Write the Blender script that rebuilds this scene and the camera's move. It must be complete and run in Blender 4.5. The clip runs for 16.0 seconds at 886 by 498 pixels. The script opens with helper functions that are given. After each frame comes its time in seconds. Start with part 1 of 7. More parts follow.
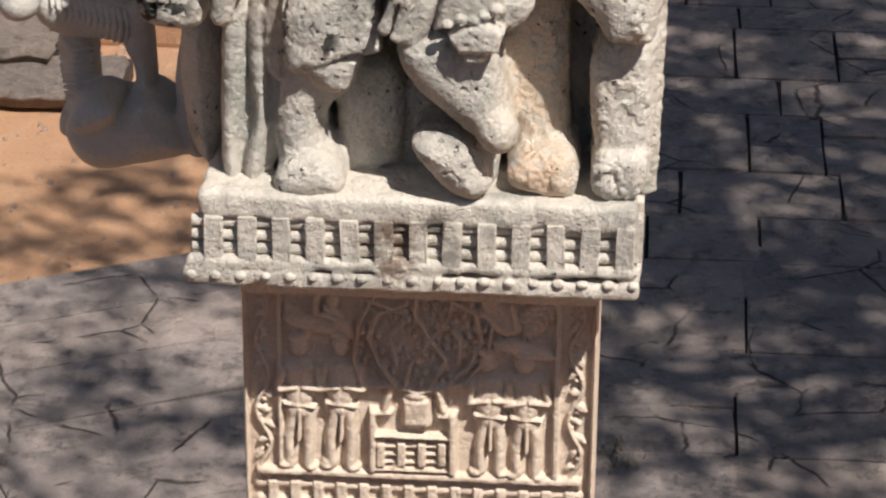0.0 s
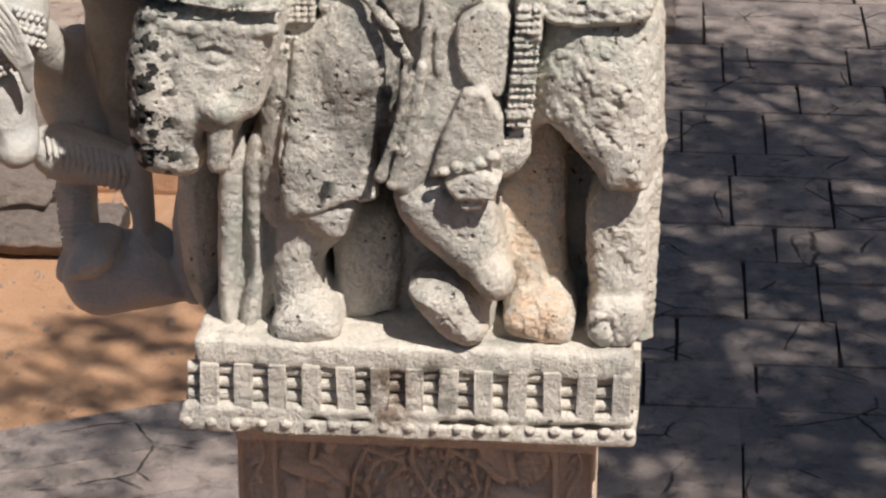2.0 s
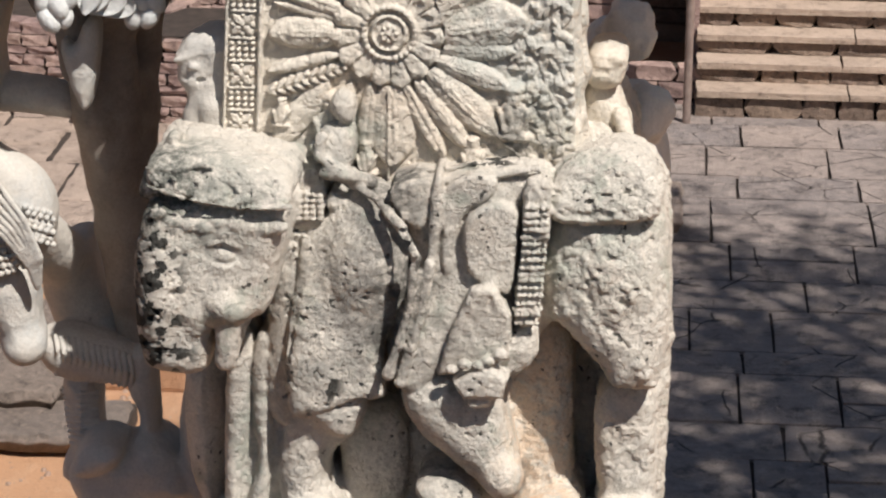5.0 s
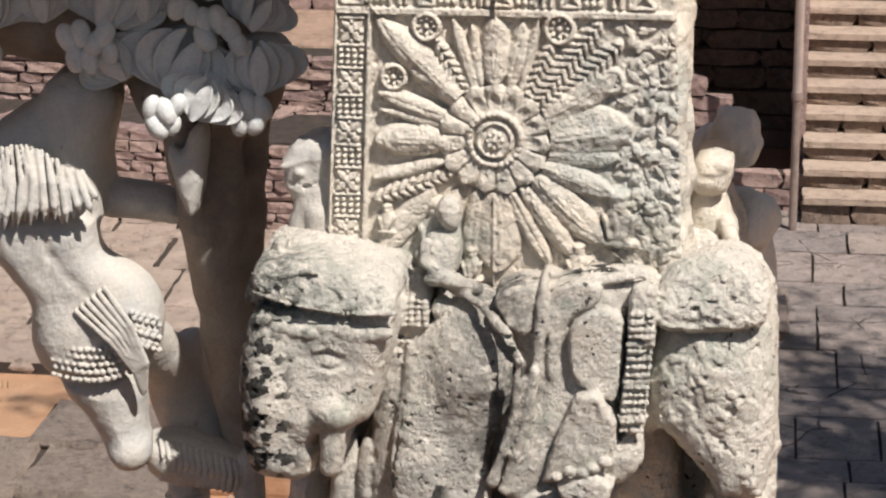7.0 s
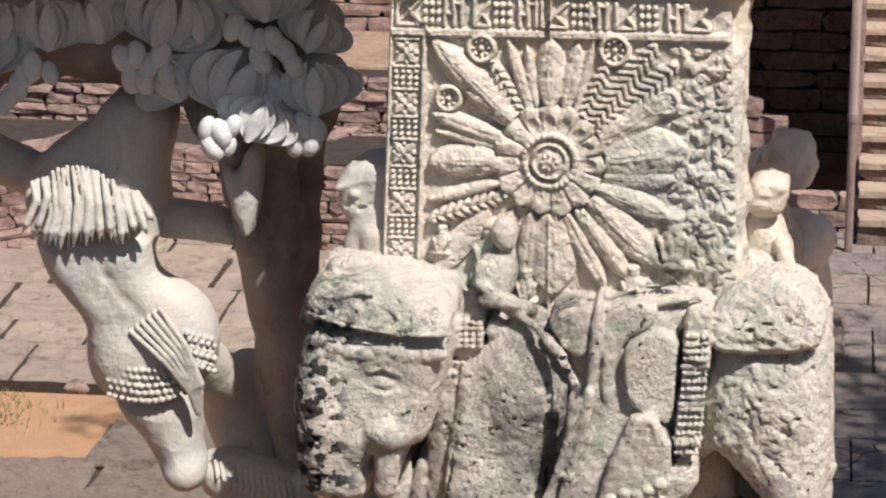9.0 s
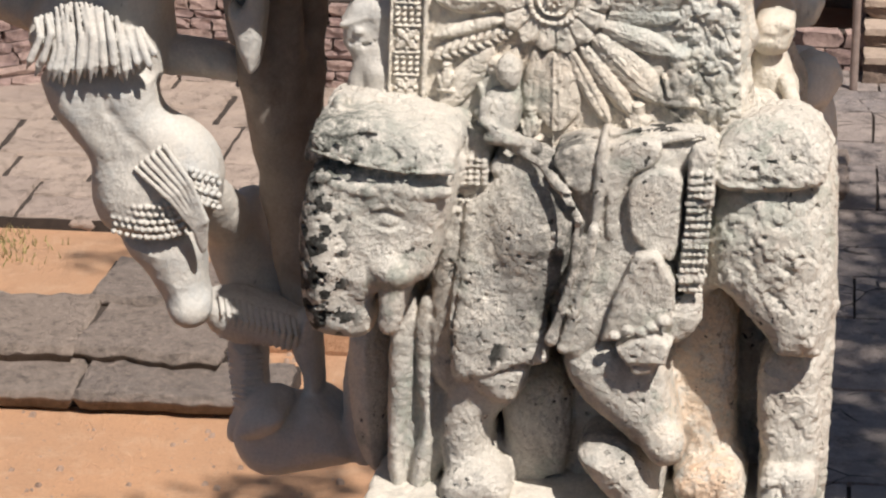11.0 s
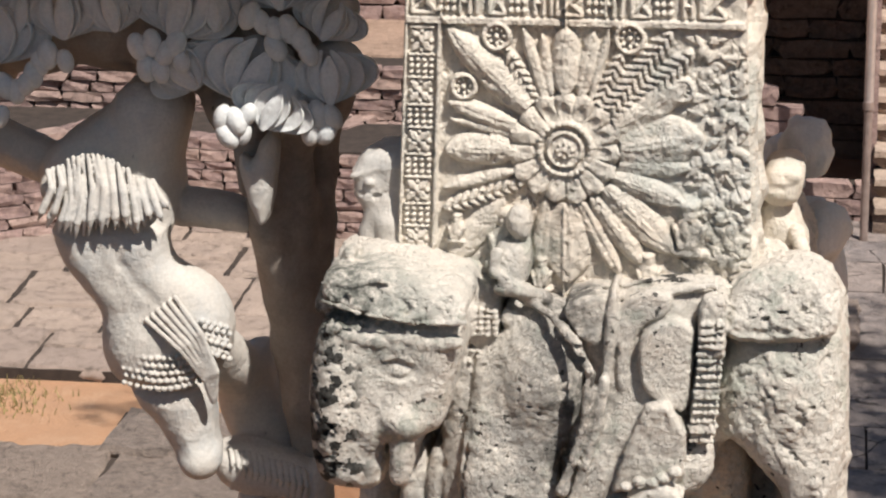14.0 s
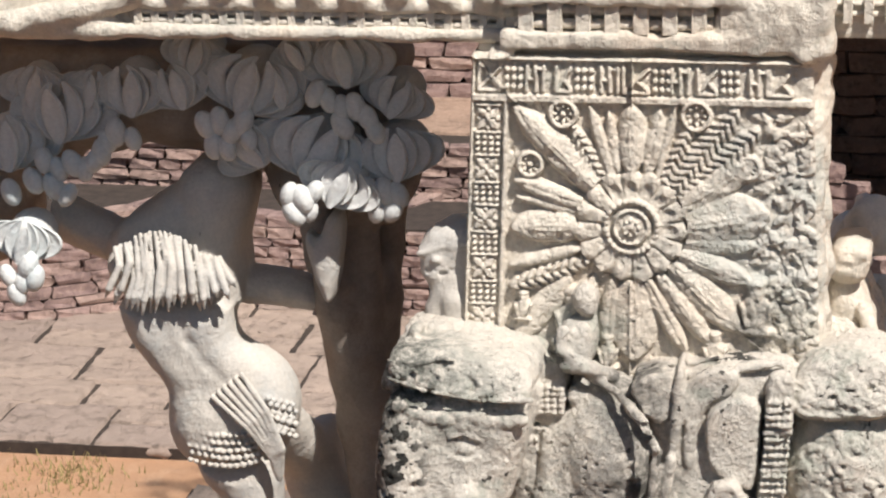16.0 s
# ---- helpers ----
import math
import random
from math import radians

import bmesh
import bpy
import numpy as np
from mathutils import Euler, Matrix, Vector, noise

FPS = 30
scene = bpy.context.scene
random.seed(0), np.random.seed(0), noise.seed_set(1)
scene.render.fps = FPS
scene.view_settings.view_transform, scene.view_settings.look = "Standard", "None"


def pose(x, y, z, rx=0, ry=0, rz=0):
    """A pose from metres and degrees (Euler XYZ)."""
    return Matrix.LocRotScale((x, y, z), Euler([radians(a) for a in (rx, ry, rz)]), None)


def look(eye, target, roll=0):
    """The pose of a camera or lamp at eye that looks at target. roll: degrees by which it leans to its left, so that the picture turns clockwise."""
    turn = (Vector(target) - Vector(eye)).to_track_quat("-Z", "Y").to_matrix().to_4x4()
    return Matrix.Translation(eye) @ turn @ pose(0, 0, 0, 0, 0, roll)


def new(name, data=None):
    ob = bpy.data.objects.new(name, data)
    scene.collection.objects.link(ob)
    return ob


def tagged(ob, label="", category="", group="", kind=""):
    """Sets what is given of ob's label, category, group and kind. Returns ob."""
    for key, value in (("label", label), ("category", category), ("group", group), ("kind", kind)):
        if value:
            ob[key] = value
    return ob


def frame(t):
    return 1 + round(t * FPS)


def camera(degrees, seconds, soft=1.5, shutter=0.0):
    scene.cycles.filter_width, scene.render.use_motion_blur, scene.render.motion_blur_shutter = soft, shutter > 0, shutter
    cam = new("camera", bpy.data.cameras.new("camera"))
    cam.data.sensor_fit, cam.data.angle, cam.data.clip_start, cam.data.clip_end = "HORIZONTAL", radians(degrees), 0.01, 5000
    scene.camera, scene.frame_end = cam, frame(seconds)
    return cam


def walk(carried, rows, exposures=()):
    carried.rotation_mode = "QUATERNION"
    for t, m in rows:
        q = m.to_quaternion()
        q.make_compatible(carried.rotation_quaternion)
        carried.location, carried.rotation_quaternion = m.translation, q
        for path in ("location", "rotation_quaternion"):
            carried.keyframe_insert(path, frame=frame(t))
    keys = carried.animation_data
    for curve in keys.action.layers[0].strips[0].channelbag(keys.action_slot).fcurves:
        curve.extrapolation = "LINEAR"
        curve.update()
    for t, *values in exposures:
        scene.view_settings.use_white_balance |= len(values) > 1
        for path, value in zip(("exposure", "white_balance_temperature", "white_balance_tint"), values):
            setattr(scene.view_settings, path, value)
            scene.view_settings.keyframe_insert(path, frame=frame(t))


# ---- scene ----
import itertools

cam = camera(17.15, 16.0, soft=2.2)
EYE = (0.387, -4.766, 6.6)
# seconds, tilt, lean, heading in degrees; the eye stays in one place
ROWS = [
    (0.0, 63.999, -0.409, 4.325),
    (0.5, 64.655, -0.399, 4.301),
    (1.0, 65.449, -0.428, 4.295),
    (1.5, 66.190, -0.419, 4.271),
    (2.0, 66.864, -0.428, 4.255),
    (2.5, 67.536, -0.451, 4.236),
    (3.0, 68.186, -0.497, 4.230),
    (3.5, 68.808, -0.528, 4.215),
    (4.0, 69.433, -0.549, 4.206),
    (4.2, 69.681, -0.506, 4.185),
    (4.6, 70.194, -0.480, 4.239),
    (5.0, 70.718, -0.428, 4.418),
    (5.4, 71.228, -0.356, 4.702),
    (5.8, 71.698, -0.267, 5.068),
    (6.3, 72.191, -0.137, 5.610),
    (6.5, 72.379, -0.152, 5.874),
    (7.0, 72.788, 0.056, 6.416),
    (7.5, 73.186, 0.144, 6.927),
    (8.0, 73.509, 0.223, 7.289),
    (8.5, 73.587, 0.305, 7.420),
    (9.0, 73.207, 0.271, 7.467),
    (9.5, 72.230, 0.231, 7.492),
    (10.0, 71.083, 0.193, 7.529),
    (10.2, 70.743, 0.203, 7.538),
    (10.6, 70.164, 0.203, 7.560),
    (11.0, 70.037, 0.224, 7.575),
    (11.4, 70.230, 0.256, 7.585),
    (11.8, 70.613, 0.286, 7.593),
    (12.3, 71.159, 0.304, 7.603),
    (12.5, 71.361, 0.304, 7.605),
    (13.0, 71.867, 0.303, 7.618),
    (13.5, 72.387, 0.336, 7.644),
    (14.0, 72.978, 0.342, 7.753),
    (14.5, 73.539, 0.391, 7.998),
    (15.0, 73.903, 0.454, 8.366),
    (15.5, 74.171, 0.570, 8.728),
    (16.0, 74.501, 0.641, 9.011),
]
walk(cam, [(t, pose(*EYE, rx, ry, rz)) for t, rx, ry, rz in ROWS], [(0.0, 0.23), (4.0, 0.21), (8.0, 0.29), (13.0, 0.30), (16.0, 0.38)])

# ---- light ----
SUN_HEADING, SUN_HEIGHT = 137.0, 55.0
world = bpy.data.worlds.new("sky")
scene.world = world
world.use_nodes = True
sky = world.node_tree.nodes.new("ShaderNodeTexSky")
sky.sky_type, sky.sun_disc = "NISHITA", False
sky.sun_elevation, sky.sun_rotation = radians(SUN_HEIGHT), radians(SUN_HEADING)
back = world.node_tree.nodes["Background"]
world.node_tree.links.new(sky.outputs[0], back.inputs[0])
back.inputs[1].default_value = 0.044
sun_data = bpy.data.lights.new("sun", "SUN")
sun_data.energy, sun_data.angle, sun_data.color = 5.0, radians(0.6), (1.0, 0.935, 0.87)
sun = new("sun", sun_data)
towards = Vector((math.sin(radians(SUN_HEADING)) * math.cos(radians(SUN_HEIGHT)), math.cos(radians(SUN_HEADING)) * math.cos(radians(SUN_HEIGHT)), math.sin(radians(SUN_HEIGHT))))
sun.matrix_world = look(towards * 30, (0, 0, 0))

# ---- building ----
def link(name, me, material, parent=None, smooth=False):
    if material:
        me.materials.clear()
        me.materials.append(material)
    if smooth:
        me.polygons.foreach_set("use_smooth", [True] * len(me.polygons))
    ob = new(name, me)
    ob.parent = parent
    return ob


def part(name, bm, material, parent=None, label="", smooth=False):
    me = bpy.data.meshes.new(name)
    bm.to_mesh(me)
    bm.free()
    ob = link(name, me, material, parent, smooth)
    return tagged(ob, label)


def mesh_of(name, verts, quads):
    me = bpy.data.meshes.new(name)
    me.vertices.add(len(verts))
    me.vertices.foreach_set("co", np.asarray(verts, np.float32).ravel())
    me.loops.add(len(quads) * 4)
    me.loops.foreach_set("vertex_index", np.asarray(quads, np.int32).ravel())
    me.polygons.add(len(quads))
    me.polygons.foreach_set("loop_start", np.arange(len(quads), dtype=np.int32) * 4)
    me.update(calc_edges=True)
    return me


def boxed(bm, x0, x1, y0, y1, z0, z1, bevel=0.0):
    made = bmesh.ops.create_cube(bm, size=1)["verts"]
    for v in made:
        v.co = Vector((x0 + (v.co.x + 0.5) * (x1 - x0), y0 + (v.co.y + 0.5) * (y1 - y0), z0 + (v.co.z + 0.5) * (z1 - z0)))
    if bevel:
        edges = list({e for v in made for e in v.link_edges})
        bmesh.ops.bevel(bm, geom=edges, offset=bevel, segments=2, profile=0.6, affect="EDGES")


def box(name, x0, x1, y0, y1, z0, z1, material, parent=None, bevel=0.0, label=""):
    bm = bmesh.new()
    boxed(bm, x0, x1, y0, y1, z0, z1, bevel)
    return part(name, bm, material, parent, label)


def lattice_noise(shape, cell, rng):
    """Smooth random values from -1 to 1 on a grid, with features cell steps wide."""
    small = rng.uniform(-1, 1, [int(n / cell) + 3 for n in shape]).astype(np.float32)
    for axis, n in enumerate(shape):
        s = np.arange(n) / cell
        i = s.astype(int)
        w = s - i
        w = (w * w * (3 - 2 * w)).astype(np.float32).reshape([-1 if a == axis else 1 for a in range(len(shape))])
        small = np.take(small, i, axis) * (1 - w) + np.take(small, i + 1, axis) * w
    return small


class Clay:
    """A solid shaped from rods, eggs and slabs that melt into one another, in a grid of steps h."""

    def __init__(self, lo, hi, h):
        self.lo, self.h = np.array(lo), h
        self.n = np.ceil((np.array(hi) - self.lo) / h).astype(int) + 1
        self.f = np.full(self.n, 0.2, np.float32)

    def put(self, lo, hi, distance, k, cut):
        pad = k * 2 + 4 * self.h
        a = np.clip(np.floor((np.array(lo) - pad - self.lo) / self.h).astype(int), 0, self.n)
        b = np.clip(np.ceil((np.array(hi) + pad - self.lo) / self.h).astype(int) + 1, 0, self.n)
        if (b <= a).any():
            return
        part_of = tuple(slice(i, j) for i, j in zip(a, b))
        axes = [self.lo[i] + self.h * np.arange(a[i], b[i]) for i in range(3)]
        d = distance(*np.meshgrid(*axes, indexing="ij", sparse=True))
        old = self.f[part_of]
        if cut:
            d = -d
            self.f[part_of] = np.maximum(old, d) + np.maximum(k - np.abs(old - d), 0) ** 2 / (4 * k)
        else:
            self.f[part_of] = np.minimum(old, d) - np.maximum(k - np.abs(old - d), 0) ** 2 / (4 * k)

    def rod(self, a, b, ra, rb=None, k=0.012, cut=False):
        a, b, rb = np.array(a, float), np.array(b, float), ra if rb is None else rb
        ab = b - a
        top = max(ra, rb)

        def distance(x, y, z):
            s = np.clip(((x - a[0]) * ab[0] + (y - a[1]) * ab[1] + (z - a[2]) * ab[2]) / (ab @ ab + 1e-9), 0, 1)
            return np.sqrt((x - a[0] - s * ab[0]) ** 2 + (y - a[1] - s * ab[1]) ** 2 + (z - a[2] - s * ab[2]) ** 2) - (ra + (rb - ra) * s)
        self.put(np.minimum(a, b) - top, np.maximum(a, b) + top, distance, k, cut)

    def egg(self, c, r, turn=0.0, k=0.012, cut=False):
        """turn: degrees, anticlockwise as seen from the front."""
        c, r, co, si = np.array(c, float), np.array(r, float), math.cos(radians(turn)), math.sin(radians(turn))
        reach = np.array([max(r[0], r[2]), r[1], max(r[0], r[2])])

        def distance(x, y, z):
            u, w = (x - c[0]) * co + (z - c[2]) * si, (z - c[2]) * co - (x - c[0]) * si
            q = np.sqrt((u / r[0]) ** 2 + ((y - c[1]) / r[1]) ** 2 + (w / r[2]) ** 2)
            g = np.sqrt((u / r[0] ** 2) ** 2 + ((y - c[1]) / r[1] ** 2) ** 2 + (w / r[2] ** 2) ** 2)
            return q * (q - 1) / (g + 1e-6)
        self.put(c - reach, c + reach, distance, k, cut)

    def slab(self, c, half, turn=0.0, rounding=0.015, k=0.012, cut=False):
        c, half, co, si = np.array(c, float), np.array(half, float), math.cos(radians(turn)), math.sin(radians(turn))
        reach = np.array([half[0] + half[2], half[1], half[0] + half[2]])

        def distance(x, y, z):
            u, w = (x - c[0]) * co + (z - c[2]) * si, (z - c[2]) * co - (x - c[0]) * si
            q = [np.abs(e) - n + rounding for e, n in zip((u, y - c[1], w), half)]
            out = np.sqrt(sum(np.maximum(e, 0) ** 2 for e in q))
            return out + np.minimum(np.maximum(np.maximum(q[0], q[1]), q[2]), 0) - rounding
        self.put(c - reach, c + reach, distance, k, cut)

    def path(self, points, r, k=0.008, cut=False):
        for a, b in zip(points, points[1:]):
            self.rod(a, b, r, r, k, cut)

    def form(self, outline, front, rear, rounding, k=0.012, cut=False, lean=(0.0, 0.0), soft=2):
        """A pillow: an outline in x and z from front to rear, its corners cut soft times; lean: how fast its front falls back to the right and upwards."""
        p = np.array(outline, float)
        for _ in range(soft):
            q = np.roll(p, -1, 0)
            p = np.stack([p * 0.75 + q * 0.25, p * 0.25 + q * 0.75], 1).reshape(-1, 2)
        lo, hi = p.min(0), p.max(0)
        mid = (lo + hi) / 2

        def distance(x, y, z):
            x2, z2 = x[:, 0, :], z[0, 0, :][None, :]
            near = np.full(np.broadcast_shapes(x2.shape, z2.shape), 9.0)
            odd = np.zeros(near.shape, bool)
            for (ax, az), (bx, bz) in zip(p, np.roll(p, -1, 0)):
                ex, ez = bx - ax, bz - az
                s = np.clip(((x2 - ax) * ex + (z2 - az) * ez) / (ex * ex + ez * ez + 1e-12), 0, 1)
                near = np.minimum(near, (x2 - ax - s * ex) ** 2 + (z2 - az - s * ez) ** 2)
                if az != bz:
                    odd ^= ((az > z2) != (bz > z2)) & (x2 < ax + (z2 - az) * ex / ez)
            flat = np.where(odd, -1, 1) * np.sqrt(near)
            across = np.maximum(flat + rounding, 0)[:, None, :]
            back = (lean[0] * (x2 - mid[0]) + lean[1] * (z2 - mid[1]))[:, None, :] + 0 * flat[:, None, :]
            depth = np.maximum(front + back - y, y - rear)
            deep = np.maximum(depth + rounding, 0)
            return np.sqrt(across ** 2 + deep ** 2) + np.minimum(np.maximum(flat[:, None, :], depth) + rounding, 0) - rounding
        self.put((lo[0], front - abs(lean[0]) * (hi[0] - lo[0]) - abs(lean[1]) * (hi[1] - lo[1]), lo[1]), (hi[0], rear, hi[1]), distance, k, cut)

    def beads(self, a, b, c, across, down, r):
        """Rows of beads from a to b and down to c."""
        a, b, c = np.array(a), np.array(b), np.array(c)
        for i in range(across):
            for j in range(down):
                self.egg(a + (b - a) * i / (across - 1) + (c - a) * j / max(1, down - 1), (r, r * 1.5, r), k=0.0006)

    def front(self, x, z):
        """Where a line from the front first meets the solid."""
        i, j = int(round((x - self.lo[0]) / self.h)), int(round((z - self.lo[2]) / self.h))
        hit = np.argmax(self.f[i, :, j] < 0)
        return self.lo[1] + self.h * hit

    def rough(self, size, depth, seed):
        self.f += np.float32(depth) * lattice_noise(self.f.shape, max(2.0, size / self.h), np.random.default_rng(seed))

    def wear(self, span, size, depth, seed, above=-9.0):
        """Crooked furrows and scabs between two places along x, over a height."""
        a, b = [int(np.clip((v - self.lo[0]) / self.h, 0, self.n[0])) for v in span]
        r = np.random.default_rng(seed)
        c = int(np.clip((above - self.lo[2]) / self.h, 0, self.n[2]))
        shape = self.f[a:b, :, c:].shape
        n = lattice_noise(shape, max(2.0, size / self.h), r) + 0.5 * lattice_noise(shape, max(2.0, size / 2 / self.h), r)
        m = lattice_noise(shape, 3 * size / self.h, r)
        self.f[a:b, :, c:] += np.float32(depth) * (np.clip(0.35 - np.abs(n), 0, 1) * 2.5 * np.clip(m + 0.4, 0, 1) + 0.4 * n).astype(np.float32)

    def mesh(self, name):
        f = self.f
        for axis in range(3):
            edge = [slice(None)] * 3
            for i in (0, -1):
                edge[axis] = i
                f[tuple(edge)] = np.maximum(f[tuple(edge)], self.h)
        inside = f < 0
        n = np.array(f.shape) - 1
        some, every = np.zeros(n, bool), np.ones(n, bool)
        for d in itertools.product((0, 1), repeat=3):
            c = inside[d[0]:n[0] + d[0], d[1]:n[1] + d[1], d[2]:n[2] + d[2]]
            some |= c
            every &= c
        cells = np.argwhere(some & ~every)
        total, count = np.zeros((len(cells), 3)), np.zeros(len(cells))
        for axis in range(3):
            others = [i for i in range(3) if i != axis]
            for p, q in itertools.product((0, 1), repeat=2):
                d0 = np.zeros(3, int)
                d0[others[0]], d0[others[1]] = p, q
                d1 = d0.copy()
                d1[axis] = 1
                f0, f1 = f[tuple((cells + d0).T)], f[tuple((cells + d1).T)]
                hit = (f0 < 0) != (f1 < 0)
                s = np.where(hit, f0 / np.where(hit, f0 - f1, 1), 0)
                for i in range(3):
                    total[:, i] += hit * (d0[i] + (s if i == axis else 0))
                count += hit
        number = np.full(n, -1, np.int32)
        number[tuple(cells.T)] = np.arange(len(cells))
        verts = (cells + total / count[:, None]) * self.h + self.lo
        quads = []
        for axis in range(3):
            u, w = (axis + 1) % 3, (axis + 2) % 3
            lo, hi = [slice(1, -1)] * 3, [slice(1, -1)] * 3
            lo[axis], hi[axis] = slice(0, -1), slice(1, None)
            at = np.argwhere(inside[tuple(lo)] != inside[tuple(hi)])
            base = at.copy()
            base[:, u] += 1
            base[:, w] += 1
            sign = inside[tuple(base.T)]
            ring = []
            for du, dw in ((0, 0), (-1, 0), (-1, -1), (0, -1)):
                c = base.copy()
                c[:, u] += du
                c[:, w] += dw
                ring.append(number[tuple(c.T)])
            ring = np.stack(ring, 1)
            ring[~sign] = ring[~sign][:, ::-1]
            quads.append(ring)
        quads = np.concatenate(quads)
        quads = quads[(quads >= 0).all(1)]
        return mesh_of(name, verts, quads)


class Relief:
    """A carved face: heights over a flat ground, in millimetres across and down from its upper left corner."""

    def __init__(self, wide, high, step=3.0):
        self.step, self.wide, self.high = step, wide, high
        self.x, self.y = np.meshgrid(np.arange(0, wide + step, step), np.arange(0, high + step, step))
        self.z = np.zeros_like(self.x)

    def lay(self, h, over=True):
        self.z = np.maximum(self.z, h) if over else self.z + h

    def local(self, cx, cy, turn):
        co, si = math.cos(radians(turn)), math.sin(radians(turn))
        dx, dy = self.x - cx, self.y - cy
        return dx * co + dy * si, dy * co - dx * si

    def leaf(self, cx, cy, long, wide, turn, height, rib=0.0, sharp=1.4, hatch=0.0):
        u, v = self.local(cx, cy, turn)
        w = wide / 2 * np.clip(1 - np.abs(2 * u / long) ** sharp, 0, 1) ** 0.75 + 1e-6
        h = height * np.clip(1 - (v / w) ** 2, 0, 1) ** 0.4
        h = h - rib * np.exp(-(v / 3.0) ** 2) * (h > 0)
        if hatch:
            h = h - hatch * (np.cos((u + np.abs(v) * 0.8) * 2 * math.pi / 15) > 0.3) * (h > 0)
        self.lay(h)

    def dome(self, cx, cy, rx, ry, height, turn=0.0, power=0.5):
        u, v = self.local(cx, cy, turn)
        self.lay(height * np.clip(1 - (u / rx) ** 2 - (v / ry) ** 2, 0, 1) ** power)

    def ring(self, cx, cy, r, thick, height):
        d = np.hypot(self.x - cx, self.y - cy) - r
        self.lay(height * np.clip(1 - (d / thick) ** 2, 0, 1) ** 0.5)

    def bar(self, x0, y0, x1, y1, thick, height, round_off=0.5):
        dx, dy = x1 - x0, y1 - y0
        s = np.clip(((self.x - x0) * dx + (self.y - y0) * dy) / (dx * dx + dy * dy + 1e-9), 0, 1)
        d = np.hypot(self.x - x0 - s * dx, self.y - y0 - s * dy)
        self.lay(height * np.clip(1 - (d / thick) ** 2, 0, 1) ** round_off)

    def plate(self, x0, y0, x1, y1, height, edge=4.0):
        d = np.minimum(np.minimum(self.x - x0, x1 - self.x), np.minimum(self.y - y0, y1 - self.y))
        self.lay(height * np.clip(d / edge, 0, 1))

    def sink(self, x0, y0, x1, y1, depth, edge=3.0):
        d = np.minimum(np.minimum(self.x - x0, x1 - self.x), np.minimum(self.y - y0, y1 - self.y))
        self.z -= depth * np.clip(d / edge, 0, 1)

    def rough(self, size, depth, seed):
        self.z += depth * lattice_noise(self.z.shape, max(2.0, size / self.step), np.random.default_rng(seed))

    def chips(self, count, size, depth, seed):
        rng = np.random.default_rng(seed)
        for _ in range(count):
            cx, cy, r = rng.uniform(0, self.wide), rng.uniform(0, self.high), size * rng.uniform(0.4, 1.3)
            u, v = self.local(cx, cy, rng.uniform(0, 180))
            self.z -= depth * np.clip(1 - (u / r) ** 2 - (v / r / rng.uniform(0.4, 1)) ** 2, 0, 1)

    def mesh(self, name, x0, y0, z0, sx, sz, thick=0.05, lean=0.0):
        """Upper left corner at x0, z0 on the plane y0; sx, sz metres for a unit; heights stand out to -y."""
        rows, cols = self.z.shape
        front = np.stack([x0 + self.x * sx, y0 - self.z * 0.001 + lean * self.y, z0 - self.y * sz], -1).reshape(-1, 3)
        ids = np.arange(rows * cols).reshape(rows, cols)
        quads = [np.stack([ids[:-1, :-1], ids[1:, :-1], ids[1:, 1:], ids[:-1, 1:]], -1).reshape(-1, 4)]
        rim = np.concatenate([ids[0, :-1], ids[:-1, -1], ids[-1, :0:-1], ids[:0:-1, 0]])
        rear = front[rim].copy()
        rear[:, 1] = y0 + thick
        m = len(rim)
        b = rows * cols + np.arange(m)
        quads.append(np.stack([rim, np.roll(rim, -1), np.roll(b, -1), b], -1))
        return mesh_of(name, np.concatenate([front, rear]), np.concatenate(quads))


# ---- materials ----
def nodes_of(name):
    m = bpy.data.materials.new(name)
    m.use_nodes = True
    t = m.node_tree
    return m, t, t.nodes["Principled BSDF"]


def add(t, kind, **values):
    n = t.nodes.new(kind)
    for key, value in values.items():
        n.inputs[key.replace("_", " ")].default_value = value
    return n


def grain(t, where, scale, detail=6.0, rough=0.6):
    n = add(t, "ShaderNodeTexNoise", Scale=scale, Detail=detail, Roughness=rough)
    t.links.new(where, n.inputs["Vector"])
    return n.outputs["Fac"]


def step(t, value, lo, hi, out_lo=0.0, out_hi=1.0):
    n = add(t, "ShaderNodeMapRange")
    for i, v in ((1, lo), (2, hi), (3, out_lo), (4, out_hi)):
        n.inputs[i].default_value = v
    t.links.new(value, n.inputs[0])
    return n.outputs[0]


def times(t, a, b):
    n = t.nodes.new("ShaderNodeMath")
    n.operation = "MULTIPLY"
    t.links.new(a, n.inputs[0])
    if isinstance(b, float):
        n.inputs[1].default_value = b
    else:
        t.links.new(b, n.inputs[1])
    return n.outputs[0]


def blend(t, fac, a, b):
    n = t.nodes.new("ShaderNodeMix")
    n.data_type = "RGBA"
    for socket, v in ((n.inputs[0], fac), (n.inputs[6], a), (n.inputs[7], b)):
        if isinstance(v, tuple):
            socket.default_value = (*v, 1)
        elif isinstance(v, float):
            socket.default_value = v
        else:
            t.links.new(v, socket)
    return n.outputs[2]


def bumps(t, shader, layers):
    last = None
    for value, distance, strength in layers:
        n = add(t, "ShaderNodeBump", Strength=strength, Distance=distance)
        t.links.new(value, n.inputs["Height"])
        if last:
            t.links.new(last, n.inputs["Normal"])
        last = n.outputs[0]
    t.links.new(last, shader.inputs["Normal"])


def place(t):
    return add(t, "ShaderNodeNewGeometry").outputs["Position"]


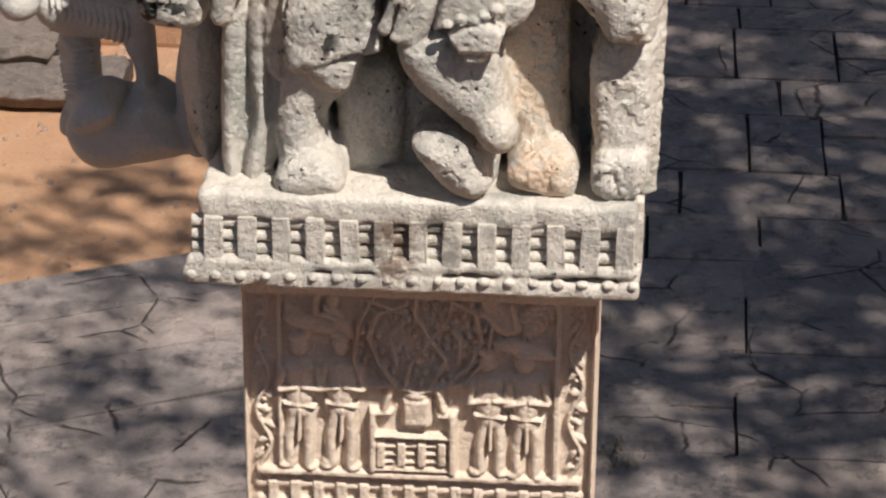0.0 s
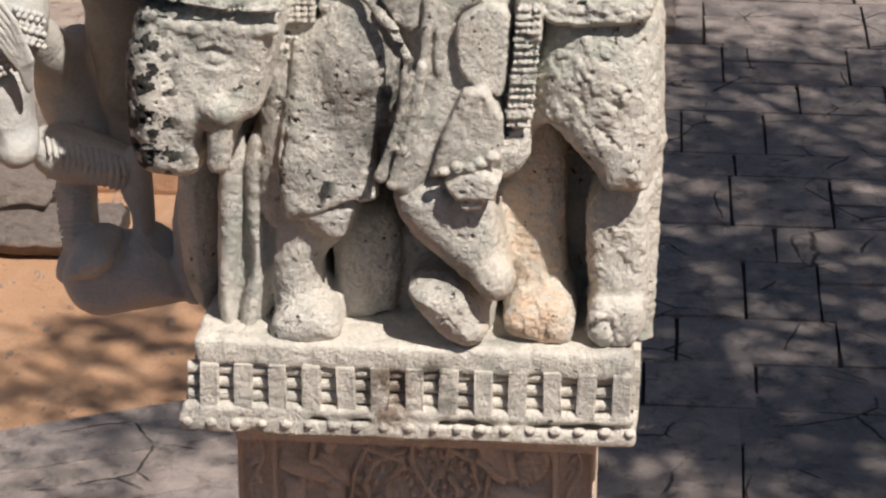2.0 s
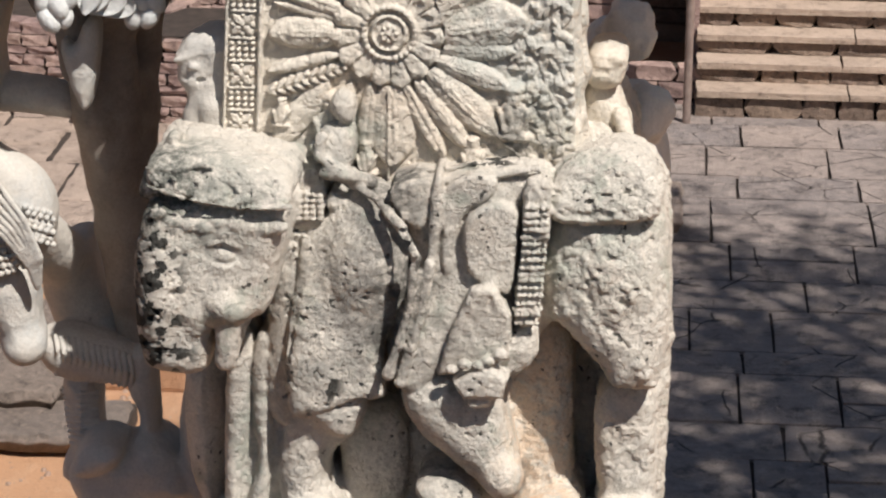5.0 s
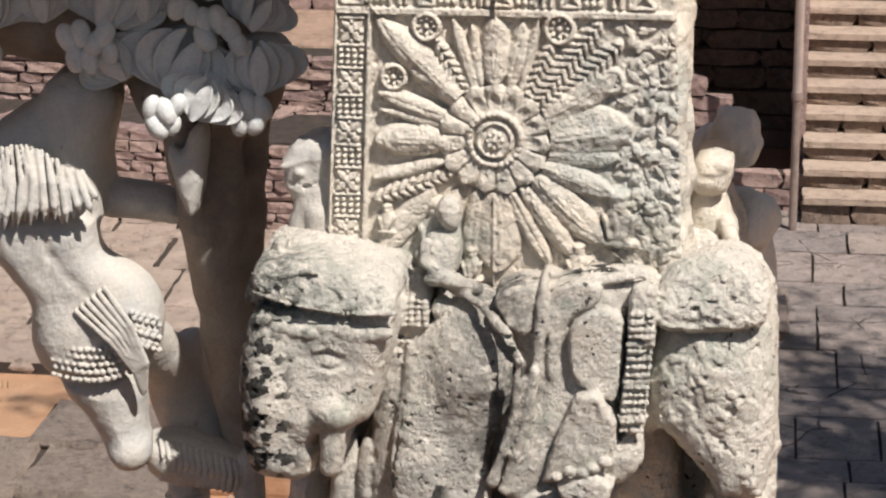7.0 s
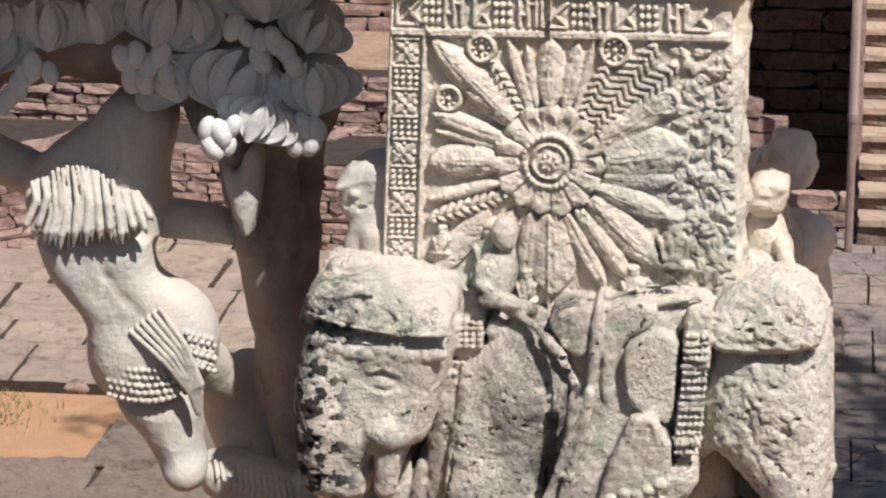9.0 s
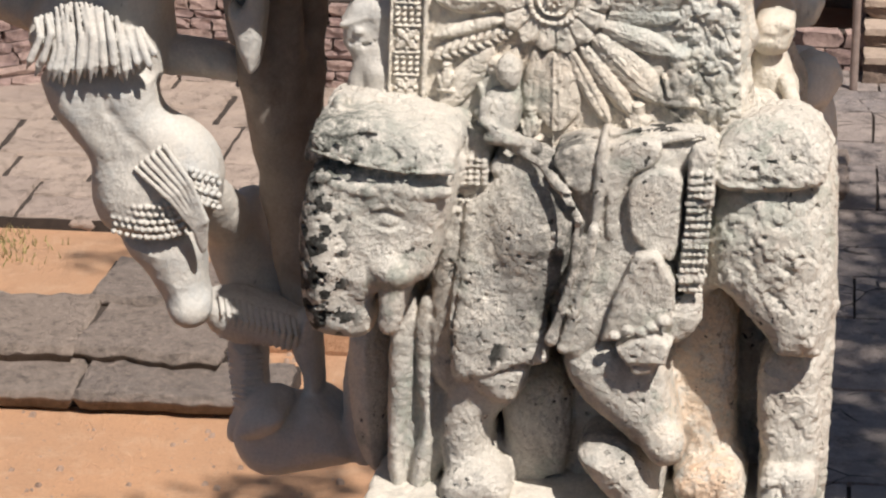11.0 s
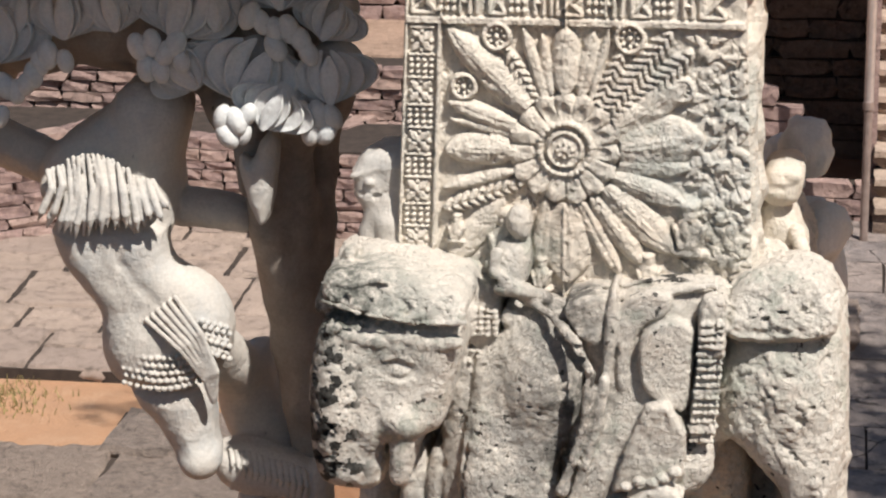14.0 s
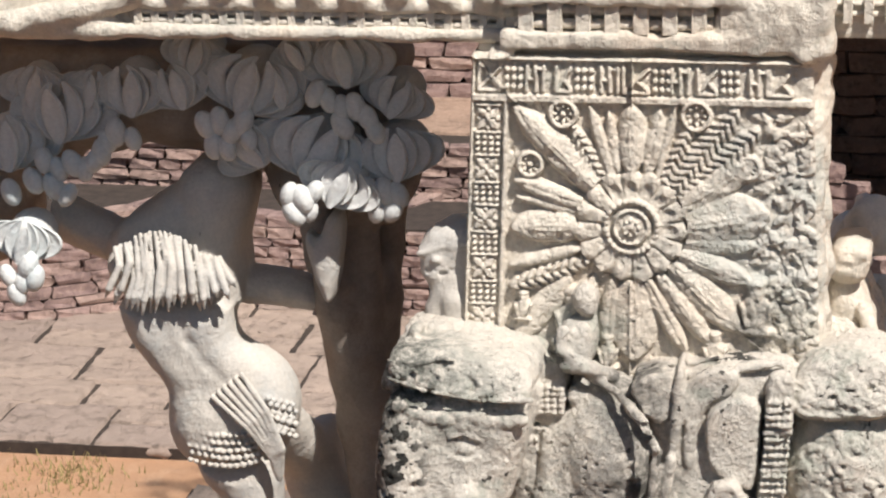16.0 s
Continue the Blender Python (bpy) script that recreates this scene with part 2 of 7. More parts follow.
def weathered_stone(name, fresh, grey, greyness, spots, pits=0.5, lichen=0.0, rust=0.0, stains_and_light=(), blots=()):
    """Old carved sandstone: fresh and grey skin in patches, dark pits and lichen, fine relief."""
    m, t, s = nodes_of(name)
    p = place(t)
    big, mid, fine = grain(t, p, 4.5, 5), grain(t, p, 22, 8, 0.65), grain(t, p, 160, 6, 0.7)
    colour = blend(t, step(t, mid, 0.3, 0.75), fresh, tuple(c * 0.82 for c in fresh))
    colour = blend(t, times(t, step(t, big, 0.62 - greyness * 0.4, 0.78 - greyness * 0.4), step(t, mid, 0.3, 0.6)), colour, grey)
    if rust:
        colour = blend(t, times(t, step(t, grain(t, p, 7, 4), 0.52, 0.7), rust), colour, (0.52, 0.3, 0.15))
    if lichen:
        colour = blend(t, times(t, step(t, grain(t, p, 9, 7, 0.7), 0.55, 0.62), lichen), colour, (0.36, 0.41, 0.33))
    # Set patches of colour: real stains, and some painted light on the elephant.
    for centre, reach, tone, strength in stains_and_light:
        far = t.nodes.new("ShaderNodeVectorMath")
        far.operation = "DISTANCE"
        far.inputs[1].default_value = centre
        t.links.new(p, far.inputs[0])
        patch = times(t, step(t, far.outputs["Value"], reach, reach * 0.45), step(t, grain(t, p, 30, 8, 0.75), 0.40, 0.56))
        colour = blend(t, times(t, patch, strength), colour, tone)
    hole = times(t, step(t, grain(t, p, 75, 3, 0.55), 0.615, 0.66), step(t, grain(t, p, 11, 4), 0.66 - spots * 0.3, 0.74 - spots * 0.3))
    colour = blend(t, times(t, hole, 0.9), colour, (0.035, 0.035, 0.032))
    for centre, reach in blots:
        far = t.nodes.new("ShaderNodeVectorMath")
        far.operation = "DISTANCE"
        far.inputs[1].default_value = centre
        t.links.new(p, far.inputs[0])
        patch = times(t, step(t, far.outputs["Value"], reach, reach * 0.6), step(t, grain(t, p, 36, 3, 0.5), 0.53, 0.555))
        colour = blend(t, times(t, patch, 0.95), colour, (0.022, 0.022, 0.02))
    colour = blend(t, step(t, fine, 0.4, 0.72, 0.0, 0.3), colour, tuple(c * 0.5 for c in grey))
    t.links.new(colour, s.inputs["Base Color"])
    s.inputs["Roughness"].default_value = 0.92
    s.inputs["Specular IOR Level"].default_value = 0.25
    dent = times(t, hole, -1.0)
    bumps(t, s, [(mid, 0.014 * pits, 0.8), (grain(t, p, 70, 5, 0.7), 0.011 * pits, 0.9), (dent, 0.006, 0.8), (fine, 0.0015, 0.6)])
    return m


def rubble(name, tones, bump=0.02, scale=1.0, rough=0.9, streak=1.0, cracks=0.0):
    """Rough natural stone; each piece takes its own tone."""
    m, t, s = nodes_of(name)
    p = place(t)
    pick = add(t, "ShaderNodeObjectInfo").outputs["Random"]
    colour = blend(t, step(t, pick, 0.0, 0.5), tones[0], tones[1])
    colour = blend(t, step(t, pick, 0.5, 1.0), colour, tones[2])
    stretch = add(t, "ShaderNodeMapping")
    stretch.inputs["Scale"].default_value = (1, 1, streak)
    t.links.new(p, stretch.inputs["Vector"])
    q = stretch.outputs[0]
    big, mid, fine = grain(t, q, 2.2 * scale, 5), grain(t, q, 9 * scale, 8, 0.65), grain(t, q, 60 * scale, 6, 0.7)
    colour = blend(t, step(t, big, 0.4, 0.7, 0.0, 0.6), colour, tuple(c * 0.6 for c in tones[1]))
    colour = blend(t, step(t, mid, 0.45, 0.75, 0.0, 0.5), colour, tuple(min(1, c * 1.35) for c in tones[2]))
    colour = blend(t, step(t, fine, 0.4, 0.75, 0.0, 0.4), colour, tuple(c * 0.45 for c in tones[0]))
    mottle = times(t, step(t, grain(t, p, 6 * scale, 9, 0.78), 0.53, 0.60), step(t, big, 0.35, 0.6, 0.15, 0.6))
    colour = blend(t, mottle, colour, tuple(c * 0.42 for c in tones[0]))
    layers = [(mottle, -0.3 * bump, 0.6), (mid, bump, 0.7), (fine, bump * 0.25, 0.6)]
    if cracks:
        wander = add(t, "ShaderNodeTexNoise", Scale=3.0, Detail=5.0)
        t.links.new(p, wander.inputs["Vector"])
        bent = blend(t, 0.1, p, wander.outputs["Color"])
        cell = add(t, "ShaderNodeTexVoronoi", Scale=cracks)
        cell.feature = "DISTANCE_TO_EDGE"
        t.links.new(bent, cell.inputs["Vector"])
        line = times(t, step(t, cell.outputs["Distance"], 0.016, 0.004), step(t, grain(t, p, 1.7, 3), 0.5, 0.56))
        colour = blend(t, times(t, line, 0.85), colour, (0.04, 0.03, 0.025))
        layers.append((times(t, line, -1.0), 0.02, 0.8))
    t.links.new(colour, s.inputs["Base Color"])
    s.inputs["Roughness"].default_value = rough
    bumps(t, s, layers)
    return m


def earth_material():
    m, t, s = nodes_of("red_earth")
    p = place(t)
    big, mid, fine = grain(t, p, 0.5, 6), grain(t, p, 5, 8, 0.7), grain(t, p, 45, 8, 0.75)
    colour = blend(t, step(t, big, 0.35, 0.65), (0.56, 0.31, 0.17), (0.46, 0.27, 0.16))
    colour = blend(t, step(t, mid, 0.5, 0.75, 0.0, 0.6), colour, (0.62, 0.42, 0.28))
    colour = blend(t, step(t, fine, 0.5, 0.75, 0.0, 0.6), colour, (0.27, 0.15, 0.09))
    t.links.new(colour, s.inputs["Base Color"])
    s.inputs["Roughness"].default_value = 0.95
    bumps(t, s, [(mid, 0.05, 0.6), (fine, 0.02, 0.7)])
    return m


def plain(name, colour, rough=0.6, metal=0.0, vary=0.25, scale=30.0):
    m, t, s = nodes_of(name)
    n = grain(t, place(t), scale, 6)
    t.links.new(blend(t, step(t, n, 0.35, 0.7), colour, tuple(c * (1 - vary) for c in colour)), s.inputs["Base Color"])
    s.inputs["Roughness"].default_value, s.inputs["Metallic"].default_value = rough, metal
    return m


# Near-black growth along the harness grooves also paints their crease darkness.
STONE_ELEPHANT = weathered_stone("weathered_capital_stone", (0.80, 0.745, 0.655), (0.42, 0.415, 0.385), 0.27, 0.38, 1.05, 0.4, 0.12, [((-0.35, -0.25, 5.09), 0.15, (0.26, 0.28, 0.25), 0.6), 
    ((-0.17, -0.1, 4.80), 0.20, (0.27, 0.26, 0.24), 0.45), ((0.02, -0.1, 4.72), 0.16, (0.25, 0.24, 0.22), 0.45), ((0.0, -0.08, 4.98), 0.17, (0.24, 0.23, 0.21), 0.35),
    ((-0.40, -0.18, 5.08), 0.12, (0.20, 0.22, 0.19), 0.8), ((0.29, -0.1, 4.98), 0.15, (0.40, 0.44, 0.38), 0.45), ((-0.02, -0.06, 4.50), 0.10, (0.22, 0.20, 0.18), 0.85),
    # Last three patches: warm bounced light on the far hind leg, as colour.
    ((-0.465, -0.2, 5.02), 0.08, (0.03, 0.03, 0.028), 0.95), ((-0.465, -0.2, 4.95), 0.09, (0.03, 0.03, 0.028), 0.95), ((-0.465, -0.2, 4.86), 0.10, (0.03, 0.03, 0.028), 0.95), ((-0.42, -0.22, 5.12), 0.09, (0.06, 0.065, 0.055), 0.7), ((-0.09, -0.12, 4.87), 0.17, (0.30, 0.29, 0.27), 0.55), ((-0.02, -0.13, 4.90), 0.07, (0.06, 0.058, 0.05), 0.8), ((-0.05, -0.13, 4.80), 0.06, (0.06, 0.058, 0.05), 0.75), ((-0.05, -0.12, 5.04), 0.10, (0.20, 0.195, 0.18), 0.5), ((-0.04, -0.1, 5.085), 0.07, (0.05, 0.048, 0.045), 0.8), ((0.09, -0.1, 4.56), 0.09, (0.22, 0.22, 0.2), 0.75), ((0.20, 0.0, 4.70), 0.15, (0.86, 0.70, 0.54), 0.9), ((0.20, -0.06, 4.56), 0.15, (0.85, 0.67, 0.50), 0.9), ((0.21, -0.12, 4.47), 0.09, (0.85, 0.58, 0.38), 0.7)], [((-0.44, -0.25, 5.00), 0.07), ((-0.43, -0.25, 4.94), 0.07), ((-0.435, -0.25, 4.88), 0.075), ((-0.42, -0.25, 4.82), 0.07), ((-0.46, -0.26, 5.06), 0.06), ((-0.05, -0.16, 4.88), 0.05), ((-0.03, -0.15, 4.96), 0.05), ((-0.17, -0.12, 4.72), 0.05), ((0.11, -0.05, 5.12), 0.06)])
STONE_ABACUS = weathered_stone("abacus_stone", (0.82, 0.75, 0.65), (0.44, 0.42, 0.375), 0.3, 0.15, 0.8, 0.1, 0, [((-0.05, -0.14, 4.33), 0.07, (0.25, 0.20, 0.16), 0.8), ((0.07, -0.14, 4.33), 0.05, (0.2, 0.19, 0.17), 0.7), ((0.36, -0.14, 4.38), 0.1, (0.42, 0.4, 0.36), 0.7), ((-0.03, -0.15, 4.36), 0.055, (0.20, 0.14, 0.10), 0.85), ((-0.03, -0.15, 4.30), 0.05, (0.22, 0.15, 0.11), 0.8), ((0.04, -0.15, 4.38), 0.045, (0.16, 0.14, 0.11), 0.85)])
STONE_BLOCK = weathered_stone("block_stone", (0.82, 0.75, 0.64), (0.56, 0.54, 0.49), 0.3, 0.15, 0.8, 0.25, 0.2, [((0.22, -0.03, 5.30), 0.2, (0.50, 0.54, 0.52), 0.5), ((0.17, -0.03, 5.15), 0.08, (0.12, 0.12, 0.11), 0.7), ((-0.13, -0.05, 5.15), 0.08, (0.4, 0.43, 0.38), 0.6)])
STONE_PILLAR = weathered_stone("pillar_stone", (0.84, 0.70, 0.56), (0.55, 0.45, 0.36), 0.15, 0.0, 0.5, 0.0, 0.25)
STONE_FIGURE = weathered_stone("bracket_figure_stone", (0.63, 0.59, 0.53), (0.51, 0.51, 0.49), 0.4, 0.0, 0.3)
# Same stone as the crown, darkened to carry the trunk's shade in its colour.
STONE_TRUNK = weathered_stone("shade_toned_trunk_stone", (0.38, 0.33, 0.28), (0.24, 0.21, 0.19), 0.5, 0.0, 0.3)
STONE_TREE = weathered_stone("carved_tree_stone", (0.75, 0.755, 0.735), (0.60, 0.66, 0.67), 0.5, 0.0, 0.3)
SLATE = rubble("paving_stone", [(0.265, 0.23, 0.22), (0.34, 0.285, 0.26), (0.42, 0.34, 0.295)], 0.06, 1.4, cracks=1.9)
FLAG = rubble("flagstone", [(0.45, 0.35, 0.285), (0.54, 0.42, 0.34), (0.36, 0.28, 0.24)], 0.06, 1.6)
DARK_FLAG = rubble("dark_flagstone", [(0.27, 0.22, 0.19), (0.36, 0.285, 0.235), (0.44, 0.34, 0.27)], 0.10, 2.6)
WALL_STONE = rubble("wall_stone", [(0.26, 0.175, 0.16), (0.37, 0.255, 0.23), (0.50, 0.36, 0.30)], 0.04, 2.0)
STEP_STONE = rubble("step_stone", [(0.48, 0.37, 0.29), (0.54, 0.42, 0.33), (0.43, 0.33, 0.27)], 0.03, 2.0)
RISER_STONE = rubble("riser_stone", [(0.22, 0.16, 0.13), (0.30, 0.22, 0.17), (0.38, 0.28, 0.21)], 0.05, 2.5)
EARTH = earth_material()
JOINT = plain("joint_soil", (0.055, 0.04, 0.032), 0.95, 0, 0.5, 12)
PIPE = plain("dull_metal_pipe", (0.42, 0.33, 0.29), 0.45, 0.5, 0.3, 12)
PIPE_BRIGHT = plain("bright_metal_pipe", (0.66, 0.58, 0.54), 0.35, 0.6, 0.2, 12)
LEAF = plain("tree_leaf", (0.07, 0.11, 0.03), 0.6, 0, 0.5, 3)
BARK = plain("bark", (0.16, 0.12, 0.09), 0.9, 0, 0.5, 18)
GRASS = plain("dry_grass", (0.33, 0.27, 0.11), 0.8, 0, 0.5, 14)

# ---- setting ----
bm = bmesh.new()
bmesh.ops.create_grid(bm, x_segments=2, y_segments=2, size=500)
tagged(part("ground", bm, EARTH), "bare reddish earth with grit and small stones", "ground", kind="structure")
# Added behind the eye, never in view; bounces warm light onto the gateway.
tagged(box("terrace", -25, 25, -40, -5.4, 0, 4.95, WALL_STONE, bevel=0.05), "unseen stone terrace added behind the viewpoint", "terrace", kind="structure")

rng = random.Random(7)
SOIL = rubble("dusty_soil", [(0.40, 0.27, 0.20), (0.43, 0.30, 0.22), (0.46, 0.33, 0.25)], 0.05, 1.5)


def chunk_mesh(name, seed, wobble, flat=1.0):
    """A unit stone: a cube with broken corners, two by two quads on each side."""
    r = random.Random(seed)
    bm = bmesh.new()
    bmesh.ops.create_cube(bm, size=1)
    bmesh.ops.subdivide_edges(bm, edges=bm.edges[:], cuts=1, use_grid_fill=True)
    for v in bm.verts:
        corner = sum(abs(c) > 0.4 for c in v.co)
        v.co *= 1 - (0.06 if wobble > 0.02 else 0.004) * (corner == 3) - (0.02 if wobble > 0.02 else 0.0) * (corner == 2)
        v.co += Vector((r.uniform(-wobble, wobble), r.uniform(-wobble, wobble), r.uniform(-wobble, wobble) * flat))
    me = bpy.data.meshes.new(name)
    bm.to_mesh(me)
    bm.free()
    return me


CHUNKS = [chunk_mesh("wall_stone", i, 0.07) for i in range(9)]
for me in CHUNKS:
    me.materials.append(WALL_STONE)
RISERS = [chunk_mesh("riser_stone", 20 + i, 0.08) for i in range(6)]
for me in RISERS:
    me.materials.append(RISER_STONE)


def piece(name, me, parent, m):
    ob = new(name, me)
    ob.parent = parent
    ob.matrix_basis = m
    return ob


def sized(x, y, z, sx, sy, sz, turn=0.0):
    return Matrix.Translation((x, y, z)) @ Matrix.Rotation(turn, 4, "Z") @ Matrix.Diagonal((sx, sy, sz, 1))


def dry_wall(name, label, x0, x1, y, z0, z1, course, length, depth, seed, meshes=CHUNKS):
    r = random.Random(seed)
    core = box(name, x0, x1, y + 0.06, y + depth, z0, z1 - 0.02, JOINT)
    tagged(core, label, "wall", kind="structure")
    z = z0
    while z < z1 - 0.03:
        h = course * r.uniform(0.75, 1.3)
        x = x0 - r.uniform(0, length)
        while x < x1:
            w = length * r.uniform(0.5, 1.7)
            d = 0.16 + r.uniform(-0.03, 0.03)
            piece("stone", r.choice(meshes), core, sized(x + w / 2, y + d / 2 - r.uniform(0, 0.035), z + h / 2, w * 1.0, d, h * 1.0, r.uniform(-0.03, 0.03)))
            x += w + 0.016
        z += h + 0.011
    return core


def round_wall(name, label, cx, cy, radius, z0, z1, course, length, seed, shrink=0.0):
    r = random.Random(seed)
    bm = bmesh.new()
    bmesh.ops.create_cone(bm, cap_ends=True, segments=40, radius1=radius - 0.06, radius2=radius - 0.06 - shrink, depth=z1 - z0 - 0.02, matrix=Matrix.Translation((cx, cy, (z0 + z1) / 2)))
    core = tagged(part(name, bm, JOINT), label, "wall", kind="structure")
    z = z0
    while z < z1 - 0.03:
        h = course * r.uniform(0.8, 1.25)
        rr = radius - shrink * (z - z0) / (z1 - z0)
        a = math.pi + r.uniform(0, 0.1)
        while a < 2 * math.pi:
            w = length * r.uniform(0.6, 1.6)
            mid = a + w / rr / 2
            piece("stone", r.choice(CHUNKS), core, sized(cx + (rr - 0.07) * math.cos(mid), cy + (rr - 0.07) * math.sin(mid), z + h / 2, w, 0.18, h, mid + math.pi / 2))
            a += (w + 0.012) / rr
        z += h + 0.006
    return core


SLABS = [chunk_mesh("slab", 40 + i, 0.006, 0.5) for i in range(8)]
for me in SLABS:
    me.materials.append(SLATE)
FLAGS = [chunk_mesh("flag", 60 + i, 0.018, 1.0) for i in range(8)]
for me in FLAGS:
    me.materials.append(FLAG)


def slab_field(name, label, x0, x1, y0, y1, top, thick, rows, widths, meshes, seed, base, gap=0.02, uneven=0.006):
    """Courses of slabs side by side over a bed of soil."""
    r = random.Random(seed)
    bed = tagged(box(name, x0, x1, y0, y1, base, top - 0.025, JOINT), label, "paving", kind="structure")
    y = y0
    while y < y1 - 0.1:
        d = min(r.uniform(*rows), y1 - y)
        x = x0 - r.uniform(0, 0.4)
        while x < x1:
            w = r.uniform(*widths)
            lift = r.uniform(-uneven, uneven)
            if r.random() < 0.3 and d > 0.6:
                cut = d * r.uniform(0.35, 0.65)
                piece("slab", r.choice(meshes), bed, sized(x + w / 2, y + cut / 2, top - thick / 2 + lift, w - gap, cut - gap, thick, r.uniform(-0.012, 0.012)))
                piece("slab", r.choice(meshes), bed, sized(x + w / 2, y + cut + (d - cut) / 2, top - thick / 2 - lift, w - gap, d - cut - gap, thick, r.uniform(-0.012, 0.012)))
            else:
                piece("slab", r.choice(meshes), bed, sized(x + w / 2, y + d / 2, top - thick / 2 + lift, w - gap, d - gap, thick, r.uniform(-0.012, 0.012)))
            x += w
        y += d
    return bed


slab_field("paving", "dark grey stone slabs laid in courses, dappled with tree shade", -0.55, 3.6, 5.2, 17.55, 0.05, 0.09, (0.35, 1.0), (0.4, 1.2), SLABS, 3, -0.02, 0.019)
# older slabs beside the gateway foot, running at a slant
bed = slab_field("old_paving", "large worn stone slabs beside the red earth", 0, 5.2, 0, 3.6, 0.05, 0.09, (0.5, 0.95), (0.9, 1.9), SLABS, 5, -0.02, 0.012)
bed.matrix_basis = Matrix.Translation((-3.95, 3.45, 0)) @ Matrix.Rotation(radians(26.0), 4, "Z")

# low slab steps to the raised floor
def broken_slab(name, seed, rag, top):
    """A unit slab with a ragged outline and an uneven top."""
    r = random.Random(seed)
    n, m = 14, 6
    side = {}
    for key in ("w", "e", "s", "n"):
        walk_, line = 0.0, []
        for _ in range(n + 1):
            walk_ = walk_ * 0.8 + r.uniform(-rag, rag) * 0.4
            line.append(walk_)
        side[key] = line
    verts, quads = [], []
    for layer in (0.5, 0.1, -0.5):
        inset = {0.5: 0.97, 0.1: 1.0, -0.5: 0.93}[layer]
        for j in range(m + 1):
            for i in range(n + 1):
                u, v = i / n, j / m
                x = (u - 0.5) * inset + side["w"][j] * 0.35 * (1 - u) + side["e"][j] * 0.35 * u
                y = (v - 0.5) * inset + side["s"][i] * (1 - v) + side["n"][i] * v
                verts.append((x, y, layer + (r.uniform(-top, top) if layer > 0 else 0)))
    row, size = n + 1, (n + 1) * (m + 1)
    for j in range(m):
        for i in range(n):
            a = j * row + i
            quads += [(a, a + 1, a + row + 1, a + row), (2 * size + a, 2 * size + a + row, 2 * size + a + row + 1, 2 * size + a + 1)]
    rim = [i for i in range(n)] + [j * row + n for j in range(m)] + [m * row + i for i in range(n, 0, -1)] + [j * row for j in range(m, 0, -1)]
    for a, c in zip(rim, rim[1:] + rim[:1]):
        for base in (0, size):
            quads.append((base + c, base + a, base + size + a, base + size + c))
    return mesh_of(name, verts, quads)


STEPS = [broken_slab("step_slab", 80 + i, 0.08, 0.10) for i in range(5)]
for me in STEPS:
    me.materials.append(DARK_FLAG)
for x0, x1, y0, y1, z0, z1, n, seed in ((-6.2, -2.55, 10.2, 10.85, 0.03, 0.14, 3, 1), (-6.6, -2.95, 10.62, 11.5, 0.12, 0.24, 4, 2), (-3.95, -2.6, 11.35, 12.1, 0.17, 0.28, 1, 4)):
    r = random.Random(seed)
    low = tagged(box("stone_step", x0, x1, y0 + 0.16, y1, -0.02, z1 - 0.03, JOINT), "low step of long grey stone slabs with broken edges", "step", kind="structure")
    x = x0
    for i in range(n):
        w = (x1 - x0) / n
        piece("slab", r.choice(STEPS), low, sized(x + w / 2, (y0 + y1) / 2 + r.uniform(-0.05, 0.05), (z0 + z1) / 2 + r.uniform(-0.012, 0.012), w - 0.01, (y1 - y0) * r.uniform(0.88, 1.05), z1 - z0, r.uniform(-0.07, 0.07)))
        x += w
piece_bed = box("earth_shelf", -9.0, -0.6, 11.3, 15.0, -0.02, 0.20, EARTH, bevel=0.05)
tagged(piece_bed, "raised shelf of red earth behind the steps", "ground", kind="structure")
RAGGED = [broken_slab("flagstone", 120 + i, 0.08, 0.05) for i in range(6)]
for me in RAGGED:
    me.materials.append(FLAG)
slab_field("raised_floor", "irregular flagstones of the raised floor", -9.0, -0.6, 12.75, 17.2, 0.30, 0.14, (0.45, 1.0), (0.5, 1.5), RAGGED, 9, 0.0, 0.02, 0.016)
round_wall("round_plinth", "low round plinth of thin stacked stones", -6.55, 17.0, 1.75, 0.3, 0.98, 0.068, 0.22, 11, 0.12)
round_wall("round_plinth", "low round plinth of thin stacked stones", -4.15, 17.1, 1.15, 0.3, 0.98, 0.068, 0.2, 12, 0.1)
dry_wall("low_wall", "low dry wall of reddish stones", -3.7, -0.55, 15.75, 0.3, 0.98, 0.07, 0.2, 0.9, 13)
dry_wall("retaining_wall", "purplish dry stone retaining wall", -8.0, -0.9, 16.85, 0.72, 1.32, 0.066, 0.22, 0.6, 14)
tagged(box("upper_terrace", -11, -0.55, 17.4, 18.7, 0.0, 1.33, SOIL, bevel=0.04), "strip of earth above the retaining wall", "ground", kind="structure")
dry_wall("upper_wall", "rough upper stone wall with plants along its top", -9, -0.9, 18.65, 1.3, 2.5, 0.11, 0.32, 0.8, 15)

# stairs, shaded recess beside them
stair = tagged(new("staircase"), "straight stone staircase with worn pale treads", "stairs", kind="structure")
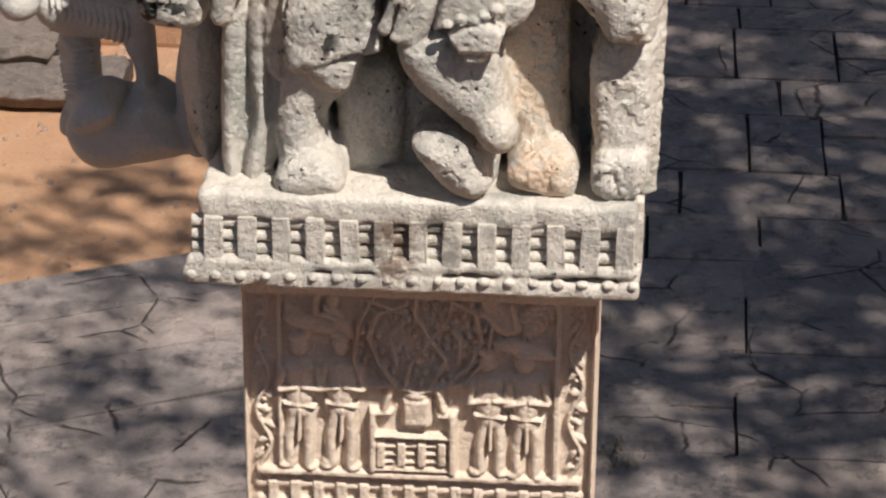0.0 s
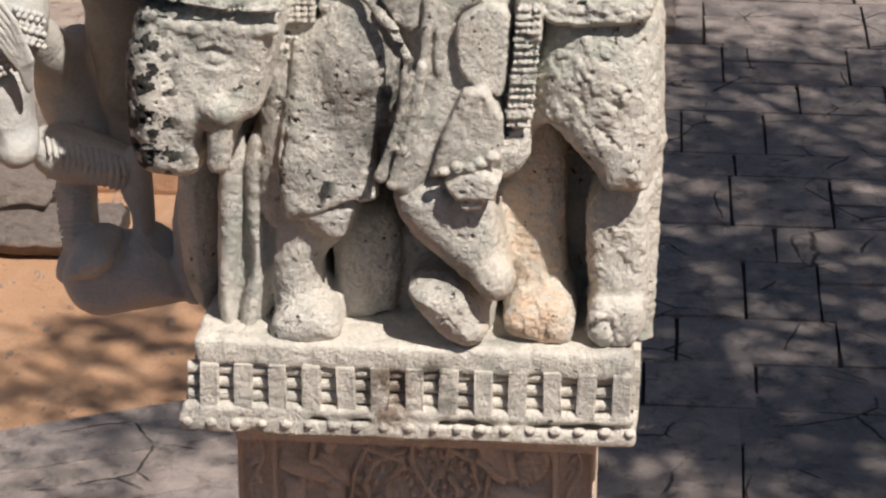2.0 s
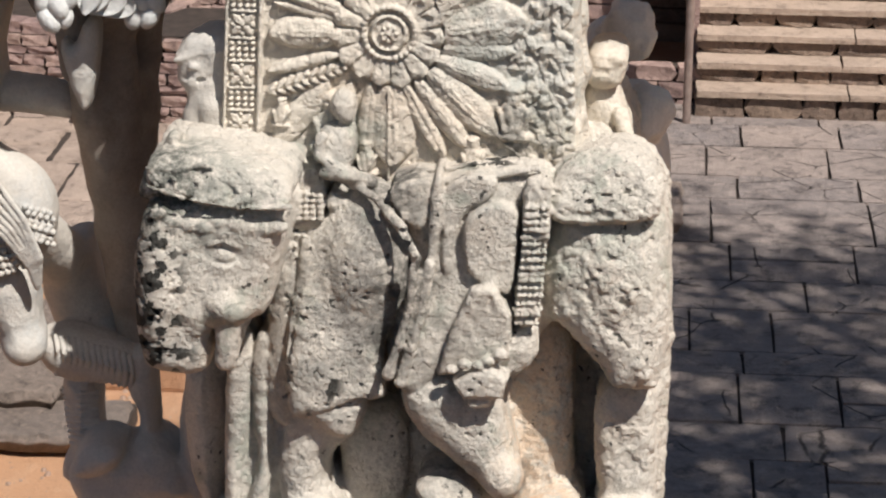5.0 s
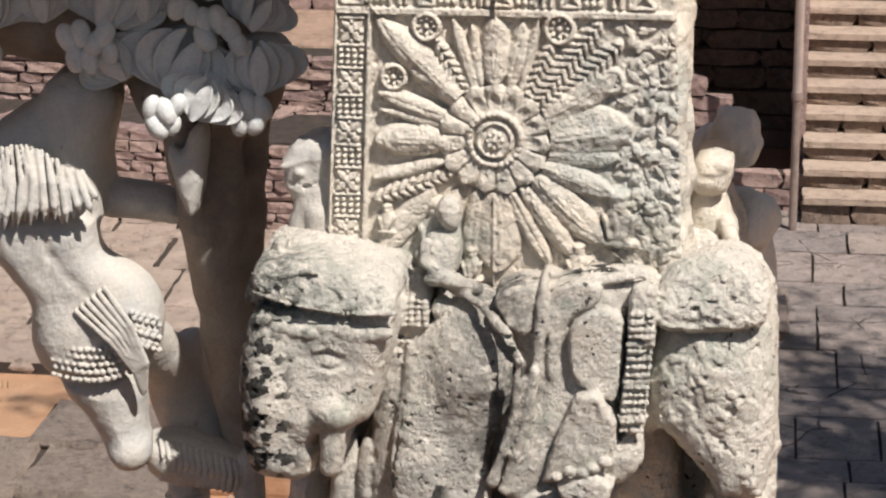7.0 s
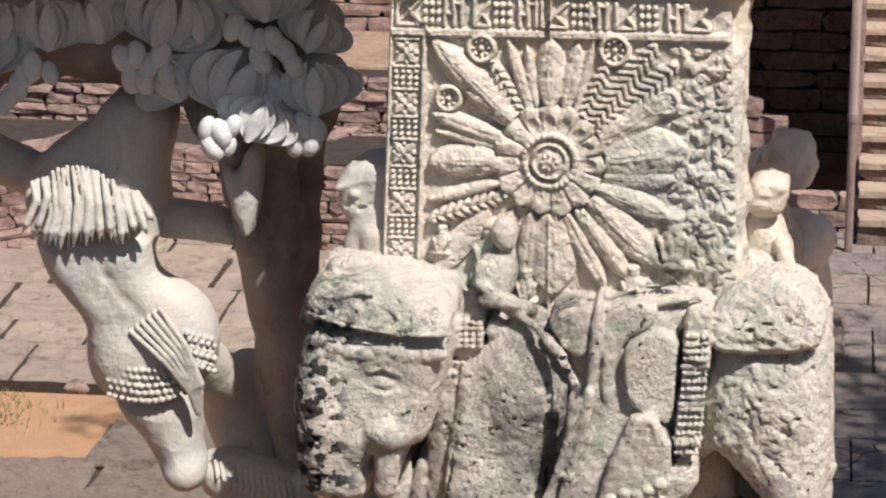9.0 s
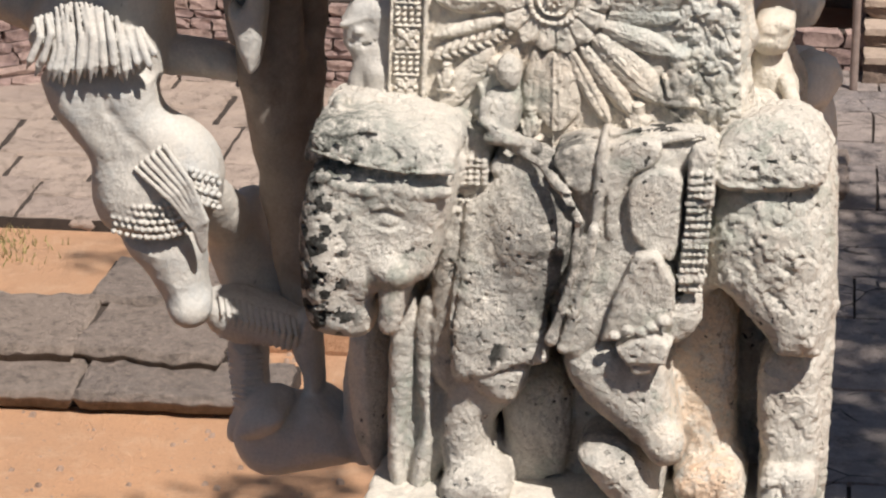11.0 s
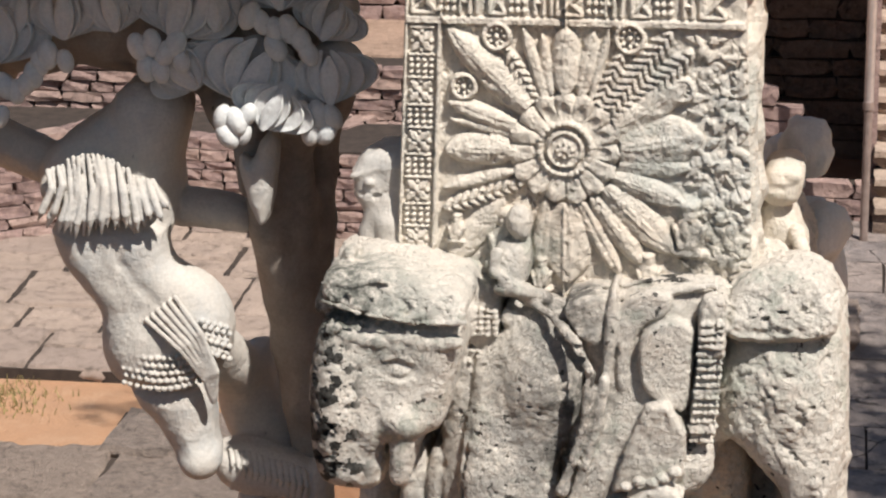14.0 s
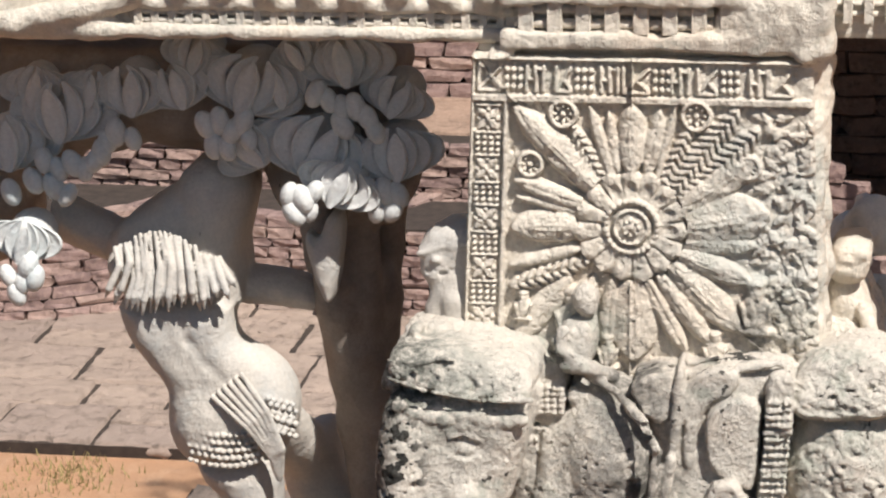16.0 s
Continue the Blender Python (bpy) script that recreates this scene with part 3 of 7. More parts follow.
for i in range(13):
    z, y = 0.26 + 0.16 * i, 17.2 + 0.25 * i
    box("riser_core", 0.72, 3.6, y + 0.1, y + 0.6, z - (0.26 if i == 0 else 0.16), z - 0.05, JOINT, stair)
    x = 0.70
    while x < 3.5:
        w = rng.uniform(0.25, 0.7)
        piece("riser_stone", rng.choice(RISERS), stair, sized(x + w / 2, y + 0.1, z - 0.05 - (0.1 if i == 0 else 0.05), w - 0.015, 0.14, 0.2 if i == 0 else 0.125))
        x += w
    x = 0.70
    while x < 3.5:
        w = rng.uniform(0.8, 1.7)
        ob = piece("tread", rng.choice(SLABS), stair, sized(x + w / 2, y + 0.17, z - 0.025, w - 0.012, 0.36, 0.05))
        x += w
TREADS = [me.copy() for me in SLABS]
for me in TREADS:
    me.materials.clear()
    me.materials.append(STEP_STONE)
for ob in stair.children:
    if ob.name.startswith("tread"):
        ob.data = TREADS[SLABS.index(ob.data)]
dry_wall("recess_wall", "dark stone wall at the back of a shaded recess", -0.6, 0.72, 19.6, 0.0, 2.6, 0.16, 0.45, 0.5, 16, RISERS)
dry_wall("stub_wall", "broken wall end of reddish stones", -0.62, -0.22, 17.75, 0.0, 0.95, 0.12, 0.3, 1.8, 17)
dry_wall("stub_foot", "heap of stones at the foot of the recess", -0.1, 0.6, 17.55, 0.0, 0.32, 0.11, 0.3, 0.3, 18)
# Overhead slab out of sight and a cheek wall, added to block the sun.
tagged(box("recess_roof", -0.7, 0.75, 18.0, 21.0, 2.45, 2.75, WALL_STONE, bevel=0.03), "unseen heavy stone slab added to keep sun off the recess", "wall", kind="structure")
tagged(box("recess_cheek", 0.66, 0.72, 17.9, 20, 0, 2.5, WALL_STONE), "side wall added to shade the recess", "wall", kind="structure")

pole = tagged(new("metal_post"), "slender metal post beside the stone stairs, brighter above its joint", "post")


def tube(name, x, y, z0, z1, r, material, parent=None, sides=20):
    bm = bmesh.new()
    bmesh.ops.create_cone(bm, cap_ends=True, segments=sides, radius1=r, radius2=r, depth=z1 - z0, matrix=Matrix.Translation((x, y, (z0 + z1) / 2)))
    return part(name, bm, material, parent, smooth=False)


tube("lower_pipe", 0.635, 17.05, 0.03, 1.14, 0.032, PIPE, pole)
tube("upper_pipe", 0.635, 17.05, 1.10, 2.9, 0.036, PIPE_BRIGHT, pole)
tube("collar", 0.635, 17.05, 1.08, 1.14, 0.043, PIPE, pole)

# grass and weeds
def tufts(name, label, spots, seed):
    r = random.Random(seed)
    verts, quads = [], []
    for cx, cy, cz, spread, count, tall in spots:
        for _ in range(count):
            x, y = cx + r.gauss(0, spread), cy + r.gauss(0, spread)
            a, h, w = r.uniform(0, 6.28), tall * r.uniform(0.4, 1.2), 0.006
            lean = Vector((r.uniform(-0.5, 0.5), r.uniform(-0.5, 0.5), 0)) * h
            n = len(verts)
            dx, dy = w * math.cos(a), w * math.sin(a)
            verts += [(x - dx, y - dy, cz), (x + dx, y + dy, cz), (x + lean.x + dx * 0.3, y + lean.y + dy * 0.3, cz + h), (x + lean.x - dx * 0.3, y + lean.y - dy * 0.3, cz + h)]
            quads.append((n, n + 1, n + 2, n + 3))
    return tagged(link(name, mesh_of(name, verts, quads), GRASS), label, "grass", kind="stuff")


tufts("grass_tuft", "yellowish grass growing beside the flagstones", [(-4.75, 12.3, 0.20, 0.16, 170, 0.05), (-4.95, 12.5, 0.20, 0.16, 130, 0.05), (-5.2, 11.9, 0.20, 0.2, 120, 0.04)], 4)
tufts("wall_weeds", "weeds hanging along the top of the upper wall", [(-6.2 + 0.25 * i, 18.72, 2.4, 0.12, 40, 0.2) for i in range(14)], 5)
tufts("joint_weeds", "small weeds in the joints beside the pillar", [(0.22, 7.9, 0.02, 0.05, 90, 0.05), (0.32, 8.3, 0.02, 0.06, 90, 0.05), (0.3, 6.6, 0.02, 0.08, 120, 0.06)], 6)

# grit and pebbles on the earth
r = random.Random(12)
verts, quads = [], []
for _ in range(1300):
    x, y, s = r.uniform(-5.5, -0.8), r.uniform(7.5, 12.6), 0.004 + 0.020 * r.random() ** 4
    z = 0.15 if y > 11.6 else 0.0
    n = len(verts)
    for dx, dy, dz in ((-1, -1, 0), (1, -1, 0), (1, 1, 0), (-1, 1, 0), (-.6, -.5, 1), (.5, -.6, 1), (.6, .5, 1), (-.5, .6, 1)):
        verts.append((x + dx * s * r.uniform(0.7, 1.2), y + dy * s * r.uniform(0.7, 1.2), z + dz * s))
    quads += [(n, n + 1, n + 5, n + 4), (n + 1, n + 2, n + 6, n + 5), (n + 2, n + 3, n + 7, n + 6), (n + 3, n, n + 4, n + 7), (n + 4, n + 5, n + 6, n + 7)]
tagged(link("pebbles", mesh_of("pebbles", verts, quads), SOIL), "scattered grit and small stones on the earth", "pebbles", kind="stuff")


# ---- shade trees beside the paving ----
def shade_tree(x, y, height, clumps, seed, leaves, size=0.13):
    r = random.Random(seed)
    tree = tagged(new("shade_tree"), "tall leafy tree shading the paving", "tree")
    tree.location = (x, y, 0)
    bm = bmesh.new()

    def limb(a, b, ra, rb):
        d = Vector(b) - Vector(a)
        m = Matrix.Translation((Vector(a) + Vector(b)) / 2) @ d.to_track_quat("Z", "Y").to_matrix().to_4x4()
        bmesh.ops.create_cone(bm, cap_ends=True, segments=12, radius1=ra, radius2=rb, depth=d.length * 1.02, matrix=m)
    limb((0, 0, -0.05), (0.1, 0.1, height * 0.35), 0.34, 0.26)
    limb((0.1, 0.1, height * 0.35), (0, 0, height * 0.6), 0.26, 0.2)
    for cx, cy, cz, spread, weight in clumps:
        knee = (cx * 0.4, cy * 0.4, height * 0.6 + (cz - height * 0.6) * 0.35)
        limb((0, 0, height * 0.58), knee, 0.1, 0.07)
        limb(knee, (cx, cy, cz), 0.07, 0.02)
    part("trunk", bm, BARK, tree)
    verts, quads = [], []
    total = sum(c[4] for c in clumps)
    for cx, cy, cz, spread, weight in clumps:
        twigs = [(cx + r.gauss(0, spread), cy + r.gauss(0, spread), cz + r.gauss(0, spread * 0.45)) for _ in range(max(4, int(weight / total * leaves / 45)))]
        for _ in range(int(leaves * weight / total)):
            tx, ty, tz = r.choice(twigs)
            p = Vector((tx + r.gauss(0, 0.17), ty + r.gauss(0, 0.17), tz + r.gauss(0, 0.13)))
            t = Euler((r.uniform(-0.9, 0.9), r.uniform(-0.9, 0.9), r.uniform(0, 6.28))).to_matrix()
            s = size * r.uniform(0.6, 1.3)
            n = len(verts)
            for u, v, w in ((-0.5, 0, 0), (0, -0.25, 0.05), (0.5, 0, -0.04), (0, 0.25, 0.05)):
                verts.append(p + t @ Vector((u * s, v * s, w * s)))
            quads.append((n, n + 1, n + 2, n + 3))
    link("crown", mesh_of("crown", verts, quads), LEAF, tree)
    return tree


shade_tree(7.6, 5.2, 10.0, [(-2.6, 0.3, 9.6, 0.7, 1.6), (-1.6, 1.6, 10.2, 0.8, 1.2), (-0.6, 2.6, 9.8, 0.8, 1.6), (-2.2, 2.9, 10.6, 0.7, 1.2), (-0.9, 0.2, 11.0, 0.9, 1.5), (0.4, 1.2, 10.4, 0.9, 1.2), (-2.0, -1.2, 9.6, 0.7, 2.0), (-1.2, -2.6, 10.0, 0.7, 1.1), (-2.3, -3.0, 10.2, 0.6, 0.6), (-0.2, -1.8, 10.2, 0.8, 1.4), (-1.6, -4.4, 10.0, 0.7, 0.5), (-0.3, -3.8, 9.6, 0.7, 0.6), (-3.6, -2.6, 9.4, 0.8, 0.8), (-4.6, -3.2, 9.8, 0.7, 0.6), (-3.4, -4.0, 9.8, 0.7, 0.5), (-4.9, -1.6, 10.0, 0.7, 0.4), (-2.8, 4.4, 10.0, 0.5, 0.25), (-4.4, 0.6, 9.2, 0.6, 0.25), (-5.2, 2.4, 9.8, 0.7, 0.2), (0.6, 3.4, 9.6, 0.6, 0.5)], 5, 29400)

# ---- gateway ----
def tapered(me, cx, flare, top, high):
    """Widens a carved face towards its foot."""
    co = np.empty(len(me.vertices) * 3, np.float32)
    me.vertices.foreach_get("co", co)
    co = co.reshape(-1, 3)
    co[:, 0] = cx + (co[:, 0] - cx) * (1 + flare * (top - co[:, 2]) / high)
    me.vertices.foreach_set("co", co.ravel())
    me.update()


pillar = tagged(new("gateway_pillar"), "square carved sandstone gateway pillar with a tree shrine relief", "pillar")
box("shaft", -0.325, 0.325, 0.02, 0.68, 0.0, 4.25, STONE_PILLAR, pillar, 0.01)
face = Relief(640, 900, 2.5)
r = np.random.default_rng(5)
face.z -= 4
face.plate(0, 0, 10, 900, 22, 4)
face.plate(630, 0, 640, 900, 22, 4)
face.plate(62, 0, 74, 345, 22, 3)
face.plate(562, 0, 576, 345, 22, 3)
face.plate(20, 340, 620, 358, 24, 4)
# scrolls of the borders
for x0 in (36, 603):
    last = None
    for i in range(24):
        y = 8 + i * 15
        x = x0 + 13 * math.sin(y / 21.0)
        if last:
            face.bar(*last, x, y, 5, 17)
        last = (x, y)
        if i % 2:
            side = -1 if math.sin(y / 21.0) > 0 else 1
            face.leaf(x + side * 13, y + r.uniform(-4, 4), r.uniform(22, 30), r.uniform(12, 18), side * r.uniform(15, 60), 17 + r.uniform(-2, 2), 3)
            face.dome(x + side * 6, y + 10, 6, 5, 16)
# crown of the tree: winding boughs and round leaves
face.bar(294, 180, 305, 131, 5.1, 26)
face.bar(305, 131, 345, 82, 5.1, 26)
face.bar(345, 82, 375, 38, 5.1, 26)
face.bar(375, 38, 380, 6, 5.1, 26)
face.bar(380, 6, 354, -13, 5.1, 26)
face.bar(340, 178, 370, 123, 5.1, 26)
face.bar(370, 123, 340, 82, 5.1, 26)
face.bar(340, 82, 314, 41, 5.1, 26)
face.bar(314, 41, 314, 9, 5.1, 26)
face.bar(314, 9, 344, -16, 5.1, 26)
face.bar(279, 176, 247, 134, 5.1, 26)
face.bar(247, 134, 228, 82, 5.1, 26)
face.bar(228, 82, 247, 38, 5.1, 26)
face.bar(247, 38, 299, 20, 5.1, 26)
face.bar(371, 172, 411, 132, 5.1, 26)
face.bar(411, 132, 433, 83, 5.1, 26)
face.bar(433, 83, 420, 31, 5.1, 26)
face.bar(420, 31, 380, 12, 5.1, 26)
face.bar(218, 178, 203, 125, 5.1, 26)
face.bar(203, 125, 212, 61, 5.1, 26)
face.bar(212, 61, 239, 7, 5.1, 26)
face.bar(401, 170, 443, 115, 5.1, 26)
face.bar(443, 115, 451, 61, 5.1, 26)
face.bar(279, 133, 269, 80, 5.1, 26)
face.bar(269, 80, 294, 52, 5.1, 26)
face.bar(391, 128, 395, 85, 5.1, 26)
face.bar(395, 85, 380, 64, 5.1, 26)
face.bar(229, 13, 299, 38, 5.1, 26)
for x, y in ((332, 151), (259, 139), (302, 67), (437, 85), (321, 128), (409, 77), (368, 26), (249, 21), (219, 76), (329, 11), (318, 99), (302, -2), (237, 138), (212, 119), (352, 61), (363, 114), (277, 48), (248, 83), (223, 42), (275, 3), (400, 7), (301, 51), (401, 40), (419, 123), (284, 104), (295, 163), (310, 31), (413, 16), (201, 85), (351, 138), (287, 61), (436, 101), (277, 170), (385, 45), (238, 103), (266, 29), (234, 60), (406, 55), (229, 120), (312, 80), (421, 88), (293, 34), (355, 85), (279, 124), (301, 138)):
    face.dome(x, y, 7.5, 7, 21, power=0.4)
for x, y in ((327, 67), (344, 39), (273, 150), (331, 114), (272, 77), (363, 1), (255, 115), (367, 63), (321, -2), (428, 38), (222, 134), (323, 170), (216, 99), (377, 154), (386, 95), (314, 151), (348, 99), (437, 64), (400, 113), (261, 56), (391, 129), (370, 100), (265, 97), (405, 138), (371, 82), (316, 53), (361, 45), (422, 60), (249, 46), (305, 120), (333, 27), (256, 155), (343, 4), (346, 119), (384, 24), (371, 137), (419, 104), (340, 174), (238, 36), (362, 165), (235, 75), (402, 96), (333, 93), (351, 22), (380, 1)):
    face.dome(x, y, 7, 7.5, 20, power=0.4)
face.bar(208, 179, 269, 174, 5.6, 24)
face.bar(269, 174, 320, 185, 5.6, 24)
face.bar(320, 185, 371, 172, 5.6, 24)
face.bar(371, 172, 427, 163, 5.6, 24)
# altar with its rails, garlands beside it
face.plate(285, 192, 345, 257, 26, 10)
face.dome(315, 193, 26.0, 13.0, 26)
face.plate(228, 219, 244, 344, 28, 4)
face.plate(373, 220, 391, 344, 28, 4)
face.plate(233, 221, 275, 234, 24, 4)
face.plate(351, 222, 382, 236, 24, 4)
face.plate(233, 265, 382, 278, 28, 6)
face.plate(233, 331, 383, 341, 27, 4)
face.plate(242, 284, 260, 334, 24, 3)
face.plate(279, 282, 298, 332, 24, 3)
face.plate(316, 281, 335, 331, 24, 3)
face.plate(353, 279, 372, 329, 24, 3)
face.bar(238, 294, 382, 289, 4.2, 17)
face.bar(238, 310, 382, 304, 4.2, 17)
face.bar(238, 325, 382, 320, 4.2, 17)
face.bar(272, 176, 260, 211, 8.4, 24)
face.bar(260, 211, 258, 225, 8.4, 24)
face.bar(353, 172, 361, 207, 8.4, 24)
face.bar(361, 207, 365, 220, 8.4, 24)
# worshippers with folded hands, as plain shapes
face.dome(102, 108, 19.5, 21.4, 28)
face.dome(102, 90, 22.3, 10.2, 31)
face.dome(117, 82, 9.3, 8.4, 30)
face.leaf(104, 181, 90, 63, 90, 28, 2, 3.0, 0)
face.dome(104, 148, 31.6, 12.8, 28)
face.bar(73, 152, 66, 188, 8.4, 29)
face.bar(66, 188, 99, 183, 7.4, 33)
face.bar(138, 149, 144, 185, 8.4, 29)
face.bar(144, 185, 111, 182, 7.4, 33)
face.dome(102, 228, 31.2, 22.0, 27)
face.bar(76, 214, 131, 220, 4.7, 30)
face.bar(92, 235, 83, 280, 12.4, 24)
face.bar(83, 280, 84, 332, 12.4, 24)
face.bar(119, 233, 120, 279, 12.4, 24)
face.bar(120, 279, 117, 334, 12.4, 24)
face.bar(104, 223, 101, 285, 4.7, 31)
face.dome(76, 336, 15.8, 8.4, 28)
face.dome(123, 339, 15.8, 8.4, 28)
face.dome(178, 103, 19.5, 21.4, 28)
face.dome(178, 85, 22.3, 10.2, 31)
face.dome(192, 77, 9.3, 8.4, 30)
face.leaf(180, 176, 91, 64, 89, 28, 2, 3.0, 0)
face.dome(179, 144, 31.6, 13.1, 28)
face.bar(149, 147, 142, 184, 8.4, 29)
face.bar(142, 184, 175, 179, 7.4, 33)
face.bar(214, 144, 220, 181, 8.4, 29)
face.bar(220, 181, 187, 178, 7.4, 33)
face.dome(179, 224, 31.8, 22.4, 27)
face.bar(152, 210, 207, 216, 4.7, 30)
face.bar(168, 231, 159, 278, 12.6, 24)
face.bar(159, 278, 161, 330, 12.6, 24)
face.bar(195, 230, 197, 276, 12.6, 24)
face.bar(197, 276, 194, 333, 12.6, 24)
face.bar(181, 220, 178, 283, 4.7, 31)
face.dome(153, 335, 15.8, 8.4, 28)
face.dome(200, 337, 15.8, 8.4, 28)
face.dome(445, 123, 19.5, 21.4, 28)
face.dome(445, 105, 22.3, 10.2, 31)
face.dome(459, 97, 9.3, 8.4, 30)
face.leaf(449, 190, 84, 59, 88, 28, 2, 3.0, 0)
face.dome(448, 160, 31.6, 12.0, 28)
face.bar(418, 164, 412, 198, 8.4, 29)
face.bar(412, 198, 444, 192, 7.4, 33)
face.bar(482, 161, 489, 194, 8.4, 29)
face.bar(489, 194, 457, 192, 7.4, 33)
face.dome(449, 234, 29.1, 20.6, 27)
face.bar(422, 221, 478, 227, 4.7, 30)
face.bar(439, 241, 431, 283, 11.6, 24)
face.bar(431, 283, 434, 330, 11.6, 24)
face.bar(466, 239, 468, 282, 11.6, 24)
face.bar(468, 282, 467, 333, 11.6, 24)
face.bar(451, 230, 450, 288, 4.7, 31)
face.dome(426, 335, 15.8, 8.4, 28)
face.dome(473, 337, 15.8, 8.4, 28)
face.dome(510, 124, 19.5, 21.4, 28)
face.dome(510, 106, 22.3, 10.2, 31)
face.dome(524, 98, 9.3, 8.4, 30)
face.leaf(515, 192, 84, 60, 87, 28, 2, 3.0, 0)
face.dome(513, 162, 31.6, 12.1, 28)
face.bar(483, 166, 477, 200, 8.4, 29)
face.bar(477, 200, 510, 194, 7.4, 33)
face.bar(547, 163, 554, 196, 8.4, 29)
face.bar(554, 196, 522, 194, 7.4, 33)
face.dome(514, 237, 29.4, 20.8, 27)
face.bar(488, 224, 543, 229, 4.7, 30)
face.bar(504, 243, 497, 286, 11.7, 24)
face.bar(497, 286, 500, 334, 11.7, 24)
face.bar(531, 242, 534, 285, 11.7, 24)
face.bar(534, 285, 533, 337, 11.7, 24)
face.bar(516, 233, 516, 291, 4.7, 31)
face.dome(492, 339, 15.8, 8.4, 28)
face.dome(539, 341, 15.8, 8.4, 28)
face.dome(84, 334, 13.0, 13.0, 24)
face.dome(153, 330, 13.0, 13.0, 24)
face.dome(281, 335, 13.0, 13.0, 24)
# flying shapes of the upper corners
face.leaf(126, 64, 106, 34, 13, 26, 2, 3.0, 0)
face.leaf(100, 53, 64, 30, 45, 18, 2, 3.0, 4)
face.dome(166, 16, 14.9, 16.7, 28)
face.leaf(176, 55, 78, 34, 45, 26, 2, 3.0, 0)
face.bar(134, 43, 184, 54, 6.5, 30)
face.bar(138, 11, 134, 43, 6.5, 29)
face.leaf(460, 29, 92, 52, 63, 27, 2, 3.0, 0)
face.dome(463, -11, 15.8, 15.8, 29)
face.leaf(509, 97, 119, 30, 12, 27, 2, 3.0, 0)
face.leaf(538, 34, 111, 46, -56, 22, 2, 3.0, 5)
face.leaf(513, 38, 85, 30, -51, 20, 2, 3.0, 5)
face.bar(430, 31, 486, 60, 6.5, 30)
face.bar(485, 12, 493, 59, 6.5, 30)
# balustrade band below
for i in range(14):
    face.plate(40 + i * 42, 366, 62 + i * 42, 460, 20, 3)
for i in range(3):
    face.bar(25, 378 + i * 32, 615, 378 + i * 32, 9, 13)
face.plate(10, 468, 630, 490, 24, 5)
face.z *= 0.85
face.rough(30, 2.0, 3)
face.rough(9, 0.9, 4)
tagged(link("carved_panel", face.mesh("carved_panel", -0.33, 0.022, 4.25 - 0.078 + 0.0, 0.00103, 0.001105, 0.03), STONE_PILLAR, pillar, True), "relief of worshippers round a railed tree")
box("panel_head", -0.33, 0.33, -0.002, 0.04, 4.165, 4.25, STONE_PILLAR, pillar, 0.004)

abacus = tagged(new("abacus"), "weathered pale abacus carved as a little balustrade, on the pillar", "abacus")
box("core", -0.385, 0.378, -0.108, 0.79, 4.27, 4.39, STONE_ABACUS, abacus, 0.01)
slab = Clay((-0.42, -0.17, 4.24), (0.43, 0.83, 4.45), 0.007)
slab.slab((0.005, 0.34, 4.402), (0.385, 0.478, 0.026), rounding=0.012)
slab.slab((-0.005, 0.335, 4.266), (0.405, 0.481, 0.016), rounding=0.006, k=0.004)
slab.rod((-0.392, -0.132, 4.293), (0.385, -0.132, 4.302), 0.013, 0.013, k=0.004)
slab.rough(0.05, 0.004, 51)
slab.rough(0.02, 0.003, 52)
link("top_slab", slab.mesh("top_slab"), STONE_ABACUS, abacus, True)
POST = []
for i in range(4):
    r = random.Random(i)
    bm = bmesh.new()
    boxed(bm, -0.0165, 0.0165, -0.02, 0.02, -0.043, 0.043, 0.003)
    for v in bm.verts:
        v.co += Vector([r.uniform(-0.0015, 0.0015) for _ in range(3)])
    POST.append(bpy.data.meshes.new("rail_post"))
    bm.to_mesh(POST[-1])
    bm.free()
    POST[-1].materials.append(STONE_ABACUS)
bm = bmesh.new()
bmesh.ops.create_icosphere(bm, subdivisions=2, radius=0.0135)
BEAD = bpy.data.meshes.new("bead")
bm.to_mesh(BEAD)
bm.free()
BEAD.materials.append(STONE_ABACUS)
bm = bmesh.new()
bmesh.ops.create_cone(bm, cap_ends=True, segments=14, radius1=0.0125, radius2=0.0125, depth=0.78, matrix=Matrix.Rotation(radians(90), 4, "Y"))
RAIL = bpy.data.meshes.new("rail")
bm.to_mesh(RAIL)
bm.free()
RAIL.materials.append(STONE_ABACUS)
r = random.Random(6)
for i in range(13):
    x = -0.354 + i * 0.0605
    piece("rail_post", POST[i % 4], abacus, Matrix.Translation((x, -0.123, 4.341 + 0.008 * i / 13)) @ Matrix.Rotation(r.uniform(-0.04, 0.04), 4, "Y"))
for i in range(3):
    piece("rail", RAIL, abacus, Matrix.Translation((-0.003, -0.118, 4.320 + i * 0.0255)) @ Matrix.Rotation(-0.011, 4, "Y"))
for i in range(19):
    piece("bead", BEAD, abacus, Matrix.Translation((-0.393 + i * 0.0435 + r.uniform(-0.003, 0.003), -0.144, 4.271 + 0.0006 * i)) @ Matrix.Diagonal((0.75 + r.uniform(-0.15, 0.2), 0.7, 0.62 + r.uniform(-0.1, 0.1), 1)))
# side balustrade
for i in range(11):
    piece("rail_post", POST[i % 4], abacus, Matrix.Translation((0.383, -0.07 + i * 0.075, 4.341)) @ Matrix.Rotation(radians(90), 4, "Z"))

clay = Clay((-0.53, -0.34, 4.38), (0.46, 0.62, 5.27), 0.0033)
clay.slab((-0.01, 0.36, 4.72), (0.37, 0.25, 0.34), rounding=0.03)
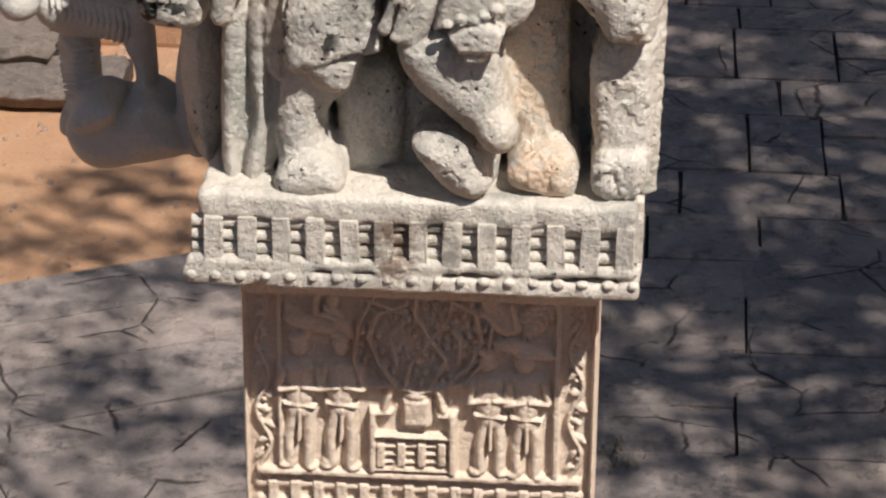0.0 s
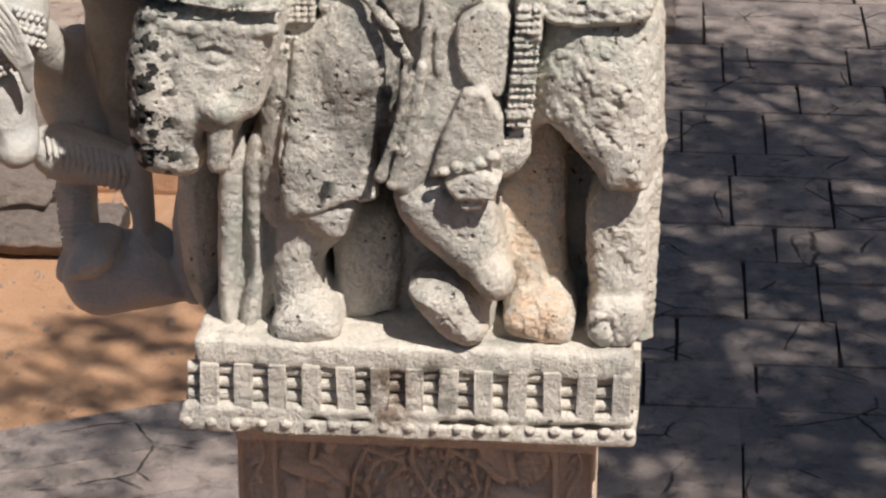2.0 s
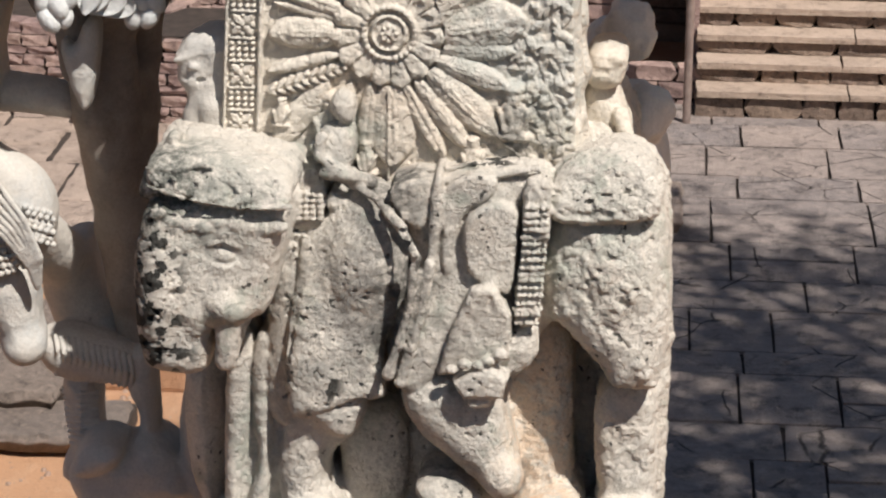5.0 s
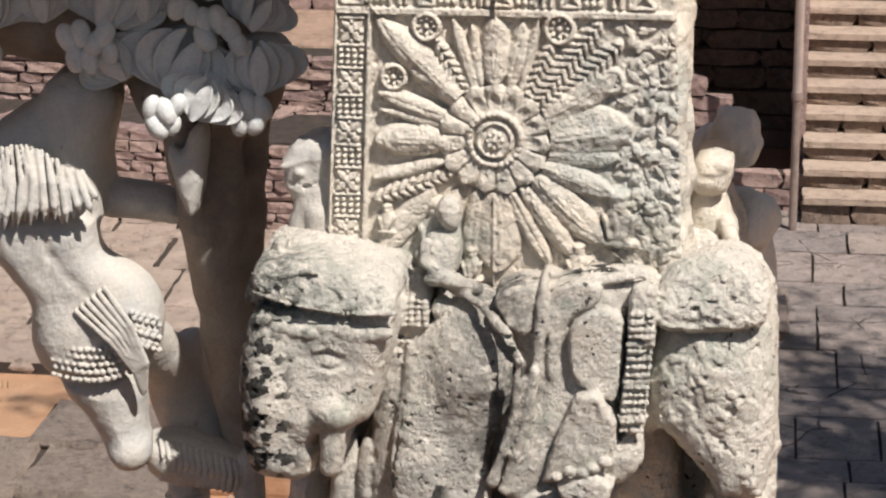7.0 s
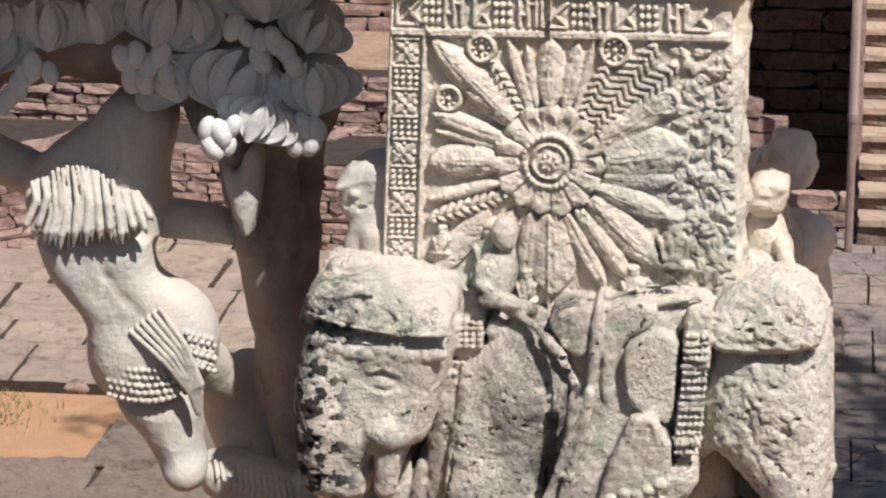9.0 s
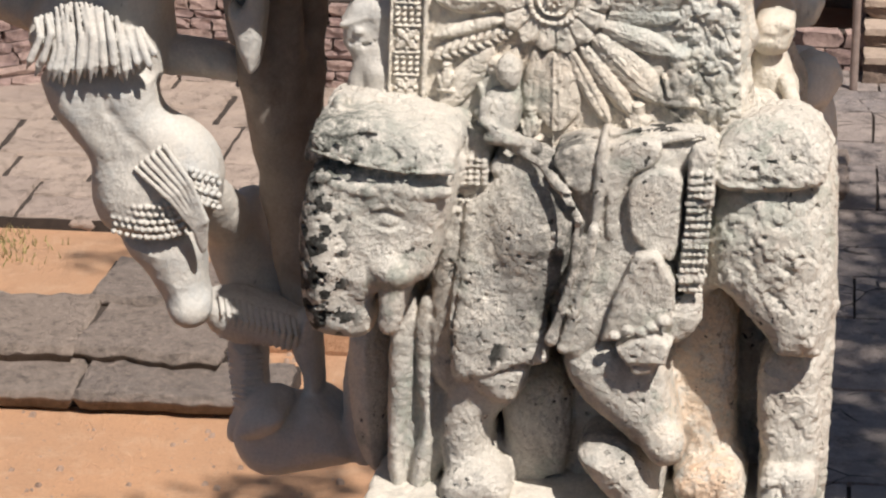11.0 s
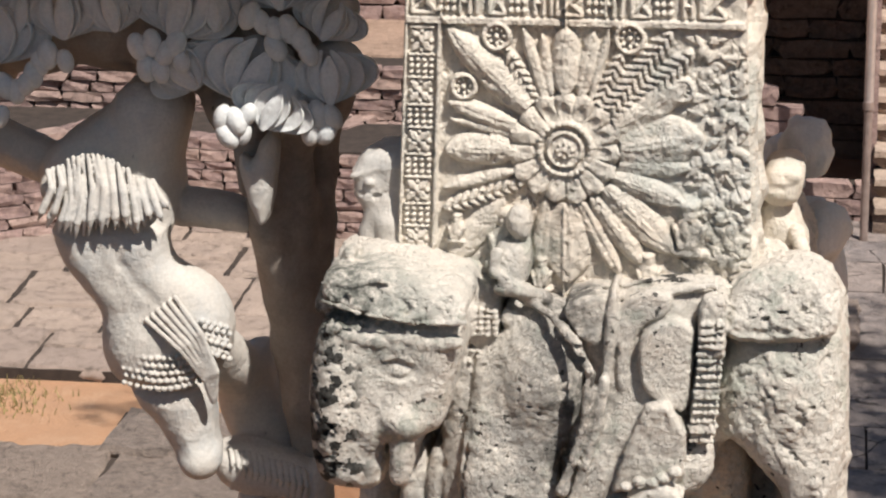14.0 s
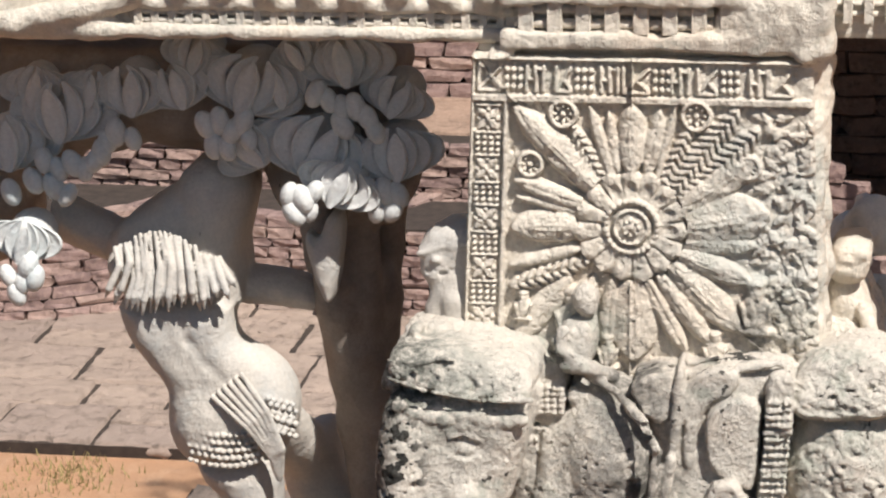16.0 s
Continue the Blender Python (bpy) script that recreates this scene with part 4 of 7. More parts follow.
clay.slab((-0.01, 0.36, 5.02), (0.35, 0.24, 0.10), rounding=0.05, k=0.03)
clay.form([(-0.149, 4.629), (-0.034, 4.644), (-0.020, 4.482), (-0.064, 4.364), (-0.130, 4.361), (-0.141, 4.455), (-0.149, 4.531)], -0.010, 0.200, 0.03, k=0.012)
clay.form([(-0.042, 4.619), (0.089, 4.581), (0.092, 4.337), (-0.041, 4.343)], 0.030, 0.200, 0.02, k=0.012)
clay.egg((-0.057, -0.030, 4.406), (0.026, 0.100, 0.030), 0, k=0.005, cut=True)
clay.form([(0.129, 4.826), (0.258, 4.831), (0.262, 4.652), (0.263, 4.523), (0.285, 4.426), (0.165, 4.421), (0.163, 4.519), (0.122, 4.647)], -0.030, 0.200, 0.035, k=0.012)
clay.form([(0.157, 4.469), (0.183, 4.500), (0.237, 4.513), (0.279, 4.501), (0.290, 4.442), (0.264, 4.419), (0.199, 4.425), (0.164, 4.441)], -0.115, 0.100, 0.04, k=0.015)
clay.form([(-0.082, 5.042), (0.033, 5.081), (0.223, 5.102), (0.263, 5.024), (0.258, 4.840), (0.200, 4.807), (0.134, 4.711), (-0.023, 4.684), (-0.062, 4.724)], -0.090, 0.250, 0.05, k=0.015, lean=(0, 0.1))
clay.form([(0.207, 5.045), (0.320, 5.059), (0.409, 5.057), (0.423, 4.973), (0.424, 4.821), (0.412, 4.738), (0.399, 4.723), (0.322, 4.722), (0.309, 4.767), (0.269, 4.802), (0.240, 4.832), (0.209, 4.847)], -0.135, 0.250, 0.06, k=0.012, lean=(0, 0.12))
clay.egg((0.323, -0.070, 4.926), (0.070, 0.080, 0.110), 0, k=0.03)
clay.form([(0.212, 5.084), (0.246, 5.123), (0.297, 5.145), (0.354, 5.146), (0.400, 5.121), (0.412, 5.043), (0.358, 5.029), (0.282, 5.023), (0.215, 5.026)], -0.135, 0.030, 0.03, k=0.003, lean=(0, 0.35))
clay.path([(0.218, -0.148, 5.048), (0.274, -0.148, 5.044), (0.330, -0.148, 5.050), (0.405, -0.148, 5.064)], 0.0055, k=0.002, cut=True)
clay.path([(0.233, -0.142, 5.009), (0.252, -0.142, 5.003), (0.270, -0.142, 5.010)], 0.0034, k=0.004, cut=True)
clay.path([(0.247, -0.142, 5.019), (0.266, -0.142, 5.008), (0.294, -0.142, 5.005)], 0.0034, k=0.004, cut=True)
clay.path([(0.304, -0.142, 4.981), (0.325, -0.142, 4.967), (0.342, -0.142, 4.975)], 0.0034, k=0.004, cut=True)
clay.path([(0.345, -0.142, 5.013), (0.359, -0.142, 4.983), (0.355, -0.142, 4.963)], 0.0034, k=0.004, cut=True)
clay.path([(0.371, -0.142, 4.934), (0.383, -0.142, 4.914), (0.379, -0.142, 4.884)], 0.0034, k=0.004, cut=True)
clay.path([(0.268, -0.142, 4.910), (0.285, -0.142, 4.900), (0.292, -0.142, 4.880)], 0.0034, k=0.004, cut=True)
clay.path([(0.344, -0.142, 4.892), (0.364, -0.142, 4.875), (0.374, -0.142, 4.853)], 0.0034, k=0.004, cut=True)
clay.path([(0.312, -0.142, 4.851), (0.333, -0.142, 4.837), (0.356, -0.142, 4.812)], 0.0034, k=0.004, cut=True)
clay.path([(0.279, -0.142, 4.870), (0.298, -0.142, 4.848), (0.312, -0.142, 4.820)], 0.0034, k=0.004, cut=True)
clay.path([(0.387, -0.142, 5.024), (0.398, -0.142, 4.985), (0.397, -0.142, 4.945)], 0.0034, k=0.004, cut=True)
clay.path([(0.263, -0.130, 5.124), (0.281, -0.130, 5.133), (0.304, -0.130, 5.129)], 0.003, k=0.003, cut=True)
clay.path([(0.319, -0.130, 5.106), (0.342, -0.130, 5.117), (0.366, -0.130, 5.112)], 0.003, k=0.003, cut=True)
clay.path([(0.245, -0.130, 5.094), (0.272, -0.130, 5.101), (0.291, -0.130, 5.094)], 0.003, k=0.003, cut=True)
clay.path([(0.346, -0.130, 5.142), (0.370, -0.130, 5.132), (0.384, -0.130, 5.112)], 0.003, k=0.003, cut=True)
clay.path([(0.301, -0.130, 5.081), (0.329, -0.130, 5.077), (0.357, -0.130, 5.086)], 0.003, k=0.003, cut=True)
clay.path([(0.250, -0.130, 5.069), (0.273, -0.130, 5.066), (0.292, -0.130, 5.070)], 0.003, k=0.003, cut=True)
clay.form([(0.300, 4.714), (0.403, 4.718), (0.411, 4.629), (0.409, 4.511), (0.408, 4.414), (0.325, 4.412), (0.315, 4.497), (0.301, 4.582)], -0.085, 0.250, 0.03, k=0.01)
clay.form([(0.303, 4.481), (0.319, 4.519), (0.355, 4.513), (0.407, 4.522), (0.406, 4.427), (0.314, 4.425)], -0.120, 0.100, 0.025, k=0.008)
clay.path([(0.353, -0.120, 4.512), (0.348, -0.120, 4.472), (0.357, -0.120, 4.435)], 0.004, k=0.003, cut=True)
clay.path([(0.323, -0.120, 4.487), (0.340, -0.120, 4.481), (0.337, -0.120, 4.456)], 0.0035, k=0.003, cut=True)
clay.rod((0.394, 0.050, 4.990), (0.406, 0.050, 4.761), 0.026, 0.026, k=0.01)
clay.rod((0.406, 0.050, 4.761), (0.401, 0.050, 4.358), 0.026, 0.024, k=0.01)
clay.form([(-0.241, 4.656), (-0.160, 4.670), (-0.096, 4.661), (-0.109, 4.608), (-0.161, 4.563), (-0.165, 4.509), (-0.149, 4.471), (-0.181, 4.443), (-0.242, 4.440), (-0.255, 4.505), (-0.246, 4.570)], -0.095, 0.200, 0.05, k=0.012)
clay.form([(-0.251, 4.417), (-0.248, 4.458), (-0.216, 4.486), (-0.166, 4.494), (-0.132, 4.474), (-0.117, 4.426), (-0.157, 4.410), (-0.217, 4.405)], -0.130, 0.100, 0.04, k=0.02)
clay.form([(-0.196, 4.671), (-0.090, 4.692), (-0.100, 4.637), (-0.121, 4.606), (-0.151, 4.609), (-0.176, 4.638)], -0.118, 0.100, 0.03, k=0.006)
clay.form([(-0.033, 4.729), (0.060, 4.754), (0.137, 4.720), (0.158, 4.643), (0.175, 4.570), (0.169, 4.540), (0.142, 4.528), (0.101, 4.543), (0.056, 4.586), (0.002, 4.631), (-0.027, 4.672)], -0.155, 0.100, 0.055, k=0.012)
clay.egg((0.148, -0.130, 4.564), (0.034, 0.045, 0.040), 0, k=0.02)
clay.form([(0.051, 4.531), (0.141, 4.502), (0.145, 4.448), (0.128, 4.392), (0.067, 4.390), (0.022, 4.464)], -0.070, 0.100, 0.04, k=0.01)
clay.form([(-0.010, 4.525), (0.008, 4.547), (0.052, 4.554), (0.097, 4.540), (0.129, 4.496), (0.138, 4.454), (0.109, 4.424), (0.068, 4.433), (0.029, 4.473)], -0.160, 0.050, 0.05, k=0.004)
clay.path([(0.008, -0.158, 4.518), (0.025, -0.158, 4.511), (0.030, -0.158, 4.494)], 0.0028, k=0.002, cut=True)
clay.path([(0.045, -0.158, 4.486), (0.069, -0.158, 4.494), (0.084, -0.158, 4.478), (0.075, -0.158, 4.459)], 0.0028, k=0.002, cut=True)
clay.path([(0.090, -0.158, 4.457), (0.109, -0.158, 4.465), (0.116, -0.158, 4.453)], 0.0028, k=0.002, cut=True)
clay.path([(0.055, -0.158, 4.480), (0.065, -0.158, 4.470)], 0.0028, k=0.002, cut=True)
clay.form([(-0.346, 4.744), (-0.223, 4.748), (-0.247, 4.391), (-0.344, 4.391), (-0.352, 4.529)], -0.045, 0.100, 0.02, k=0.012)
clay.form([(-0.342, 4.783), (-0.295, 4.784), (-0.296, 4.690), (-0.304, 4.582), (-0.317, 4.495), (-0.313, 4.401), (-0.343, 4.402), (-0.349, 4.537), (-0.343, 4.645)], -0.065, 0.100, 0.022, k=0.006)
clay.form([(-0.294, 4.787), (-0.249, 4.789), (-0.260, 4.694), (-0.263, 4.555), (-0.277, 4.404), (-0.308, 4.405), (-0.307, 4.466), (-0.284, 4.543), (-0.296, 4.629)], -0.072, 0.100, 0.022, k=0.006)
clay.form([(-0.441, 4.684), (-0.356, 4.687), (-0.353, 4.490), (-0.372, 4.378), (-0.409, 4.399), (-0.438, 4.498)], 0.020, 0.200, 0.07, k=0.006)
clay.form([(-0.248, 4.977), (-0.188, 4.969), (-0.199, 4.814), (-0.210, 4.613), (-0.260, 4.611), (-0.275, 4.696), (-0.267, 4.822)], -0.085, 0.100, 0.035, k=0.006)
clay.form([(-0.207, 4.968), (-0.155, 5.005), (-0.107, 5.042), (-0.069, 5.051), (-0.026, 4.984), (-0.017, 4.944), (-0.024, 4.862), (-0.064, 4.778), (-0.059, 4.695), (-0.118, 4.676), (-0.222, 4.653), (-0.225, 4.772), (-0.214, 4.876)], -0.108, 0.150, 0.022, k=0.003, lean=(0, 0.1), soft=0)
clay.egg((-0.091, -0.050, 4.940), (0.080, 0.085, 0.130), -8, k=0.03)
clay.egg((-0.178, -0.040, 4.752), (0.060, 0.085, 0.150), 0, k=0.03)
clay.path([(-0.220, -0.115, 4.660), (-0.175, -0.115, 4.664), (-0.126, -0.115, 4.681), (-0.077, -0.115, 4.700)], 0.0042, k=0.002, cut=True)
clay.path([(-0.206, -0.110, 4.952), (-0.210, -0.110, 4.881), (-0.219, -0.110, 4.798), (-0.223, -0.110, 4.662)], 0.0045, k=0.002, cut=True)
clay.form([(-0.062, 5.072), (0.020, 5.094), (0.173, 5.115), (0.216, 5.099), (0.170, 5.048), (0.153, 4.897), (0.106, 4.854), (0.068, 4.822), (0.025, 4.719), (-0.024, 4.703), (-0.042, 4.737), (-0.019, 4.860), (0.002, 4.947), (-0.029, 5.011)], -0.135, 0.150, 0.035, k=0.004, lean=(0, 0.08))
clay.form([(-0.061, 5.081), (0.021, 5.102), (0.020, 5.058), (0.007, 4.998), (-0.027, 5.025)], -0.139, 0.100, 0.008, k=0.006)
clay.form([(0.022, 5.105), (0.041, 5.110), (0.043, 5.043), (0.029, 4.957), (0.014, 4.952), (0.019, 5.022)], -0.149, 0.100, 0.01, k=0.004)
clay.form([(0.044, 5.101), (0.132, 5.111), (0.123, 5.066), (0.076, 5.044), (0.064, 5.000), (0.055, 4.920), (0.036, 4.939), (0.041, 5.029)], -0.139, 0.100, 0.008, k=0.006)
clay.path([(0.021, -0.160, 5.101), (0.018, -0.160, 5.037), (0.011, -0.160, 4.977)], 0.0035, k=0.002, cut=True)
clay.path([(0.047, -0.155, 5.105), (0.046, -0.155, 5.036), (0.037, -0.155, 4.966)], 0.004, k=0.002, cut=True)
clay.path([(-0.160, -0.050, 5.079), (-0.108, -0.090, 5.067), (-0.066, -0.130, 5.054), (-0.026, -0.150, 5.012), (-0.004, -0.165, 4.974)], 0.008, k=0.004)
clay.path([(-0.101, -0.060, 5.074), (-0.056, -0.130, 5.049), (-0.020, -0.155, 5.008), (-0.010, -0.160, 4.962), (-0.015, -0.160, 4.886), (-0.042, -0.160, 4.814)], 0.005, k=0.002, cut=True)
clay.path([(-0.003, -0.155, 4.965), (-0.012, -0.155, 4.864), (-0.032, -0.158, 4.803), (-0.049, -0.158, 4.756)], 0.01, k=0.004)
clay.path([(0.001, -0.167, 4.919), (-0.016, -0.167, 4.858), (-0.037, -0.168, 4.797)], 0.004, k=0.002, cut=True)
clay.path([(0.020, -0.148, 4.951), (0.007, -0.148, 4.872), (-0.012, -0.148, 4.800), (-0.027, -0.148, 4.738)], 0.01, k=0.006)
clay.path([(0.007, -0.160, 4.957), (0.000, -0.160, 4.886), (-0.015, -0.160, 4.825), (-0.034, -0.160, 4.750)], 0.0055, k=0.002, cut=True)
clay.path([(-0.100, -0.075, 5.079), (-0.023, -0.075, 5.081), (0.072, -0.075, 5.092), (0.181, -0.075, 5.112)], 0.008, k=0.004, cut=True)
clay.path([(-0.029, -0.120, 5.080), (0.037, -0.120, 5.092), (0.112, -0.120, 5.100), (0.197, -0.120, 5.117)], 0.006, k=0.004)
clay.form([(0.083, 5.042), (0.124, 5.062), (0.169, 5.055), (0.165, 4.978), (0.159, 4.895), (0.126, 4.910), (0.084, 4.933), (0.074, 4.994)], -0.150, 0.050, 0.009, k=0.003, lean=(0.06, 0))
clay.path([(0.070, -0.148, 5.049), (0.064, -0.148, 5.005), (0.066, -0.148, 4.945), (0.088, -0.148, 4.924), (0.126, -0.148, 4.909)], 0.005, k=0.003, cut=True)
clay.path([(0.085, -0.170, 4.973), (0.108, -0.170, 4.970), (0.123, -0.170, 4.963)], 0.004, k=0.003, cut=True)
clay.form([(0.091, 4.917), (0.127, 4.923), (0.160, 4.871), (0.159, 4.790), (0.129, 4.763), (0.052, 4.753), (0.031, 4.748), (0.057, 4.837)], -0.164, 0.000, 0.012, k=0.004, lean=(0, -0.15), soft=0)
clay.path([(0.081, -0.172, 4.884), (0.062, -0.172, 4.822), (0.048, -0.172, 4.758)], 0.0024, k=0.003, cut=True)
clay.path([(0.102, -0.172, 4.895), (0.087, -0.172, 4.823), (0.079, -0.172, 4.764)], 0.0024, k=0.003, cut=True)
clay.path([(0.124, -0.172, 4.904), (0.112, -0.172, 4.834), (0.111, -0.172, 4.768)], 0.0024, k=0.003, cut=True)
clay.path([(0.143, -0.172, 4.886), (0.139, -0.172, 4.815)], 0.0024, k=0.003, cut=True)
clay.path([(0.092, -0.172, 4.906), (0.074, -0.172, 4.853)], 0.0024, k=0.003, cut=True)
clay.egg((0.061, -0.176, 4.775), (0.012, 0.012, 0.009), 0, k=0.004)
clay.egg((0.082, -0.176, 4.786), (0.012, 0.012, 0.009), 0, k=0.004)
clay.egg((0.105, -0.176, 4.785), (0.012, 0.012, 0.009), 0, k=0.004)
clay.egg((0.122, -0.176, 4.794), (0.012, 0.012, 0.009), 0, k=0.004)
clay.egg((0.141, -0.176, 4.806), (0.012, 0.012, 0.009), 0, k=0.004)
clay.form([(0.060, 4.753), (0.089, 4.771), (0.130, 4.781), (0.157, 4.763), (0.146, 4.728), (0.080, 4.721)], -0.190, 0.000, 0.012, k=0.003, soft=0)
clay.form([(0.083, 4.724), (0.132, 4.728), (0.129, 4.708), (0.091, 4.702)], -0.180, 0.000, 0.008, k=0.002)
clay.path([(0.086, -0.190, 4.726), (0.131, -0.190, 4.730)], 0.004, k=0.002, cut=True)
clay.form([(0.142, 4.821), (0.197, 4.856), (0.208, 4.795), (0.181, 4.755), (0.145, 4.743), (0.133, 4.780)], -0.150, 0.050, 0.03, k=0.005)
clay.path([(0.156, -0.152, 4.818), (0.167, -0.152, 4.767)], 0.004, k=0.003, cut=True)
clay.path([(0.180, -0.152, 4.839), (0.187, -0.152, 4.789)], 0.004, k=0.003, cut=True)
clay.form([(-0.228, 5.090), (-0.168, 5.092), (-0.161, 5.050), (-0.169, 4.981), (-0.229, 4.979)], -0.085, 0.100, 0.012, k=0.003)
clay.form([(-0.227, 4.978), (-0.181, 4.979), (-0.193, 4.949), (-0.216, 4.919), (-0.232, 4.929)], -0.080, 0.100, 0.01, k=0.003)
clay.beads((-0.219, -0.088, 5.047), (-0.170, -0.088, 5.049), (-0.220, -0.088, 5.005), 5, 5, 0.0046)
clay.beads((-0.223, -0.083, 4.973), (-0.188, -0.083, 4.974), (-0.225, -0.083, 4.954), 4, 2, 0.0044)
clay.form([(-0.160, 5.054), (-0.137, 5.051), (-0.118, 5.037), (-0.157, 5.008)], -0.090, 0.100, 0.01, k=0.003)
clay.path([(-0.154, -0.090, 5.052), (-0.152, -0.090, 5.022)], 0.003, k=0.002, cut=True)
clay.path([(-0.144, -0.090, 5.052), (-0.142, -0.090, 5.022)], 0.003, k=0.002, cut=True)
clay.path([(-0.135, -0.090, 5.052), (-0.133, -0.090, 5.022)], 0.003, k=0.002, cut=True)
clay.form([(0.179, 5.107), (0.221, 5.106), (0.223, 5.059), (0.210, 4.959), (0.205, 4.846), (0.159, 4.844), (0.166, 4.907), (0.176, 5.008), (0.176, 5.067)], -0.150, 0.100, 0.01, k=0.003)
clay.beads((0.182, -0.154, 5.059), (0.216, -0.154, 5.060), (0.179, -0.154, 5.021), 5, 4, 0.0049)
clay.beads((0.178, -0.154, 4.995), (0.213, -0.154, 4.996), (0.174, -0.154, 4.953), 5, 4, 0.0049)
clay.beads((0.173, -0.154, 4.931), (0.209, -0.154, 4.932), (0.169, -0.154, 4.890), 5, 4, 0.0049)
clay.beads((0.167, -0.154, 4.870), (0.203, -0.154, 4.872), (0.166, -0.154, 4.854), 5, 2, 0.0049)
clay.path([(0.176, -0.152, 5.006), (0.215, -0.152, 5.008)], 0.006, k=0.002)
clay.path([(0.171, -0.152, 4.941), (0.211, -0.152, 4.943)], 0.006, k=0.002)
clay.path([(0.165, -0.152, 4.879), (0.205, -0.152, 4.881)], 0.006, k=0.002)
clay.form([(-0.439, 5.076), (-0.211, 5.088), (-0.210, 5.006), (-0.228, 4.956), (-0.240, 4.895), (-0.253, 4.875), (-0.289, 4.867), (-0.333, 4.858), (-0.387, 4.850), (-0.453, 4.857), (-0.452, 4.918), (-0.445, 4.997)], -0.250, 0.050, 0.05, k=0.01)
clay.form([(-0.455, 4.874), (-0.387, 4.886), (-0.344, 4.868), (-0.340, 4.785), (-0.365, 4.765), (-0.400, 4.768), (-0.453, 4.780), (-0.457, 4.833)], -0.240, 0.050, 0.035, k=0.012)
clay.egg((-0.424, -0.215, 4.931), (0.040, 0.050, 0.140), 0, k=0.03)
clay.egg((-0.309, -0.225, 4.901), (0.044, 0.045, 0.040), 0, k=0.01)
clay.egg((-0.360, -0.220, 4.875), (0.030, 0.030, 0.030), 0, k=0.02)
clay.rod((-0.308, -0.235, 4.873), (-0.313, -0.235, 4.802), 0.021, 0.019, k=0.003)
clay.form([(-0.334, 4.865), (-0.290, 4.869), (-0.293, 4.795), (-0.330, 4.784)], -0.235, 0.000, 0.012, k=0.003)
clay.path([(-0.334, -0.250, 4.865), (-0.332, -0.250, 4.827), (-0.336, -0.250, 4.782)], 0.005, k=0.003, cut=True)
clay.path([(-0.447, -0.265, 4.874), (-0.391, -0.265, 4.875), (-0.344, -0.265, 4.867), (-0.287, -0.265, 4.880)], 0.0035, k=0.003, cut=True)
clay.egg((-0.352, -0.262, 5.000), (0.022, 0.014, 0.050), 0, k=0.012, cut=True)
clay.egg((-0.263, -0.258, 4.953), (0.030, 0.010, 0.050), 0, k=0.015, cut=True)
clay.egg((-0.310, -0.252, 4.994), (0.036, 0.010, 0.026), 0, k=0.008, cut=True)
clay.egg((-0.311, -0.241, 4.989), (0.017, 0.010, 0.011), 0, k=0.003)
clay.path([(-0.336, -0.247, 5.009), (-0.313, -0.247, 5.015), (-0.285, -0.247, 5.005)], 0.003, k=0.004)
clay.path([(-0.333, -0.247, 4.974), (-0.312, -0.247, 4.967), (-0.290, -0.247, 4.975)], 0.003, k=0.004)
clay.path([(-0.332, -0.252, 4.983), (-0.311, -0.252, 4.976), (-0.291, -0.252, 4.984)], 0.0022, k=0.002, cut=True)
clay.egg((-0.419, -0.245, 5.059), (0.017, 0.009, 0.013), 0, k=0.003)
clay.egg((-0.396, -0.245, 5.046), (0.017, 0.009, 0.013), 0, k=0.003)
clay.egg((-0.369, -0.245, 5.039), (0.017, 0.009, 0.013), 0, k=0.003)
clay.egg((-0.343, -0.245, 5.038), (0.017, 0.009, 0.013), 0, k=0.003)
clay.egg((-0.317, -0.245, 5.045), (0.017, 0.009, 0.013), 0, k=0.003)
clay.egg((-0.291, -0.245, 5.044), (0.017, 0.009, 0.013), 0, k=0.003)
clay.egg((-0.268, -0.245, 5.037), (0.017, 0.009, 0.013), 0, k=0.003)
clay.egg((-0.244, -0.245, 5.039), (0.017, 0.009, 0.013), 0, k=0.003)
clay.egg((-0.222, -0.245, 5.044), (0.017, 0.009, 0.013), 0, k=0.003)
clay.path([(-0.377, -0.264, 5.039), (-0.361, -0.264, 5.032), (-0.336, -0.264, 5.035)], 0.003, k=0.002, cut=True)
clay.path([(-0.284, -0.264, 5.031), (-0.261, -0.264, 5.027), (-0.247, -0.264, 5.032)], 0.003, k=0.002, cut=True)
clay.path([(-0.424, -0.264, 5.041), (-0.405, -0.264, 5.036), (-0.385, -0.264, 5.039)], 0.003, k=0.002, cut=True)
clay.path([(-0.236, -0.264, 5.038), (-0.221, -0.264, 5.035)], 0.003, k=0.002, cut=True)
clay.form([(-0.464, 5.089), (-0.440, 5.118), (-0.403, 5.139), (-0.360, 5.151), (-0.308, 5.142), (-0.262, 5.122), (-0.232, 5.091), (-0.223, 5.044), (-0.461, 5.053)], -0.200, -0.060, 0.03, k=0.012)
clay.form([(-0.443, 5.137), (-0.422, 5.151), (-0.349, 5.154), (-0.266, 5.139), (-0.204, 5.122), (-0.198, 5.076), (-0.249, 5.070), (-0.314, 5.072), (-0.369, 5.081), (-0.406, 5.094), (-0.441, 5.104)], -0.244, 0.020, 0.022, k=0.008, lean=(0, 0.5))
clay.path([(-0.439, -0.236, 5.135), (-0.389, -0.236, 5.131), (-0.342, -0.236, 5.142), (-0.287, -0.236, 5.132), (-0.250, -0.236, 5.114), (-0.206, -0.236, 5.098)], 0.003, k=0.006)
